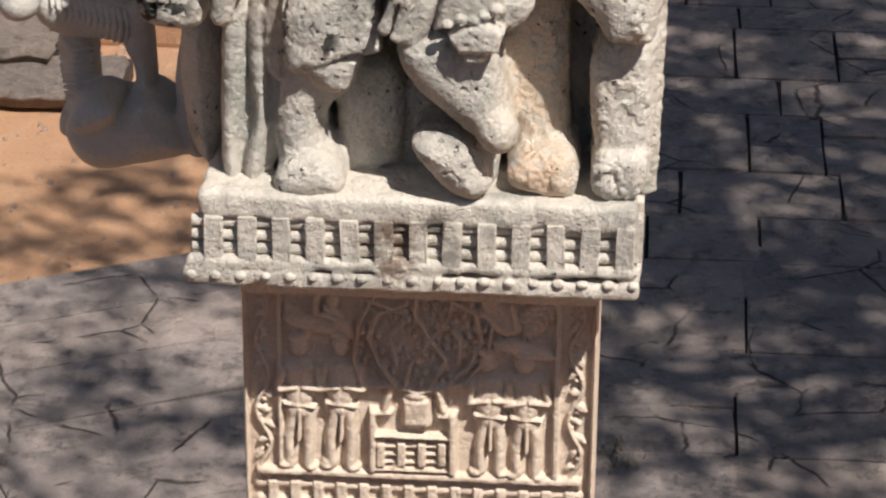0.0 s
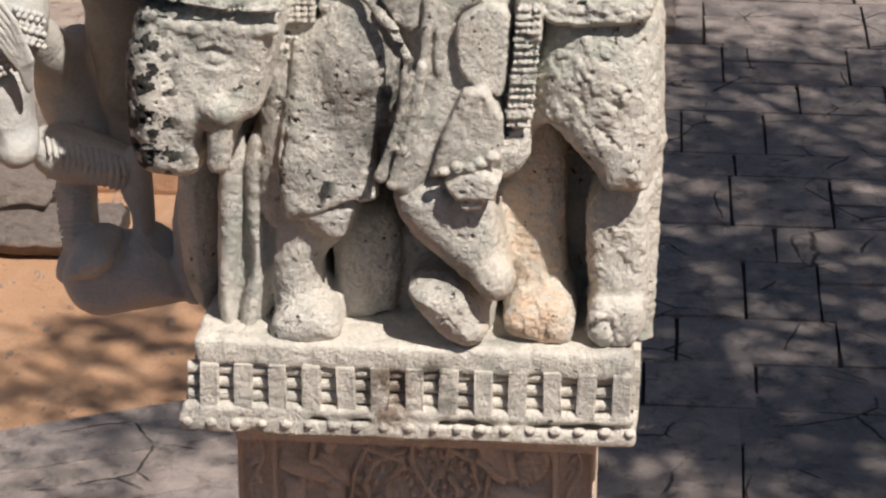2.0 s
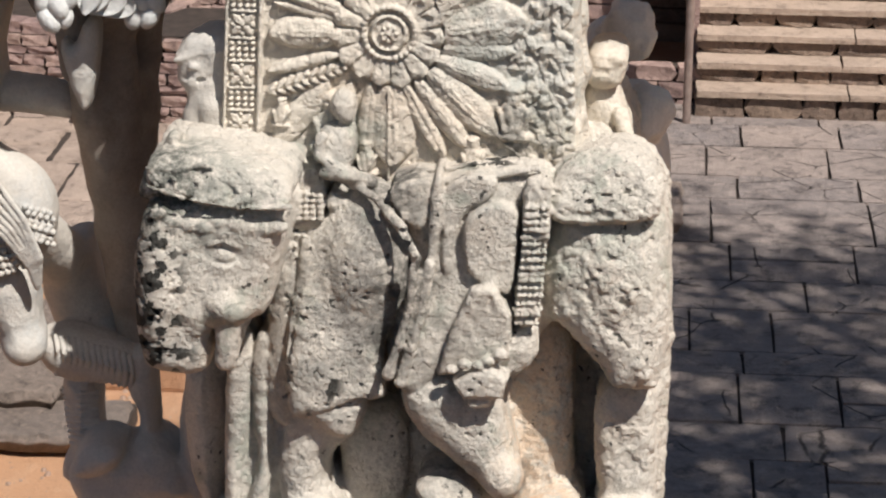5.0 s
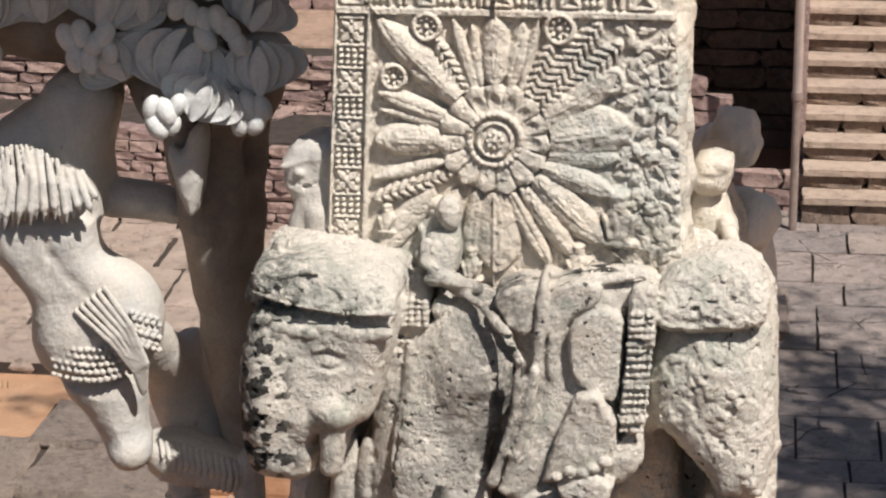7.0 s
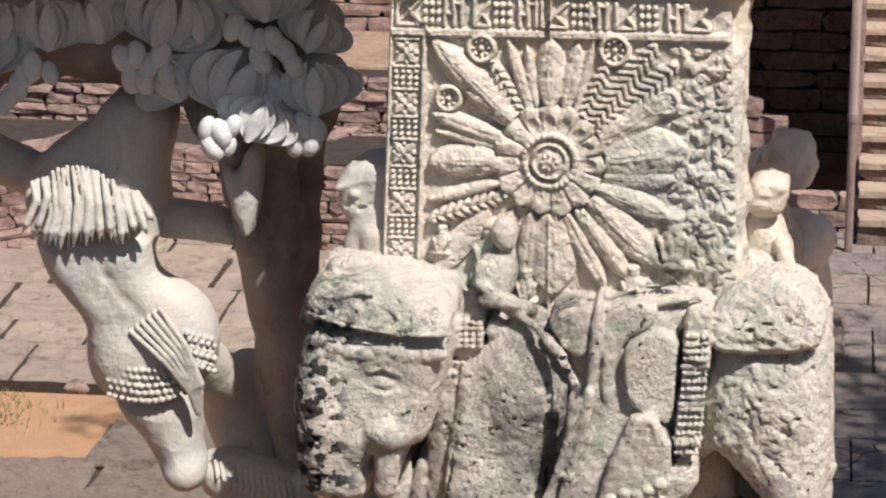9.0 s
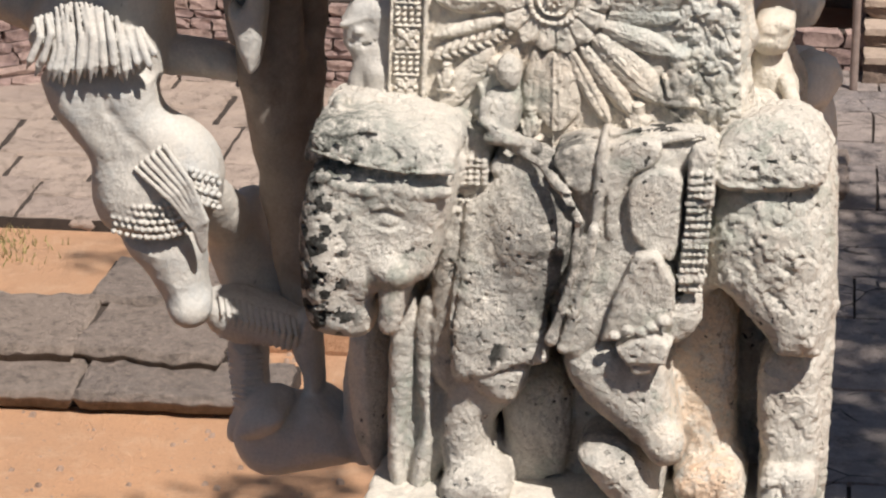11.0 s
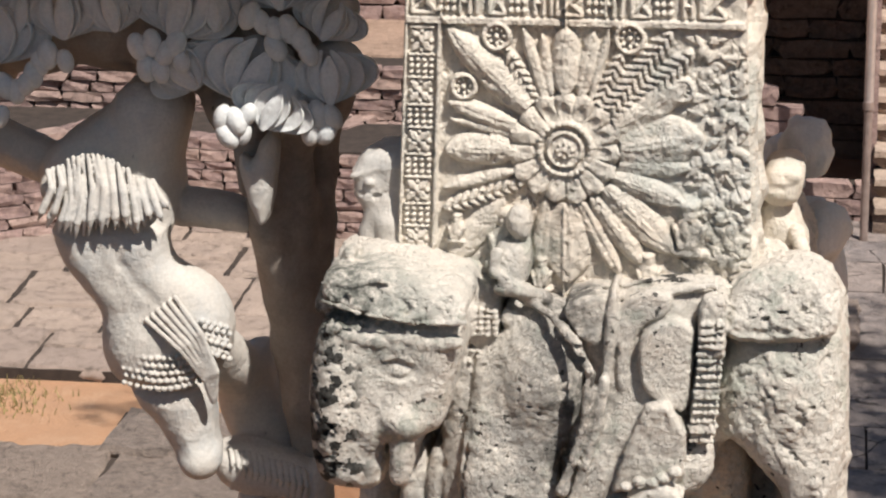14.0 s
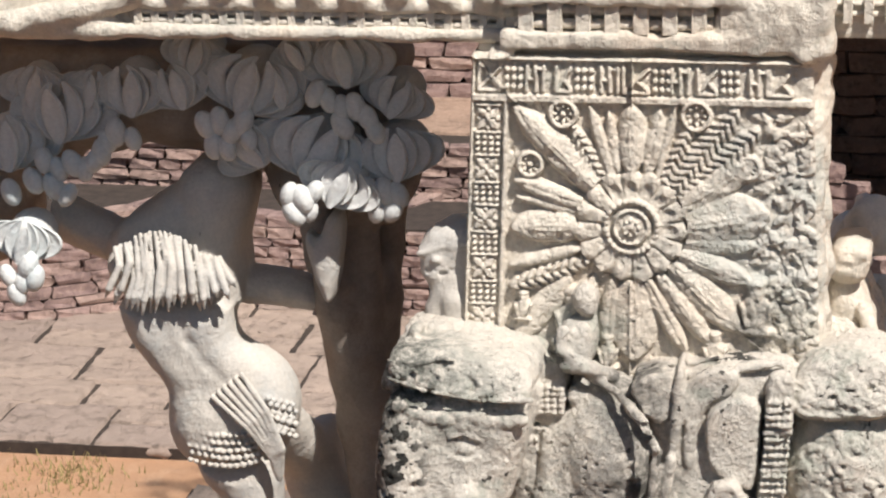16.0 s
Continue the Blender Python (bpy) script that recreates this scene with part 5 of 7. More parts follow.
clay.path([(-0.434, -0.258, 5.110), (-0.377, -0.258, 5.093), (-0.312, -0.258, 5.081), (-0.247, -0.258, 5.079), (-0.201, -0.258, 5.082)], 0.004, k=0.004)
clay.egg((-0.408, -0.130, 5.155), (0.014, 0.030, 0.016), 0, k=0.004)
clay.egg((-0.380, -0.100, 5.155), (0.020, 0.030, 0.010), 0, k=0.006)
clay.path([(-0.413, -0.247, 5.127), (-0.407, -0.247, 5.123), (-0.410, -0.247, 5.111)], 0.0026, k=0.002, cut=True)
clay.path([(-0.395, -0.247, 5.124), (-0.389, -0.247, 5.119), (-0.392, -0.247, 5.108)], 0.0026, k=0.002)
clay.path([(-0.376, -0.247, 5.121), (-0.370, -0.247, 5.116), (-0.373, -0.247, 5.104)], 0.0026, k=0.002, cut=True)
clay.path([(-0.358, -0.247, 5.117), (-0.352, -0.247, 5.112), (-0.355, -0.247, 5.101)], 0.0026, k=0.002)
clay.path([(-0.339, -0.247, 5.114), (-0.333, -0.247, 5.109), (-0.336, -0.247, 5.097)], 0.0026, k=0.002, cut=True)
clay.path([(-0.321, -0.247, 5.110), (-0.314, -0.247, 5.106), (-0.317, -0.247, 5.094)], 0.0026, k=0.002)
clay.path([(-0.302, -0.247, 5.107), (-0.296, -0.247, 5.102), (-0.299, -0.247, 5.090)], 0.0026, k=0.002, cut=True)
clay.path([(-0.284, -0.247, 5.103), (-0.277, -0.247, 5.099), (-0.280, -0.247, 5.087)], 0.0026, k=0.002)
clay.path([(-0.265, -0.247, 5.100), (-0.259, -0.247, 5.095), (-0.262, -0.247, 5.083)], 0.0026, k=0.002, cut=True)
clay.path([(-0.247, -0.247, 5.096), (-0.240, -0.247, 5.092), (-0.243, -0.247, 5.080)], 0.0026, k=0.002)
clay.path([(-0.228, -0.247, 5.093), (-0.222, -0.247, 5.088), (-0.225, -0.247, 5.077)], 0.0026, k=0.002, cut=True)
clay.form([(-0.178, 5.149), (-0.160, 5.169), (-0.126, 5.172), (-0.109, 5.151), (-0.113, 5.109), (-0.126, 5.083), (-0.165, 5.087), (-0.180, 5.121)], -0.095, 0.050, 0.035, k=0.008, lean=(0, 0.2))
clay.form([(-0.157, 5.213), (-0.136, 5.230), (-0.115, 5.222), (-0.109, 5.193), (-0.117, 5.169), (-0.136, 5.169), (-0.155, 5.186)], -0.085, 0.050, 0.022, k=0.006)
clay.path([(-0.150, -0.085, 5.205), (-0.136, -0.085, 5.215), (-0.116, -0.085, 5.210)], 0.003, k=0.003, cut=True)
clay.path([(-0.127, -0.088, 5.181), (-0.121, -0.088, 5.158)], 0.003, k=0.003, cut=True)
clay.path([(-0.167, -0.100, 5.154), (-0.169, -0.105, 5.122), (-0.140, -0.105, 5.097)], 0.009, k=0.007)
clay.path([(-0.158, -0.100, 5.093), (-0.117, -0.095, 5.087), (-0.086, -0.080, 5.071)], 0.013, k=0.006)
clay.wear((-0.53, -0.20), 0.012, 0.0014, 14)
clay.wear((-0.53, -0.22), 0.009, 0.0042, 17, 5.055)
clay.wear((0.17, 0.46), 0.010, 0.0045, 18, 5.045)
clay.wear((0.20, 0.46), 0.016, 0.0050, 15)
clay.wear((-0.21, 0.20), 0.010, 0.0014, 16)
clay.rough(0.06, 0.002, 11)
clay.rough(0.018, 0.0015, 12)
clay.rough(0.008, 0.0009, 13)
rng = random.Random(61)
for x0, x1, z0, z1, y, count, big in ((-0.465, -0.395, 4.80, 5.03, -0.245, 46, 0.0052), (-0.23, -0.06, 4.68, 4.98, -0.12, 45, 0.0038), (-0.05, 0.16, 4.50, 4.80, -0.155, 40, 0.0036), (-0.40, -0.25, 4.84, 5.10, -0.25, 8, 0.0032), (0.02, 0.16, 4.42, 4.52, -0.15, 12, 0.004), (0.21, 0.40, 4.76, 5.05, -0.14, 20, 0.004)):
    for _ in range(count):
        s = big * rng.uniform(0.4, 1.15)
        x, z = rng.uniform(x0, x1), rng.uniform(z0, z1)
        clay.egg((x, clay.front(x, z), z), (s, 0.008, s * rng.uniform(0.6, 1.1)), rng.uniform(0, 90), k=0.0015, cut=True)


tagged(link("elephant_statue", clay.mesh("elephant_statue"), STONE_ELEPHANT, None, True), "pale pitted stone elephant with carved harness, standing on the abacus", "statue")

block = tagged(new("die_block"), "square stone block carved with a lotus rosette and radiating leaves", "carved block")
face = Relief(605, 560, 2.0)
face.z -= 8
r = np.random.default_rng(8)
for x0, y0, x1, y1 in ((0, 0, 605, 10), (0, 64, 605, 82), (58, 75, 70, 560), (0, 0, 9, 560)):
    face.plate(x0, y0, x1, y1, 17, 4)
# key pattern of the upper band
face.plate(0, 6, 605, 70, 4, 3)
x = 14
kind = 0
while x < 575:
    w = (46, 40, 52, 34)[kind % 4]
    if kind % 3 == 0:
        face.bar(x, 18, x, 60, 4.5, 17)
        face.bar(x, 60, x + w - 8, 60, 4.5, 17)
        face.bar(x, 60, x + w - 8, 20, 4.5, 16)
        face.bar(x + w * 0.45, 40, x + w - 8, 56, 4.5, 16)
    elif kind % 3 == 1:
        for a in range(3):
            for b in range(3):
                face.dome(x + 4 + a * 12, 24 + b * 15, 6.5, 7, 17)
    else:
        for a in range(3):
            face.bar(x + a * 15, 18, x + a * 15 + r.uniform(-2, 2), 60, 4.5, 17)
        face.bar(x, 40, x + 15, 40, 4.5, 16)
        face.bar(x + 15, 22, x + 30, 22, 4.5, 16)
    x += w
    kind += 1
# beads and four-leaved flowers down the left border
face.plate(6, 78, 60, 560, 4, 3)
y = 88
i = 0
while y < 540:
    if i % 2:
        for a in range(3):
            for b in range(4):
                face.dome(15 + b * 12, y + 5 + a * 11, 5.6, 5.2, 16)
        y += 38
    else:
        for turn in (45, 135, 225, 315):
            co, si = math.cos(radians(turn)), math.sin(radians(turn))
            face.leaf(33 + 13 * co, y + 22 + 13 * si, 26, 17, turn, 16, 2)
        for turn in (0, 90, 180, 270):
            co, si = math.cos(radians(turn)), math.sin(radians(turn))
            face.dome(33 + 17 * co, y + 22 + 17 * si, 5.5, 5.5, 15)
        face.dome(33, y + 22, 5, 5, 18)
        face.bar(12, y - 2, 54, y - 2, 3.5, 15)
        face.bar(12, y + 46, 54, y + 46, 3.5, 15)
        y += 50
    i += 1
# eroded creeper of the right border
for i in range(170):
    face.leaf(505 + 95 * r.random() ** 0.8, r.uniform(90, 540), r.uniform(20, 42), r.uniform(10, 20), r.uniform(0, 180), r.uniform(8, 16), 2)
# leaves round the rosette: middle, length, width, turn, height, rib, point, hatching
for cx, cy, long, wide, turn, height, rib, sharp, hatch in (
    (163, 166, 233, 57, -137, 28, 5, 2.6, 0),
    (157, 240, 160, 36, -161, 24, 3, 2.6, 0),
    (155, 260, 141, 21, -167, 18, 0, 2.6, 0),
    (146, 296, 135, 59, 179, 26, 3, 3, 0),
    (143, 350, 137, 25, 165, 20, 0, 2.6, 0),
    (148, 379, 152, 36, 160, 24, 3, 4, 9),
    (139, 441, 150, 47, 128, 20, 0, 4, 0),
    (215, 177, 133, 38, -119, 24, 4, 2.6, 8),
    (237, 154, 151, 25, -109, 22, 2, 2.6, 0),
    (288, 140, 123, 53, -90, 26, 3, 3, 0),
    (256, 151, 117, 23, -100, 20, 0, 2.6, 0),
    (326, 147, 122, 36, -79, 22, 3, 2.6, 0),
    (347, 150, 142, 19, -76, 20, 0, 2.6, 0),
    (363, 174, 132, 32, -65, 22, 4, 3, 8),
    (413, 163, 203, 55, -52, 25, 5, 3, 10),
    (438, 185, 199, 53, -42, 25, 5, 3, 10),
    (428, 219, 173, 61, -32, 26, 4, 2.6, 0),
    (446, 278, 164, 98, -9, 26, 3, 2.2, 0),
    (433, 319, 145, 42, 2, 20, 2, 2.6, 0),
    (427, 359, 146, 45, 22, 24, 3, 2.6, 0),
    (413, 411, 176, 61, 45, 25, 4, 2.6, 0),
    (380, 435, 167, 42, 54, 24, 3, 2.6, 0),
    (348, 447, 155, 36, 62, 22, 3, 2.6, 0),
    (294, 455, 152, 83, 89, 22, 5, 3, 0),
    (252, 451, 143, 36, 95, 20, 3, 2.6, 0),
    (211, 437, 116, 32, 104, 20, 3, 2.6, 0),
    (135, 427, 78, 28, 132, 16, 2, 2.6, 0),
):
    face.leaf(cx, cy, long, wide, turn, height, rib, sharp, hatch)
    if not hatch and wide > 40:
        face.leaf(cx, cy, long * 0.8, wide * 0.45, turn, height + 4, 3, 2.0)
for cx, cy, size in ((166, 98, 22), (110, 187, 20), (401, 97, 24), (492, 185, 18)):
    face.dome(cx, cy, size + 6, size + 6, 8, power=0.2)
    face.ring(cx, cy, size, 6, 22)
    for i in range(8):
        face.dome(cx + size * 0.62 * math.cos(i * 0.785), cy + size * 0.62 * math.sin(i * 0.785), 4.5, 4.5, 20)
    face.dome(cx, cy, 6, 6, 24)
for cx, cy, size in ((191, 453, 1.25), (502, 427, 1.1), (432, 505, 0.8), (250, 514, 0.7), (104, 436, 0.6)):
    face.dome(cx, cy - 24 * size, 15 * size, 17 * size, 28)
    face.dome(cx, cy - 34 * size, 17 * size, 10 * size, 30)
    face.leaf(cx, cy + 12 * size, 66 * size, 46 * size, 85, 27, 2, 3.0)
    face.bar(cx - 22 * size, cy, cx - 14 * size, cy + 30 * size, 6 * size, 30)
    face.bar(cx + 22 * size, cy, cx + 10 * size, cy + 28 * size, 6 * size, 30)
    face.bar(cx - 22 * size, cy + 40 * size, cx + 22 * size, cy + 42 * size, 9 * size, 28)
# the rosette: an upturned ring of petals, a rope ring and a beaded boss
CX, CY = 289, 291
d = np.hypot(face.x - CX, face.y - CY)
face.z = np.where(d < 96, np.minimum(face.z, 2), face.z)
for i in range(15):
    a = 2 * math.pi * (i + 0.2) / 15
    tip = 70 + r.uniform(-3, 3)
    face.leaf(CX + tip * math.cos(a), CY + tip * math.sin(a), 56, 46, math.degrees(a), 26, 0, 5.5)
for i in range(15):
    a = 2 * math.pi * (i + 0.2) / 15
    u, w = face.local(CX + 62 * math.cos(a), CY + 62 * math.sin(a), math.degrees(a))
    face.z -= (9 if math.sin(a) < 0.25 and math.cos(a) > -0.5 else 3) * np.clip(1 - (u / 20) ** 2 - (w / 11) ** 2, 0, 1) ** 0.6
    u, w = face.local(CX + 68 * math.cos(a + 0.209), CY + 68 * math.sin(a + 0.209), math.degrees(a + 0.209))
    face.z -= 6 * np.clip(1 - (u / 26) ** 2, 0, 1) * np.exp(-(w / 2.2) ** 2)
face.ring(CX, CY, 45, 8, 31)
for i in range(26):
    a = 2 * math.pi * i / 26
    u, w = face.local(CX + 45 * math.cos(a), CY + 45 * math.sin(a), math.degrees(a))
    face.z -= 4 * np.clip(1 - (u / 10) ** 2, 0, 1) * np.exp(-(w / 1.8) ** 2)
face.dome(CX, CY, 38, 38, 27, power=0.2)
face.ring(CX, CY, 29, 5, 31)
face.dome(CX, CY, 21, 21, 36, power=0.35)
for i in range(8):
    a = 2 * math.pi * i / 8
    face.dome(CX + 13 * math.cos(a), CY + 13 * math.sin(a), 4.5, 4.5, 39)
face.dome(CX, CY, 6, 6, 41)
worn = np.clip((face.x - 400) / 120, 0, 1) * np.clip(0.35 + (face.y - 60) / 300, 0, 1)
face.z = face.z * (1 - 0.3 * worn) + worn * 4 * lattice_noise(face.z.shape, 6, np.random.default_rng(2)) + worn * 3 * lattice_noise(face.z.shape, 13, np.random.default_rng(9))
face.z *= 0.78
face.chips(70, 8, 4, 3)
face.rough(24, 1.6, 6)
face.rough(12, 1.3, 17)
face.rough(5, 0.8, 7)
me = face.mesh("carved_face", -0.325, -0.034, 5.609, 0.000927, 0.00098, 0.08)
tapered(me, -0.044, 0.075, 5.607, 0.505)
tagged(link("carved_face", me, STONE_BLOCK, block, True), "lotus rosette with leaves inside patterned borders")
bm = bmesh.new()
boxed(bm, -0.321, 0.232, -0.012, 0.60, 5.0, 5.63, 0.012)
for v in bm.verts:
    v.co.x = -0.045 + (v.co.x + 0.045) * (1 + 0.1 * (5.6 - v.co.z) / 0.505)
part("body", bm, STONE_BLOCK, block)
edge = Clay((0.19, -0.06, 5.04), (0.31, 0.13, 5.64), 0.006)
edge.rod((0.243, 0.01, 5.06), (0.226, 0.01, 5.60), 0.026, 0.022)
edge.rod((0.258, 0.05, 5.06), (0.242, 0.05, 5.60), 0.022, 0.02)
edge.rough(0.05, 0.012, 5)
edge.rough(0.02, 0.005, 6)
link("worn_edge", edge.mesh("worn_edge"), STONE_BLOCK, block, True)

# ---- architrave ----
arch = tagged(new("architrave"), "long carved stone architrave with balustrade bands, resting on the block", "architrave")
box("beam", -1.75, -0.262, 0.0, 0.40, 5.626, 6.25, STONE_BLOCK, arch, 0.008)
box("beam_end", 0.262, 3.2, 0.0, 0.40, 5.64, 6.25, STONE_BLOCK, arch, 0.008)
box("boss", -0.272, 0.266, -0.018, 0.42, 5.6235, 6.25, STONE_BLOCK, arch, 0.006)
sill = Clay((-1.80, -0.09, 5.60), (-0.25, 0.05, 5.76), 0.0075)
sill.rod((-1.0, -0.012, 5.632), (-0.262, -0.012, 5.636), 0.013, 0.013)
sill.rod((-1.0, -0.012, 5.682), (-0.262, -0.012, 5.682), 0.013, 0.013)
sill.path([(-1.8, -0.01, 5.64), (-1.25, -0.01, 5.635), (-1.12, -0.02, 5.645), (-1.02, -0.015, 5.665), (-0.92, -0.01, 5.685)], 0.022)
sill.rod((-1.3, 0.0, 5.63), (-0.95, 0.0, 5.632), 0.02, 0.02)
for i in range(9):
    sill.egg((-0.90 + i * 0.075, -0.01, 5.70), (0.03, 0.03, 0.016))
sill.rough(0.03, 0.004, 8)
link("moulding", sill.mesh("moulding"), STONE_BLOCK, arch, True)
lip = Clay((-0.30, -0.10, 5.60), (0.30, 0.02, 5.80), 0.006)
lip.slab((-0.003, -0.022, 5.636), (0.272, 0.03, 0.015), rounding=0.006)
lip.slab((-0.003, -0.026, 5.712), (0.272, 0.03, 0.016), rounding=0.006)
lip.egg((0.16, -0.03, 5.675), (0.085, 0.03, 0.06), 10, k=0.01)
lip.slab((0.235, -0.025, 5.67), (0.03, 0.035, 0.06), k=0.01)
lip.egg((-0.28, -0.03, 5.60), (0.03, 0.03, 0.02))
lip.rough(0.04, 0.006, 9)
lip.rough(0.015, 0.003, 10)
link("boss_moulding", lip.mesh("boss_moulding"), STONE_BLOCK, arch, True)
SHORT = POST[0].copy()
SHORT.materials.clear()
SHORT.materials.append(STONE_BLOCK)
for i in range(8):
    piece("rail_post", SHORT, arch, Matrix.Translation((-0.235 + i * 0.0475, -0.026, 5.674)) @ Matrix.Diagonal((0.75, 1, 0.62, 1)))
for i in range(22):
    piece("rail_post", SHORT, arch, Matrix.Translation((-0.90 + i * 0.0295, 0.0, 5.658)) @ Matrix.Diagonal((0.42, 0.8, 0.5, 1)))
for i in range(24):
    piece("rail_post", SHORT, arch, Matrix.Translation((0.29 + i * 0.034, -0.006, 5.69)) @ Matrix.Diagonal((0.45, 0.8, 0.5, 1)))
THIN = RAIL.copy()
THIN.materials.clear()
THIN.materials.append(STONE_BLOCK)
for i in range(2):
    piece("rail", THIN, arch, Matrix.Translation((-0.09, -0.027, 5.662 + i * 0.024)) @ Matrix.Diagonal((0.42, 0.8, 0.7, 1)))
    piece("rail", THIN, arch, Matrix.Translation((-0.58, -0.007, 5.651 + i * 0.015)) @ Matrix.Diagonal((0.8, 0.6, 0.45, 1)))
    piece("rail", THIN, arch, Matrix.Translation((0.68, 0.0, 5.682 + i * 0.017)) @ Matrix.Diagonal((1.05, 0.6, 0.4, 1)))

# ---- bracket figure and its tree ----
clay = Clay((-1.16, 0.10, 4.27), (-0.40, 0.56, 5.46), 0.0027)
clay.form([(-0.917, 5.297), (-0.888, 5.333), (-0.841, 5.351), (-0.794, 5.338), (-0.773, 5.290), (-0.785, 5.237), (-0.799, 5.184), (-0.795, 5.120), (-0.803, 5.056), (-0.898, 5.052), (-0.906, 5.202)], 0.200, 0.420, 0.07, k=0.012)
clay.form([(-0.890, 5.307), (-0.821, 5.203), (-0.803, 5.097), (-1.037, 5.067), (-1.055, 5.164), (-1.031, 5.213), (-0.964, 5.257)], 0.210, 0.420, 0.06, k=0.02)
clay.form([(-1.029, 5.205), (-1.048, 5.128), (-1.101, 5.148), (-1.165, 5.179), (-1.194, 5.232), (-1.160, 5.265), (-1.108, 5.234)], 0.270, 0.380, 0.04, k=0.02)
clay.form([(-0.834, 5.126), (-0.752, 5.123), (-0.668, 5.107), (-0.657, 5.045), (-0.744, 5.052), (-0.837, 5.057)], 0.290, 0.380, 0.035, k=0.01)
clay.form([(-1.025, 5.103), (-0.810, 5.105), (-0.806, 5.036), (-0.790, 5.011), (-0.743, 4.993), (-0.705, 4.941), (-0.690, 4.879), (-0.703, 4.843), (-0.748, 4.822), (-0.753, 4.793), (-0.882, 4.781), (-0.907, 4.828), (-0.921, 4.880), (-0.936, 4.932), (-0.976, 4.976), (-1.008, 5.024)], 0.172, 0.295, 0.05, k=0.015)
clay.egg((-0.860, 0.240, 4.857), (0.075, 0.075, 0.085), -20, k=0.03)
clay.egg((-0.763, 0.240, 4.901), (0.058, 0.070, 0.072), -20, k=0.03)
clay.path([(-0.901, 0.166, 5.068), (-0.880, 0.166, 5.021), (-0.848, 0.164, 4.978), (-0.811, 0.160, 4.942)], 0.005, k=0.012, cut=True)
clay.form([(-0.623, 5.263), (-0.595, 5.264), (-0.601, 5.191), (-0.608, 5.144), (-0.625, 5.085), (-0.645, 5.121), (-0.670, 5.216), (-0.659, 5.233), (-0.643, 5.209)], 0.185, 0.270, 0.022, k=0.006)
clay.form([(-0.889, 4.785), (-0.750, 4.813), (-0.728, 4.776), (-0.729, 4.687), (-0.719, 4.643), (-0.740, 4.604), (-0.776, 4.609), (-0.809, 4.652), (-0.843, 4.711), (-0.876, 4.742)], 0.175, 0.310, 0.06, k=0.015)
clay.egg((-0.758, 0.215, 4.637), (0.038, 0.045, 0.036), 0, k=0.02)
clay.form([(-0.768, 4.619), (-0.702, 4.635), (-0.637, 4.617), (-0.565, 4.598), (-0.555, 4.555), (-0.583, 4.522), (-0.661, 4.529), (-0.742, 4.541)], 0.285, 0.400, 0.042, k=0.01)
clay.form([(-0.578, 4.600), (-0.534, 4.608), (-0.529, 4.499), (-0.526, 4.430), (-0.546, 4.404), (-0.572, 4.407), (-0.560, 4.463), (-0.591, 4.525)], 0.290, 0.380, 0.03, k=0.01)
clay.egg((-0.563, 0.290, 4.421), (0.006, 0.016, 0.008), 0, k=0.003)
clay.egg((-0.552, 0.290, 4.421), (0.006, 0.016, 0.008), 0, k=0.003)
clay.egg((-0.541, 0.290, 4.422), (0.006, 0.016, 0.008), 0, k=0.003)
clay.egg((-0.533, 0.290, 4.422), (0.006, 0.016, 0.008), 0, k=0.003)
clay.form([(-0.759, 4.755), (-0.672, 4.802), (-0.665, 4.736), (-0.641, 4.645), (-0.573, 4.550), (-0.728, 4.549), (-0.750, 4.606), (-0.773, 4.674)], 0.390, 0.540, 0.06, k=0.02)
clay.form([(-0.718, 4.539), (-0.646, 4.531), (-0.649, 4.397), (-0.628, 4.380), (-0.640, 4.321), (-0.720, 4.307), (-0.723, 4.352), (-0.698, 4.394), (-0.709, 4.475)], 0.310, 0.440, 0.035, k=0.015)
clay.path([(-0.718, 0.300, 4.627), (-0.711, 0.281, 4.601), (-0.719, 0.300, 4.549)], 0.0042, k=0.001)
clay.path([(-0.706, 0.300, 4.624), (-0.699, 0.281, 4.598), (-0.707, 0.300, 4.548)], 0.0042, k=0.001)
clay.path([(-0.695, 0.300, 4.621), (-0.687, 0.281, 4.595), (-0.696, 0.300, 4.546)], 0.0042, k=0.001)
clay.path([(-0.683, 0.300, 4.618), (-0.675, 0.281, 4.591), (-0.684, 0.300, 4.544)], 0.0042, k=0.001)
clay.path([(-0.671, 0.300, 4.615), (-0.664, 0.281, 4.588), (-0.672, 0.300, 4.543)], 0.0042, k=0.001)
clay.path([(-0.659, 0.300, 4.612), (-0.652, 0.281, 4.585), (-0.660, 0.300, 4.541)], 0.0042, k=0.001)
clay.path([(-0.647, 0.300, 4.609), (-0.640, 0.281, 4.582), (-0.648, 0.300, 4.539)], 0.0042, k=0.001)
clay.path([(-0.636, 0.300, 4.606), (-0.628, 0.281, 4.579), (-0.636, 0.300, 4.537)], 0.0042, k=0.001)
clay.path([(-0.624, 0.300, 4.603), (-0.616, 0.281, 4.576), (-0.624, 0.300, 4.536)], 0.0042, k=0.001)
clay.path([(-0.612, 0.300, 4.599), (-0.605, 0.281, 4.573), (-0.612, 0.300, 4.534)], 0.0042, k=0.001)
clay.path([(-0.600, 0.300, 4.596), (-0.593, 0.281, 4.570), (-0.600, 0.300, 4.532)], 0.0042, k=0.001)
clay.path([(-0.588, 0.300, 4.593), (-0.581, 0.281, 4.567), (-0.589, 0.300, 4.531)], 0.0042, k=0.001)
clay.path([(-0.577, 0.300, 4.590), (-0.569, 0.281, 4.564), (-0.577, 0.300, 4.529)], 0.0042, k=0.001)
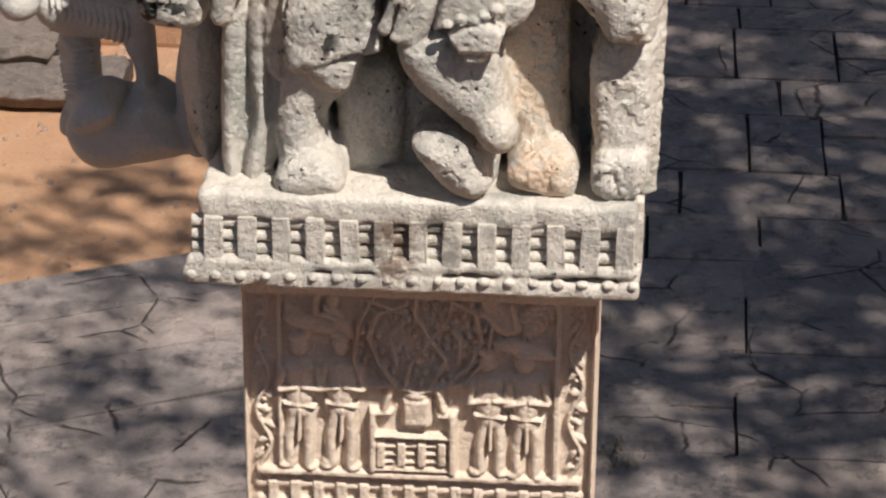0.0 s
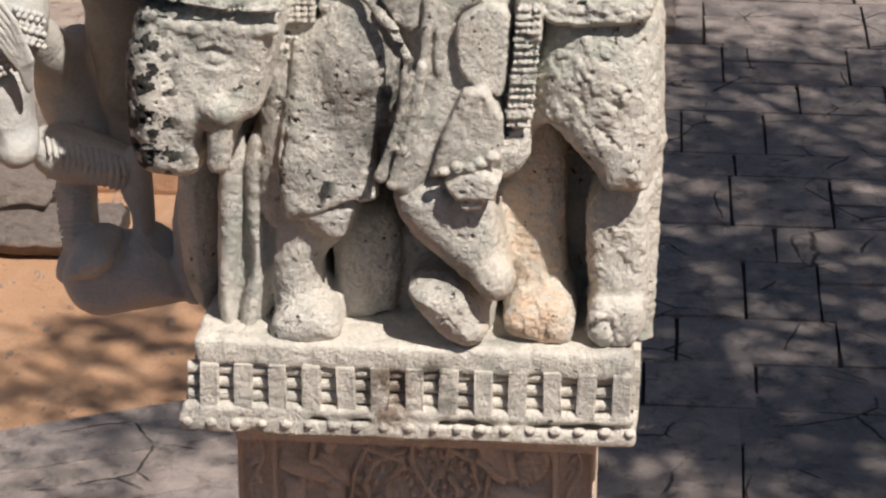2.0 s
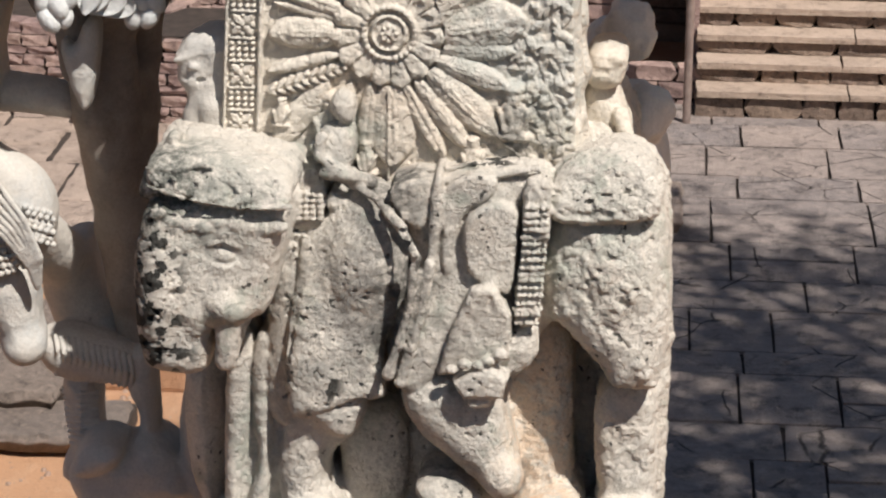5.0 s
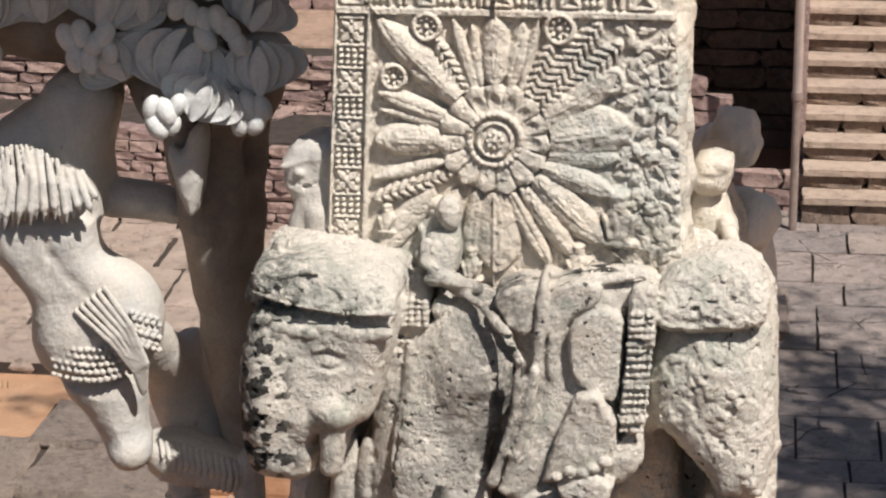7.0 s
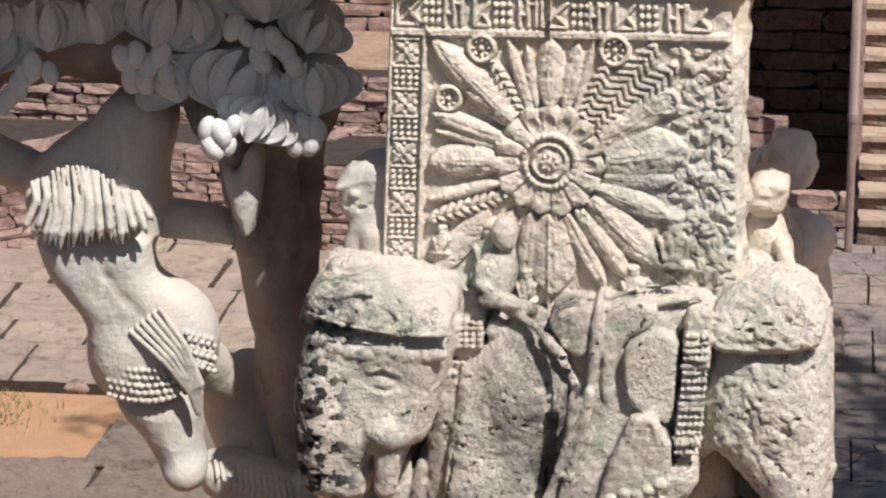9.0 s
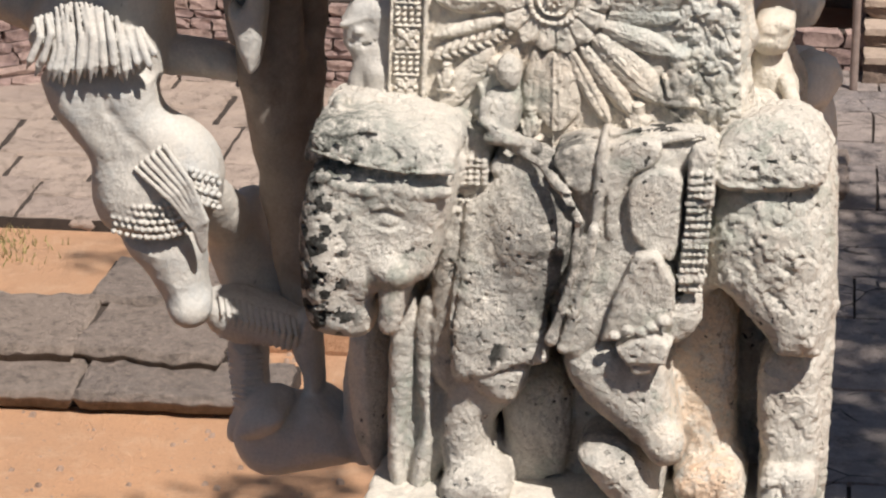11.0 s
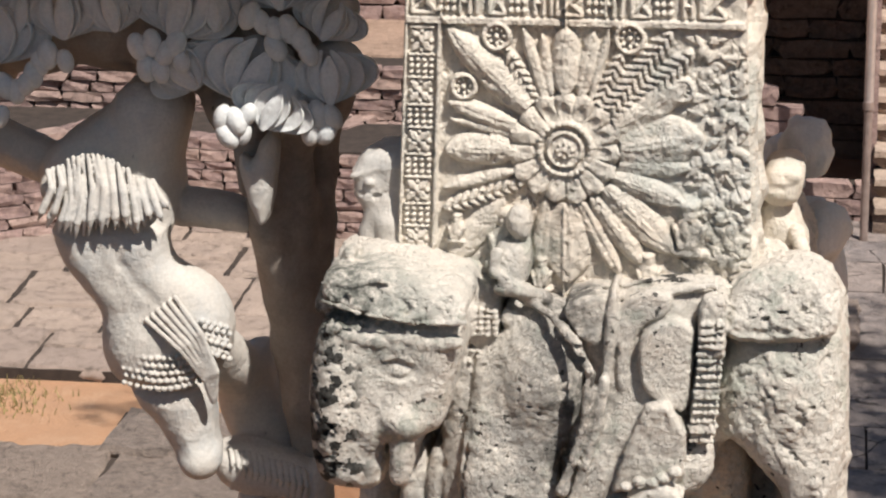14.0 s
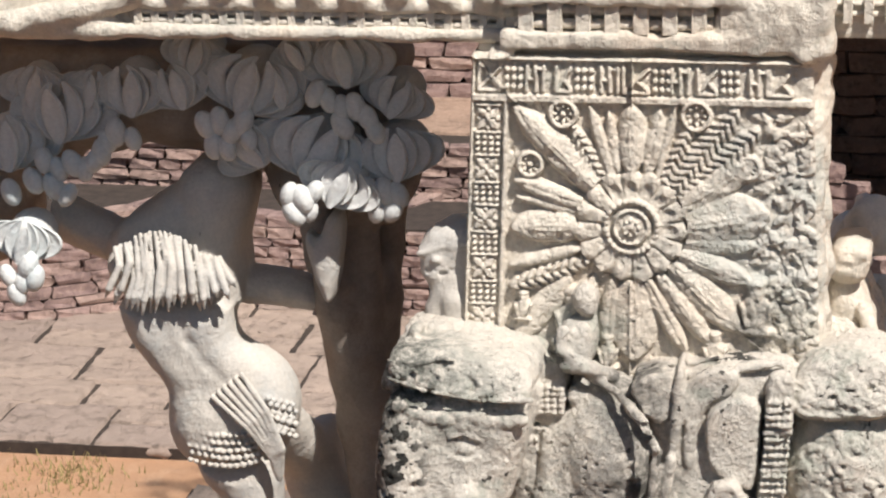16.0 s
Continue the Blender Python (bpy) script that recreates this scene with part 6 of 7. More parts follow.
clay.path([(-0.711, 0.330, 4.501), (-0.675, 0.308, 4.507), (-0.647, 0.330, 4.503)], 0.0042, k=0.001)
clay.path([(-0.710, 0.330, 4.489), (-0.676, 0.308, 4.495), (-0.647, 0.330, 4.491)], 0.0042, k=0.001)
clay.path([(-0.709, 0.330, 4.478), (-0.676, 0.308, 4.484), (-0.648, 0.330, 4.480)], 0.0042, k=0.001)
clay.path([(-0.708, 0.330, 4.466), (-0.676, 0.308, 4.472), (-0.648, 0.330, 4.468)], 0.0042, k=0.001)
clay.path([(-0.707, 0.330, 4.455), (-0.677, 0.308, 4.461), (-0.648, 0.330, 4.457)], 0.0042, k=0.001)
clay.path([(-0.706, 0.330, 4.443), (-0.677, 0.308, 4.449), (-0.648, 0.330, 4.445)], 0.0042, k=0.001)
clay.path([(-0.705, 0.330, 4.431), (-0.677, 0.308, 4.437), (-0.649, 0.330, 4.433)], 0.0042, k=0.001)
clay.path([(-0.704, 0.330, 4.420), (-0.677, 0.308, 4.426), (-0.649, 0.330, 4.421)], 0.0042, k=0.001)
clay.path([(-0.703, 0.330, 4.408), (-0.678, 0.308, 4.414), (-0.649, 0.330, 4.410)], 0.0042, k=0.001)
clay.path([(-0.702, 0.330, 4.397), (-0.678, 0.308, 4.402), (-0.650, 0.330, 4.398)], 0.0042, k=0.001)
clay.form([(-0.699, 4.369), (-0.667, 4.418), (-0.624, 4.425), (-0.581, 4.410), (-0.554, 4.437), (-0.515, 4.429), (-0.464, 4.381), (-0.444, 4.323), (-0.542, 4.301), (-0.629, 4.278), (-0.679, 4.306)], 0.220, 0.420, 0.05, k=0.015)
clay.form([(-0.686, 4.382), (-0.661, 4.436), (-0.616, 4.447), (-0.578, 4.430), (-0.596, 4.397), (-0.650, 4.374)], 0.190, 0.360, 0.03, k=0.01)
clay.form([(-0.483, 4.559), (-0.409, 4.562), (-0.410, 4.309), (-0.478, 4.317)], 0.240, 0.420, 0.03, k=0.015)
clay.rod((-0.755, 0.280, 4.848), (-0.719, 0.430, 4.730), 0.05, 0.055, k=0.02)
clay.form([(-1.043, 5.165), (-1.005, 5.207), (-0.922, 5.218), (-0.840, 5.193), (-0.808, 5.142), (-0.809, 5.120), (-0.833, 5.107), (-0.885, 5.101), (-0.968, 5.102), (-1.024, 5.124)], 0.178, 0.290, 0.04, k=0.006, lean=(0, 0.5))
clay.rod((-1.010, 0.174, 5.194), (-0.997, 0.152, 5.168), 0.004, 0.0068, k=0.001)
clay.rod((-0.997, 0.152, 5.168), (-1.016, 0.144, 5.127), 0.0068, 0.0065, k=0.001)
clay.rod((-1.016, 0.144, 5.127), (-1.026, 0.148, 5.107), 0.0065, 0.0015, k=0.001)
clay.rod((-1.002, 0.181, 5.197), (-0.991, 0.159, 5.144), 0.004, 0.0068, k=0.001)
clay.rod((-0.991, 0.159, 5.144), (-1.003, 0.151, 5.115), 0.0068, 0.0065, k=0.001)
clay.rod((-1.003, 0.151, 5.115), (-1.012, 0.155, 5.091), 0.0065, 0.0015, k=0.001)
clay.rod((-0.991, 0.175, 5.203), (-0.978, 0.153, 5.175), 0.004, 0.0068, k=0.001)
clay.rod((-0.978, 0.153, 5.175), (-0.993, 0.145, 5.127), 0.0068, 0.0065, k=0.001)
clay.rod((-0.993, 0.145, 5.127), (-1.002, 0.149, 5.105), 0.0065, 0.0015, k=0.001)
clay.rod((-0.984, 0.181, 5.203), (-0.972, 0.159, 5.142), 0.004, 0.0068, k=0.001)
clay.rod((-0.972, 0.159, 5.142), (-0.982, 0.151, 5.111), 0.0068, 0.0065, k=0.001)
clay.rod((-0.982, 0.151, 5.111), (-0.990, 0.155, 5.084), 0.0065, 0.0015, k=0.001)
clay.rod((-0.973, 0.178, 5.214), (-0.962, 0.156, 5.144), 0.004, 0.0068, k=0.001)
clay.rod((-0.962, 0.156, 5.144), (-0.971, 0.148, 5.113), 0.0068, 0.0065, k=0.001)
clay.rod((-0.971, 0.148, 5.113), (-0.979, 0.152, 5.084), 0.0065, 0.0015, k=0.001)
clay.rod((-0.964, 0.181, 5.219), (-0.952, 0.159, 5.161), 0.004, 0.0068, k=0.001)
clay.rod((-0.952, 0.159, 5.161), (-0.962, 0.151, 5.113), 0.0068, 0.0065, k=0.001)
clay.rod((-0.962, 0.151, 5.113), (-0.968, 0.155, 5.082), 0.0065, 0.0015, k=0.001)
clay.rod((-0.954, 0.176, 5.220), (-0.945, 0.154, 5.142), 0.004, 0.0068, k=0.001)
clay.rod((-0.945, 0.154, 5.142), (-0.952, 0.146, 5.107), 0.0068, 0.0065, k=0.001)
clay.rod((-0.952, 0.146, 5.107), (-0.959, 0.150, 5.075), 0.0065, 0.0015, k=0.001)
clay.rod((-0.947, 0.183, 5.223), (-0.934, 0.161, 5.145), 0.004, 0.0068, k=0.001)
clay.rod((-0.934, 0.161, 5.145), (-0.939, 0.153, 5.112), 0.0068, 0.0065, k=0.001)
clay.rod((-0.939, 0.153, 5.112), (-0.944, 0.157, 5.081), 0.0065, 0.0015, k=0.001)
clay.rod((-0.935, 0.175, 5.225), (-0.923, 0.153, 5.167), 0.004, 0.0068, k=0.001)
clay.rod((-0.923, 0.153, 5.167), (-0.928, 0.145, 5.114), 0.0068, 0.0065, k=0.001)
clay.rod((-0.928, 0.145, 5.114), (-0.933, 0.149, 5.082), 0.0065, 0.0015, k=0.001)
clay.rod((-0.928, 0.183, 5.225), (-0.914, 0.161, 5.188), 0.004, 0.0068, k=0.001)
clay.rod((-0.914, 0.161, 5.188), (-0.917, 0.153, 5.123), 0.0068, 0.0065, k=0.001)
clay.rod((-0.917, 0.153, 5.123), (-0.921, 0.157, 5.093), 0.0065, 0.0015, k=0.001)
clay.rod((-0.918, 0.178, 5.226), (-0.904, 0.156, 5.173), 0.004, 0.0068, k=0.001)
clay.rod((-0.904, 0.156, 5.173), (-0.907, 0.148, 5.116), 0.0068, 0.0065, k=0.001)
clay.rod((-0.907, 0.148, 5.116), (-0.910, 0.152, 5.085), 0.0065, 0.0015, k=0.001)
clay.rod((-0.909, 0.181, 5.223), (-0.896, 0.159, 5.162), 0.004, 0.0068, k=0.001)
clay.rod((-0.896, 0.159, 5.162), (-0.897, 0.151, 5.121), 0.0068, 0.0065, k=0.001)
clay.rod((-0.897, 0.151, 5.121), (-0.900, 0.155, 5.092), 0.0065, 0.0015, k=0.001)
clay.rod((-0.900, 0.178, 5.219), (-0.885, 0.156, 5.163), 0.004, 0.0068, k=0.001)
clay.rod((-0.885, 0.156, 5.163), (-0.884, 0.148, 5.120), 0.0068, 0.0065, k=0.001)
clay.rod((-0.884, 0.148, 5.120), (-0.885, 0.152, 5.092), 0.0065, 0.0015, k=0.001)
clay.rod((-0.892, 0.182, 5.216), (-0.878, 0.160, 5.154), 0.004, 0.0068, k=0.001)
clay.rod((-0.878, 0.160, 5.154), (-0.878, 0.152, 5.122), 0.0068, 0.0065, k=0.001)
clay.rod((-0.878, 0.152, 5.122), (-0.879, 0.156, 5.095), 0.0065, 0.0015, k=0.001)
clay.rod((-0.881, 0.174, 5.212), (-0.867, 0.152, 5.167), 0.004, 0.0068, k=0.001)
clay.rod((-0.867, 0.152, 5.167), (-0.863, 0.144, 5.126), 0.0068, 0.0065, k=0.001)
clay.rod((-0.863, 0.144, 5.126), (-0.863, 0.148, 5.101), 0.0065, 0.0015, k=0.001)
clay.rod((-0.874, 0.184, 5.200), (-0.857, 0.162, 5.142), 0.004, 0.0068, k=0.001)
clay.rod((-0.857, 0.162, 5.142), (-0.853, 0.154, 5.109), 0.0068, 0.0065, k=0.001)
clay.rod((-0.853, 0.154, 5.109), (-0.851, 0.158, 5.083), 0.0065, 0.0015, k=0.001)
clay.rod((-0.863, 0.176, 5.202), (-0.847, 0.154, 5.144), 0.004, 0.0068, k=0.001)
clay.rod((-0.847, 0.154, 5.144), (-0.843, 0.146, 5.115), 0.0068, 0.0065, k=0.001)
clay.rod((-0.843, 0.146, 5.115), (-0.842, 0.150, 5.089), 0.0065, 0.0015, k=0.001)
clay.rod((-0.856, 0.181, 5.186), (-0.841, 0.159, 5.155), 0.004, 0.0068, k=0.001)
clay.rod((-0.841, 0.159, 5.155), (-0.832, 0.151, 5.117), 0.0068, 0.0065, k=0.001)
clay.rod((-0.832, 0.151, 5.117), (-0.829, 0.155, 5.096), 0.0065, 0.0015, k=0.001)
clay.rod((-0.846, 0.175, 5.185), (-0.827, 0.153, 5.145), 0.004, 0.0068, k=0.001)
clay.rod((-0.827, 0.153, 5.145), (-0.821, 0.145, 5.130), 0.0068, 0.0065, k=0.001)
clay.rod((-0.821, 0.145, 5.130), (-0.818, 0.149, 5.113), 0.0065, 0.0015, k=0.001)
clay.rod((-0.838, 0.181, 5.184), (-0.820, 0.159, 5.153), 0.004, 0.0068, k=0.001)
clay.rod((-0.820, 0.159, 5.153), (-0.812, 0.151, 5.137), 0.0068, 0.0065, k=0.001)
clay.rod((-0.812, 0.151, 5.137), (-0.809, 0.155, 5.122), 0.0065, 0.0015, k=0.001)
clay.rod((-0.827, 0.175, 5.182), (-0.812, 0.153, 5.155), 0.004, 0.0068, k=0.001)
clay.rod((-0.812, 0.153, 5.155), (-0.800, 0.145, 5.127), 0.0068, 0.0065, k=0.001)
clay.rod((-0.800, 0.145, 5.127), (-0.796, 0.149, 5.110), 0.0065, 0.0015, k=0.001)
clay.rod((-0.819, 0.181, 5.181), (-0.802, 0.159, 5.160), 0.004, 0.0068, k=0.001)
clay.rod((-0.802, 0.159, 5.160), (-0.790, 0.151, 5.146), 0.0068, 0.0065, k=0.001)
clay.rod((-0.790, 0.151, 5.146), (-0.785, 0.155, 5.134), 0.0065, 0.0015, k=0.001)
clay.path([(-0.836, 0.166, 4.922), (-0.772, 0.152, 4.871), (-0.731, 0.156, 4.815), (-0.719, 0.172, 4.768)], 0.0056, k=0.0015)
clay.path([(-0.826, 0.166, 4.931), (-0.765, 0.152, 4.878), (-0.726, 0.156, 4.818), (-0.718, 0.172, 4.771)], 0.0056, k=0.0015)
clay.path([(-0.815, 0.166, 4.940), (-0.757, 0.152, 4.885), (-0.722, 0.156, 4.822), (-0.717, 0.172, 4.773)], 0.0056, k=0.0015)
clay.path([(-0.804, 0.166, 4.949), (-0.749, 0.152, 4.892), (-0.717, 0.156, 4.825), (-0.716, 0.172, 4.775)], 0.0056, k=0.0015)
clay.path([(-0.793, 0.166, 4.958), (-0.741, 0.152, 4.898), (-0.712, 0.156, 4.828), (-0.716, 0.172, 4.777)], 0.0056, k=0.0015)
clay.path([(-0.782, 0.166, 4.967), (-0.734, 0.152, 4.905), (-0.708, 0.156, 4.831), (-0.715, 0.172, 4.780)], 0.0056, k=0.0015)
clay.egg((-0.882, 0.171, 4.856), (0.006, 0.008, 0.006), 0, k=0.001)
clay.egg((-0.869, 0.169, 4.854), (0.006, 0.008, 0.006), 0, k=0.001)
clay.egg((-0.857, 0.167, 4.852), (0.006, 0.008, 0.006), 0, k=0.001)
clay.egg((-0.844, 0.166, 4.850), (0.006, 0.008, 0.006), 0, k=0.001)
clay.egg((-0.831, 0.165, 4.849), (0.006, 0.008, 0.006), 0, k=0.001)
clay.egg((-0.819, 0.165, 4.849), (0.006, 0.008, 0.006), 0, k=0.001)
clay.egg((-0.807, 0.165, 4.849), (0.006, 0.008, 0.006), 0, k=0.001)
clay.egg((-0.794, 0.166, 4.850), (0.006, 0.008, 0.006), 0, k=0.001)
clay.egg((-0.782, 0.167, 4.852), (0.006, 0.008, 0.006), 0, k=0.001)
clay.egg((-0.770, 0.169, 4.855), (0.006, 0.008, 0.006), 0, k=0.001)
clay.egg((-0.758, 0.171, 4.859), (0.006, 0.008, 0.006), 0, k=0.001)
clay.egg((-0.877, 0.171, 4.842), (0.006, 0.008, 0.006), 0, k=0.001)
clay.egg((-0.865, 0.169, 4.840), (0.006, 0.008, 0.006), 0, k=0.001)
clay.egg((-0.852, 0.167, 4.838), (0.006, 0.008, 0.006), 0, k=0.001)
clay.egg((-0.839, 0.166, 4.836), (0.006, 0.008, 0.006), 0, k=0.001)
clay.egg((-0.827, 0.165, 4.835), (0.006, 0.008, 0.006), 0, k=0.001)
clay.egg((-0.814, 0.165, 4.835), (0.006, 0.008, 0.006), 0, k=0.001)
clay.egg((-0.802, 0.165, 4.835), (0.006, 0.008, 0.006), 0, k=0.001)
clay.egg((-0.790, 0.166, 4.836), (0.006, 0.008, 0.006), 0, k=0.001)
clay.egg((-0.777, 0.167, 4.838), (0.006, 0.008, 0.006), 0, k=0.001)
clay.egg((-0.765, 0.169, 4.841), (0.006, 0.008, 0.006), 0, k=0.001)
clay.egg((-0.753, 0.171, 4.845), (0.006, 0.008, 0.006), 0, k=0.001)
clay.egg((-0.883, 0.171, 4.827), (0.006, 0.008, 0.006), 0, k=0.001)
clay.egg((-0.871, 0.169, 4.825), (0.006, 0.008, 0.006), 0, k=0.001)
clay.egg((-0.858, 0.167, 4.823), (0.006, 0.008, 0.006), 0, k=0.001)
clay.egg((-0.845, 0.166, 4.822), (0.006, 0.008, 0.006), 0, k=0.001)
clay.egg((-0.832, 0.165, 4.821), (0.006, 0.008, 0.006), 0, k=0.001)
clay.egg((-0.820, 0.165, 4.820), (0.006, 0.008, 0.006), 0, k=0.001)
clay.egg((-0.808, 0.165, 4.821), (0.006, 0.008, 0.006), 0, k=0.001)
clay.egg((-0.795, 0.166, 4.822), (0.006, 0.008, 0.006), 0, k=0.001)
clay.egg((-0.783, 0.167, 4.824), (0.006, 0.008, 0.006), 0, k=0.001)
clay.egg((-0.771, 0.169, 4.826), (0.006, 0.008, 0.006), 0, k=0.001)
clay.egg((-0.759, 0.171, 4.830), (0.006, 0.008, 0.006), 0, k=0.001)
clay.egg((-0.879, 0.171, 4.813), (0.006, 0.008, 0.006), 0, k=0.001)
clay.egg((-0.866, 0.169, 4.811), (0.006, 0.008, 0.006), 0, k=0.001)
clay.egg((-0.853, 0.167, 4.809), (0.006, 0.008, 0.006), 0, k=0.001)
clay.egg((-0.840, 0.166, 4.808), (0.006, 0.008, 0.006), 0, k=0.001)
clay.egg((-0.828, 0.165, 4.807), (0.006, 0.008, 0.006), 0, k=0.001)
clay.egg((-0.815, 0.165, 4.806), (0.006, 0.008, 0.006), 0, k=0.001)
clay.egg((-0.803, 0.165, 4.807), (0.006, 0.008, 0.006), 0, k=0.001)
clay.egg((-0.791, 0.166, 4.808), (0.006, 0.008, 0.006), 0, k=0.001)
clay.egg((-0.778, 0.167, 4.810), (0.006, 0.008, 0.006), 0, k=0.001)
clay.egg((-0.766, 0.169, 4.812), (0.006, 0.008, 0.006), 0, k=0.001)
clay.egg((-0.754, 0.171, 4.816), (0.006, 0.008, 0.006), 0, k=0.001)
clay.egg((-0.884, 0.171, 4.799), (0.006, 0.008, 0.006), 0, k=0.001)
clay.egg((-0.872, 0.169, 4.797), (0.006, 0.008, 0.006), 0, k=0.001)
clay.egg((-0.859, 0.167, 4.795), (0.006, 0.008, 0.006), 0, k=0.001)
clay.egg((-0.846, 0.166, 4.793), (0.006, 0.008, 0.006), 0, k=0.001)
clay.egg((-0.834, 0.165, 4.792), (0.006, 0.008, 0.006), 0, k=0.001)
clay.egg((-0.821, 0.165, 4.792), (0.006, 0.008, 0.006), 0, k=0.001)
clay.egg((-0.809, 0.165, 4.792), (0.006, 0.008, 0.006), 0, k=0.001)
clay.egg((-0.796, 0.166, 4.793), (0.006, 0.008, 0.006), 0, k=0.001)
clay.egg((-0.784, 0.167, 4.795), (0.006, 0.008, 0.006), 0, k=0.001)
clay.egg((-0.772, 0.169, 4.798), (0.006, 0.008, 0.006), 0, k=0.001)
clay.egg((-0.760, 0.171, 4.802), (0.006, 0.008, 0.006), 0, k=0.001)
clay.egg((-0.734, 0.168, 4.923), (0.006, 0.008, 0.006), 0, k=0.001)
clay.egg((-0.725, 0.175, 4.918), (0.006, 0.008, 0.006), 0, k=0.001)
clay.egg((-0.715, 0.182, 4.913), (0.006, 0.008, 0.006), 0, k=0.001)
clay.egg((-0.705, 0.189, 4.908), (0.006, 0.008, 0.006), 0, k=0.001)
clay.egg((-0.695, 0.196, 4.903), (0.006, 0.008, 0.006), 0, k=0.001)
clay.egg((-0.730, 0.168, 4.912), (0.006, 0.008, 0.006), 0, k=0.001)
clay.egg((-0.720, 0.175, 4.907), (0.006, 0.008, 0.006), 0, k=0.001)
clay.egg((-0.710, 0.182, 4.901), (0.006, 0.008, 0.006), 0, k=0.001)
clay.egg((-0.700, 0.189, 4.896), (0.006, 0.008, 0.006), 0, k=0.001)
clay.egg((-0.690, 0.196, 4.891), (0.006, 0.008, 0.006), 0, k=0.001)
clay.egg((-0.735, 0.168, 4.900), (0.006, 0.008, 0.006), 0, k=0.001)
clay.egg((-0.725, 0.175, 4.895), (0.006, 0.008, 0.006), 0, k=0.001)
clay.egg((-0.716, 0.182, 4.889), (0.006, 0.008, 0.006), 0, k=0.001)
clay.egg((-0.706, 0.189, 4.884), (0.006, 0.008, 0.006), 0, k=0.001)
clay.egg((-0.696, 0.196, 4.879), (0.006, 0.008, 0.006), 0, k=0.001)
clay.egg((-0.730, 0.168, 4.888), (0.006, 0.008, 0.006), 0, k=0.001)
clay.egg((-0.721, 0.175, 4.883), (0.006, 0.008, 0.006), 0, k=0.001)
clay.egg((-0.711, 0.182, 4.878), (0.006, 0.008, 0.006), 0, k=0.001)
clay.egg((-0.701, 0.189, 4.872), (0.006, 0.008, 0.006), 0, k=0.001)
clay.egg((-0.691, 0.196, 4.867), (0.006, 0.008, 0.006), 0, k=0.001)
clay.egg((-0.736, 0.168, 4.876), (0.006, 0.008, 0.006), 0, k=0.001)
clay.egg((-0.726, 0.175, 4.871), (0.006, 0.008, 0.006), 0, k=0.001)
clay.egg((-0.716, 0.182, 4.865), (0.006, 0.008, 0.006), 0, k=0.001)
clay.egg((-0.706, 0.189, 4.860), (0.006, 0.008, 0.006), 0, k=0.001)
clay.egg((-0.696, 0.196, 4.855), (0.006, 0.008, 0.006), 0, k=0.001)
clay.egg((-0.731, 0.168, 4.864), (0.006, 0.008, 0.006), 0, k=0.001)
clay.egg((-0.721, 0.175, 4.859), (0.006, 0.008, 0.006), 0, k=0.001)
clay.egg((-0.711, 0.182, 4.854), (0.006, 0.008, 0.006), 0, k=0.001)
clay.egg((-0.701, 0.189, 4.848), (0.006, 0.008, 0.006), 0, k=0.001)
clay.egg((-0.692, 0.196, 4.843), (0.006, 0.008, 0.006), 0, k=0.001)
clay.rough(0.03, 0.0014, 21)
clay.rough(0.012, 0.0007, 22)


tagged(link("bracket_statue", clay.mesh("bracket_statue"), STONE_FIGURE, None, True), "smooth grey stone bracket statue leaning under a carved tree", "statue")

tree = tagged(new("carved_mango_tree"), "grey carved stone mango tree bracket with leaf fans and fruit", "carved tree")
clay = Clay((-1.36, 0.05, 4.55), (-0.36, 0.58, 5.66), 0.0075)
clay.egg((-1.213, 0.380, 5.403), (0.117, 0.150, 0.144), k=0.03)
clay.egg((-1.060, 0.380, 5.428), (0.116, 0.150, 0.099), k=0.03)
clay.egg((-0.920, 0.380, 5.442), (0.115, 0.150, 0.103), k=0.03)
clay.egg((-0.793, 0.380, 5.424), (0.120, 0.150, 0.119), k=0.03)
clay.egg((-0.645, 0.380, 5.428), (0.119, 0.150, 0.129), k=0.03)
clay.egg((-0.616, 0.380, 5.312), (0.109, 0.150, 0.119), k=0.03)
clay.egg((-0.542, 0.380, 5.314), (0.054, 0.150, 0.097), k=0.03)
clay.egg((-0.680, 0.380, 5.299), (0.083, 0.150, 0.087), k=0.03)
clay.egg((-1.310, 0.380, 5.216), (0.102, 0.150, 0.112), k=0.03)
clay.slab((-0.918, 0.380, 5.501), (0.407, 0.130, 0.043), rounding=0.04, k=0.03)
clay.rod((-0.646, 0.245, 5.259), (-0.630, 0.310, 5.058), 0.030, 0.028, k=0.012)
clay.rod((-0.630, 0.310, 5.058), (-0.582, 0.400, 4.804), 0.030, 0.05, k=0.02)
clay.rod((-0.655, 0.290, 5.230), (-0.640, 0.330, 5.067), 0.025, 0.035, k=0.012)
clay.rod((-0.640, 0.330, 5.067), (-0.597, 0.400, 4.811), 0.035, 0.050, k=0.02)
clay.rod((-0.597, 0.400, 4.811), (-0.567, 0.400, 4.60), 0.051, 0.051, k=0.02)
clay.rod((-0.673, 0.260, 5.229), (-0.661, 0.260, 5.150), 0.016, 0.018, k=0.01)
clay.rod((-0.583, 0.310, 5.224), (-0.592, 0.360, 4.982), 0.033, 0.039, k=0.02)
clay.rod((-0.547, 0.400, 5.212), (-0.584, 0.400, 4.948), 0.031, 0.048, k=0.02)
clay.rod((-0.662, 0.400, 5.060), (-0.620, 0.400, 4.840), 0.030, 0.034, k=0.02)
clay.rod((-0.596, 0.380, 4.976), (-0.579, 0.380, 4.686), 0.044, 0.044, k=0.02)
clay.rough(0.05, 0.005, 31)

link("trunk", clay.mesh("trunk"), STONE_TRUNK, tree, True)


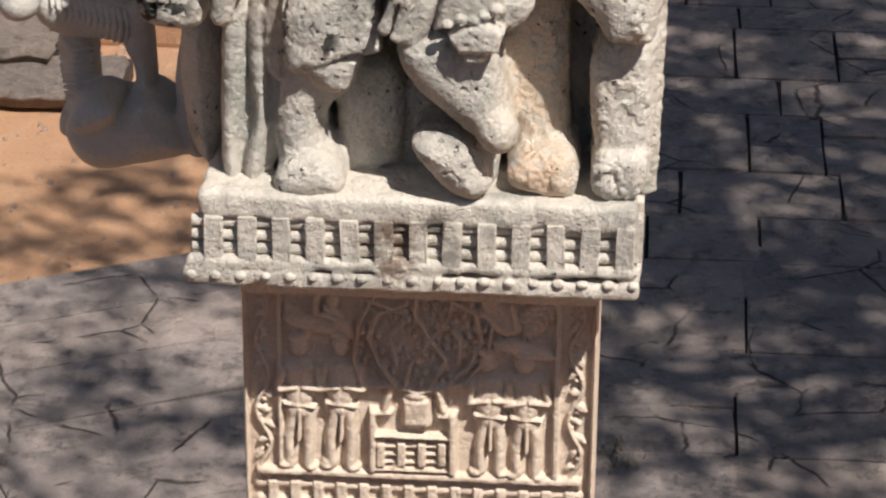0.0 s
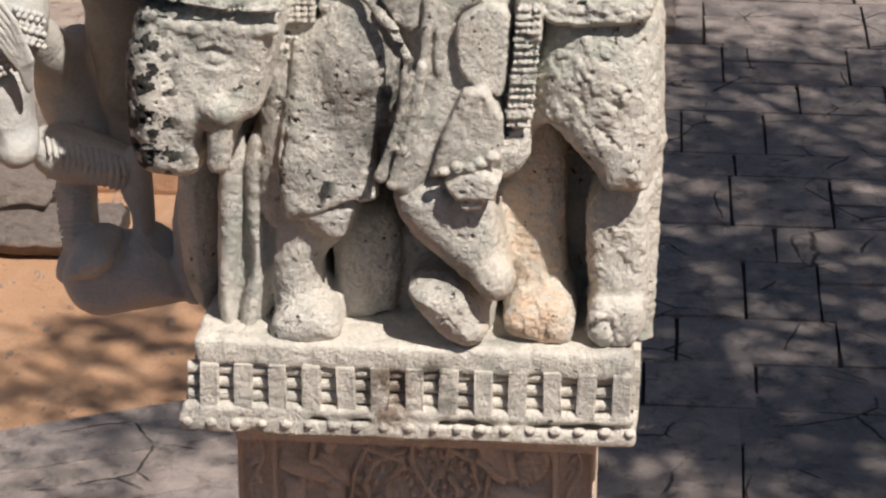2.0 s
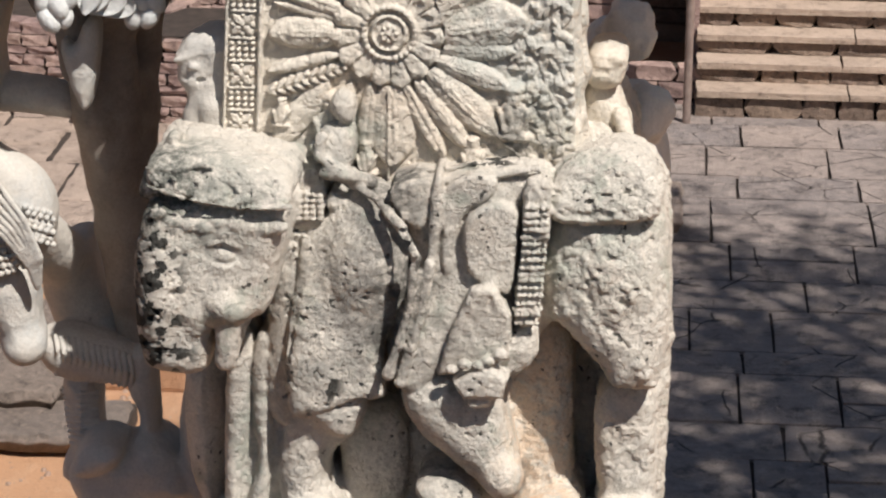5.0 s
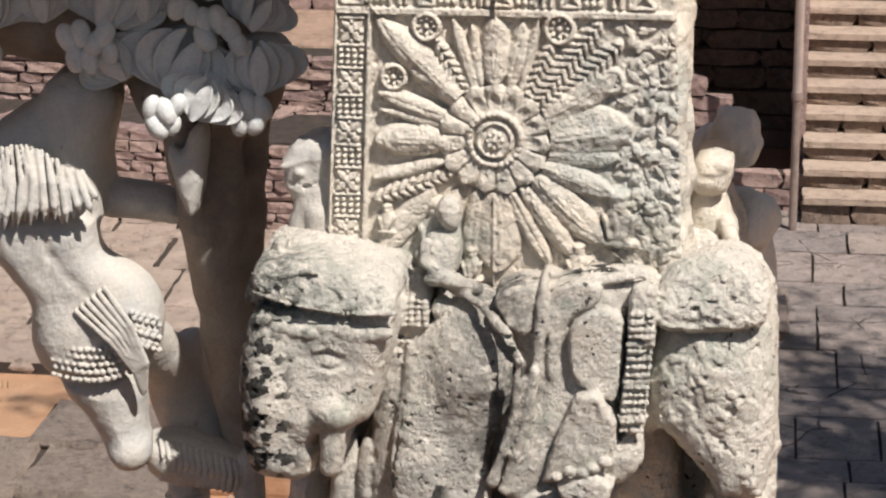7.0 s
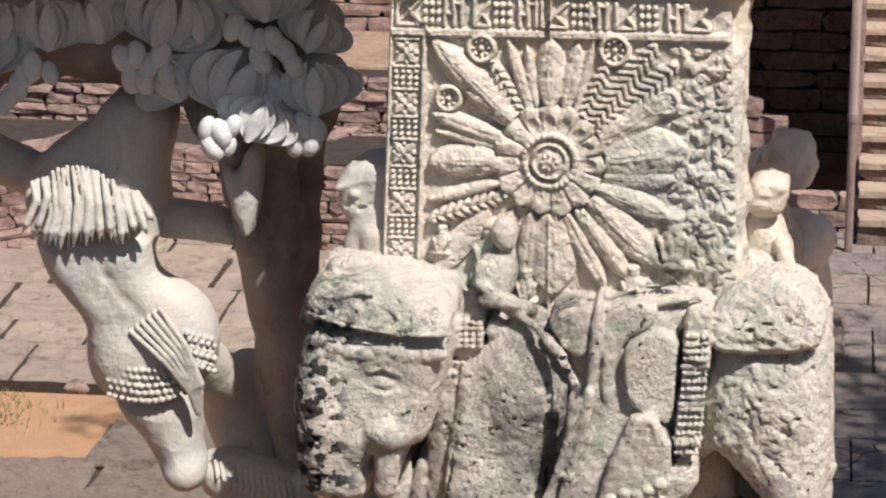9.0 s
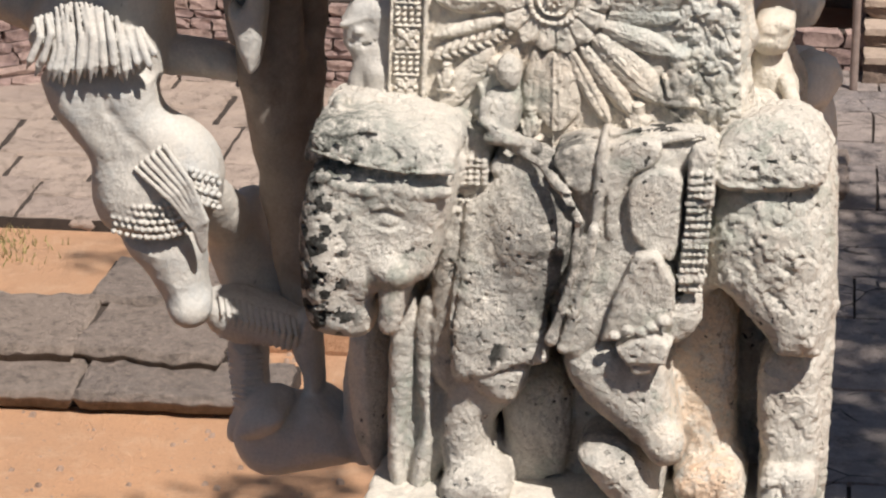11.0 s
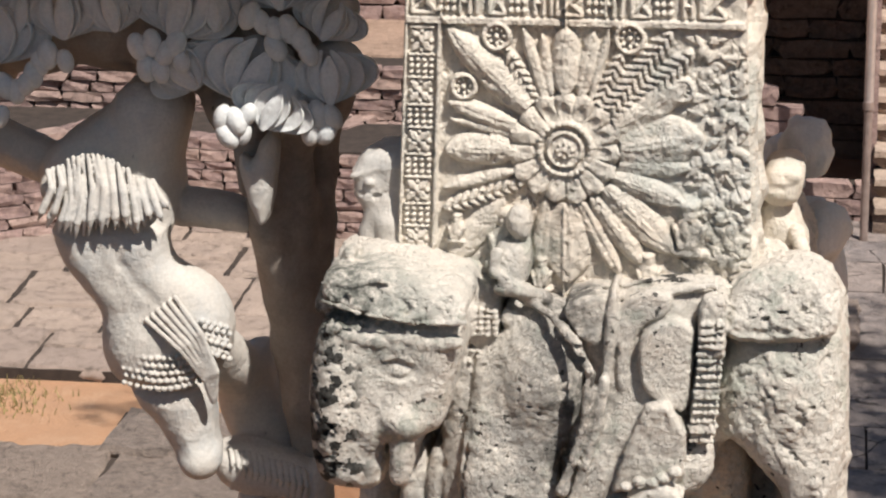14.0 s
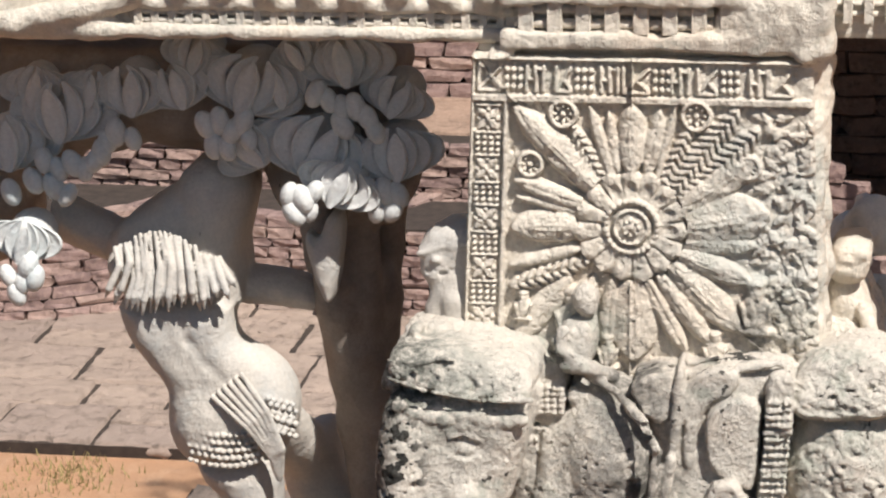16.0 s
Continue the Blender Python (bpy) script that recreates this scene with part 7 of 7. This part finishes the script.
def leaf_mesh(bow, reach, wide):
    """A long stone leaf from its stalk up to its tip, bowed to the right, with a raised outer rim, for a fan of radius 1."""
    verts, quads = [], []
    rows = 16
    rims = ((-0.5, 0.3), (-0.45, -0.5), (-0.37, -0.55), (-0.30, -0.2), (0.1, -0.3), (0.4, -0.25), (0.5, 0.3))
    tip, knee = Vector((reach[0], reach[1])), Vector((bow, 0.9))
    for i in range(rows + 1):
        s = i / rows
        p = 2 * s * (1 - s) * knee + s * s * tip
        way = (2 * (1 - 2 * s) * knee + 2 * s * tip).normalized()
        side = Vector((-way.y, way.x))
        w = wide * max(0.02, math.sin(math.pi * min(1.0, s * 0.93 + 0.05))) ** 0.7
        for u, lift in rims:
            q = p + side * u * w
            verts.append((q.x, lift * 0.20 * math.sin(math.pi * (0.1 + 0.8 * s)), q.y))
    n = len(rims)
    for i in range(rows):
        for j in range(n - 1):
            a = i * n + j
            quads.append((a, a + n, a + n + 1, a + 1))
    me = mesh_of("leaf", verts, quads)
    me.materials.append(STONE_TREE)
    me.polygons.foreach_set("use_smooth", [True] * len(me.polygons))
    return me


FAN = [leaf_mesh(0.05, (0.0, 1.75), 0.72)] + [leaf_mesh(0.85 + 0.80 * i, (0.16 + 0.16 * i, 1.82 - 0.14 * i), 0.58) for i in range(3)]
bm = bmesh.new()
bmesh.ops.create_uvsphere(bm, u_segments=16, v_segments=10, radius=1)
FRUIT = bpy.data.meshes.new("fruit")
bm.to_mesh(FRUIT)
bm.free()
FRUIT.materials.append(STONE_TREE)
FRUIT.polygons.foreach_set("use_smooth", [True] * len(FRUIT.polygons))
pick = random.Random(31)


def leaf_fan(at, size, heading):
    """Nested leaves that rise from one knot; heading: degrees anticlockwise from the right, as seen from the front."""
    base = Matrix.Translation(at) @ Matrix.Rotation(radians(90 - heading), 4, "Y")
    piece("knot", FRUIT, tree, base @ Matrix.Translation((0, 0.075, size * 0.85)) @ Matrix.Diagonal((size * 1.0, 0.06, size * 0.98, 1)))
    piece("leaf", FAN[0], tree, base @ Matrix.Translation((0, -0.022, 0)) @ Matrix.Rotation(radians(pick.uniform(-14, 14)), 4, "Y") @ Matrix.Diagonal((size, size * 1.1, size * 0.95, 1)))
    for side in (-1, 1):
        for i in range(1, 4):
            turn = Matrix.Rotation(radians(side * (i - 1) * 2 + pick.uniform(-5, 5)), 4, "Y")
            piece("leaf", FAN[i], tree, base @ Matrix.Translation((0, -0.024 + 0.012 * i, 0)) @ turn @ Matrix.Diagonal((side * size, size, size, 1)))


def mango(at, size, lean):
    piece("fruit", FRUIT, tree, Matrix.Translation(at) @ Matrix.Rotation(radians(lean), 4, "Y") @ Matrix.Diagonal((size * 0.85, size * 0.9, size * 1.25, 1)))


leaf_fan((-1.101, 0.185, 5.388), 0.061, 88)
leaf_fan((-0.967, 0.185, 5.439), 0.051, 96)
leaf_fan((-0.774, 0.185, 5.448), 0.061, 70)
leaf_fan((-0.577, 0.185, 5.501), 0.051, 96)
leaf_fan((-0.652, 0.185, 5.329), 0.067, 74)
leaf_fan((-0.491, 0.185, 5.334), 0.053, 98)
leaf_fan((-1.198, 0.185, 5.333), 0.057, 95)
leaf_fan((-1.173, 0.125, 5.179), 0.043, 82)
leaf_fan((-0.605, 0.135, 5.298), 0.045, 65)
leaf_fan((-0.874, 0.195, 5.453), 0.045, 110)
leaf_fan((-0.695, 0.195, 5.458), 0.043, 100)
leaf_fan((-0.507, 0.195, 5.447), 0.041, 70)
leaf_fan((-1.052, 0.200, 5.448), 0.039, 80)
leaf_fan((-0.734, 0.200, 5.352), 0.047, 130)
leaf_fan((-1.157, 0.200, 5.445), 0.043, 85)
leaf_fan((-0.657, 0.195, 5.530), 0.035, 110)
leaf_fan((-0.864, 0.205, 5.513), 0.039, 80)
mango((-1.133, 0.168, 5.355), 0.020, -7)
mango((-1.106, 0.168, 5.340), 0.019, -19)
mango((-1.079, 0.168, 5.351), 0.022, -30)
mango((-1.058, 0.168, 5.341), 0.019, -1)
mango((-1.117, 0.168, 5.308), 0.022, -25)
mango((-1.092, 0.168, 5.293), 0.019, 29)
mango((-1.154, 0.168, 5.317), 0.021, -28)
mango((-1.197, 0.168, 5.295), 0.021, -20)
mango((-1.026, 0.168, 5.373), 0.021, -2)
mango((-0.998, 0.168, 5.410), 0.022, -3)
mango((-0.967, 0.168, 5.399), 0.018, -15)
mango((-1.014, 0.168, 5.394), 0.018, -22)
mango((-1.039, 0.168, 5.357), 0.020, 29)
mango((-0.833, 0.168, 5.428), 0.022, -26)
mango((-0.809, 0.168, 5.436), 0.021, -6)
mango((-0.785, 0.168, 5.418), 0.021, 26)
mango((-0.757, 0.168, 5.405), 0.018, -12)
mango((-0.796, 0.168, 5.387), 0.019, -16)
mango((-0.820, 0.168, 5.391), 0.021, -4)
mango((-0.766, 0.168, 5.436), 0.022, 19)
mango((-0.611, 0.168, 5.478), 0.019, -17)
mango((-0.587, 0.168, 5.466), 0.019, -9)
mango((-0.563, 0.168, 5.467), 0.022, -18)
mango((-0.543, 0.168, 5.449), 0.021, -30)
mango((-0.587, 0.168, 5.434), 0.022, -27)
mango((-0.633, 0.168, 5.490), 0.022, 24)
mango((-0.529, 0.168, 5.425), 0.020, -29)
mango((-0.673, 0.108, 5.321), 0.019, 17)
mango((-0.649, 0.108, 5.314), 0.022, -23)
mango((-0.665, 0.108, 5.289), 0.022, -30)
mango((-0.639, 0.118, 5.291), 0.018, 7)
mango((-0.630, 0.118, 5.324), 0.018, 24)
mango((-0.540, 0.168, 5.319), 0.019, -30)
mango((-0.513, 0.168, 5.315), 0.022, -22)
mango((-0.489, 0.168, 5.311), 0.020, -29)
mango((-0.528, 0.168, 5.282), 0.020, 6)
mango((-0.499, 0.168, 5.283), 0.020, 28)
mango((-1.191, 0.108, 5.156), 0.018, -26)
mango((-1.165, 0.108, 5.144), 0.019, 10)
mango((-1.142, 0.108, 5.153), 0.021, 14)
mango((-1.177, 0.108, 5.123), 0.020, -19)
mango((-1.153, 0.108, 5.176), 0.022, 16)


# ---- small figures behind the block ----
clay = Clay((0.2, 0.06, 4.98), (0.44, 0.36, 5.32), 0.0042)
clay.form([(0.262, 5.214), (0.275, 5.244), (0.290, 5.253), (0.325, 5.254), (0.341, 5.239), (0.336, 5.206), (0.324, 5.179), (0.279, 5.178), (0.263, 5.196)], 0.130, 0.280, 0.03, k=0.012)
clay.form([(0.266, 5.182), (0.319, 5.179), (0.335, 5.132), (0.354, 5.084), (0.323, 5.066), (0.260, 5.064), (0.260, 5.136)], 0.150, 0.300, 0.035, k=0.008)
clay.path([(0.265, 0.130, 5.218), (0.300, 0.130, 5.215), (0.340, 0.130, 5.221)], 0.005, k=0.004, cut=True)
clay.path([(0.266, 0.130, 5.228), (0.289, 0.130, 5.233), (0.311, 0.130, 5.230)], 0.004, k=0.003, cut=True)
clay.egg((0.322, 0.140, 5.235), (0.012, 0.012, 0.010), 0, k=0.003)
clay.path([(0.315, 0.150, 5.158), (0.318, 0.150, 5.123), (0.327, 0.150, 5.082)], 0.0045, k=0.004, cut=True)
clay.rod((0.329, 0.150, 5.133), (0.343, 0.130, 5.091), 0.014, 0.013, k=0.006)
clay.rough(0.02, 0.002, 3)
tagged(link("seated_animal_statue", clay.mesh("seated_animal_statue"), STONE_BLOCK, None, True), "small pale stone animal seated on the rump of the elephant", "statue")
clay = Clay((-0.52, -0.12, 4.94), (-0.28, 0.16, 5.32), 0.005)
clay.form([(-0.428, 5.264), (-0.405, 5.290), (-0.366, 5.303), (-0.323, 5.307), (-0.325, 5.105), (-0.429, 5.101), (-0.417, 5.148), (-0.408, 5.194), (-0.423, 5.218)], -0.020, 0.100, 0.022, k=0.012, soft=0)
clay.egg((-0.358, -0.005, 5.165), (0.030, 0.035, 0.050), 0, k=0.02)
clay.path([(-0.423, -0.017, 5.256), (-0.384, -0.017, 5.269), (-0.336, -0.017, 5.273)], 0.006, k=0.003)
clay.egg((-0.394, -0.017, 5.247), (0.012, 0.012, 0.009), 0, k=0.004)
clay.path([(-0.418, -0.017, 5.226), (-0.385, -0.017, 5.222), (-0.365, -0.017, 5.228)], 0.004, k=0.003, cut=True)
clay.rod((-0.389, 0.000, 5.142), (-0.405, -0.010, 5.132), 0.014, 0.01, k=0.012)
clay.rough(0.02, 0.003, 4)
tagged(link("seated_rider_statue", clay.mesh("seated_rider_statue"), STONE_FIGURE, None, True), "worn grey stone crouching shape against the block", "statue")
clay = Clay((0.22, 0.5, 4.40), (0.56, 0.98, 5.30), 0.008)
clay.egg((0.345, 0.74, 4.86), (0.07, 0.16, 0.17))
clay.egg((0.285, 0.74, 5.07), (0.05, 0.1, 0.08), k=0.02)
clay.slab((0.345, 0.72, 4.66), (0.065, 0.15, 0.26), rounding=0.05, k=0.03)
clay.egg((0.335, 0.62, 5.16), (0.05, 0.07, 0.06), k=0.02)
clay.egg((0.37, 0.62, 5.0), (0.05, 0.08, 0.06), k=0.01)
clay.wear((0.22, 0.56), 0.03, 0.012, 6)
clay.rough(0.04, 0.009, 5)
tagged(link("far_elephant_statue", clay.mesh("far_elephant_statue"), STONE_TREE, None, True), "shaded hindquarters of the elephant on the far side of the abacus", "statue")
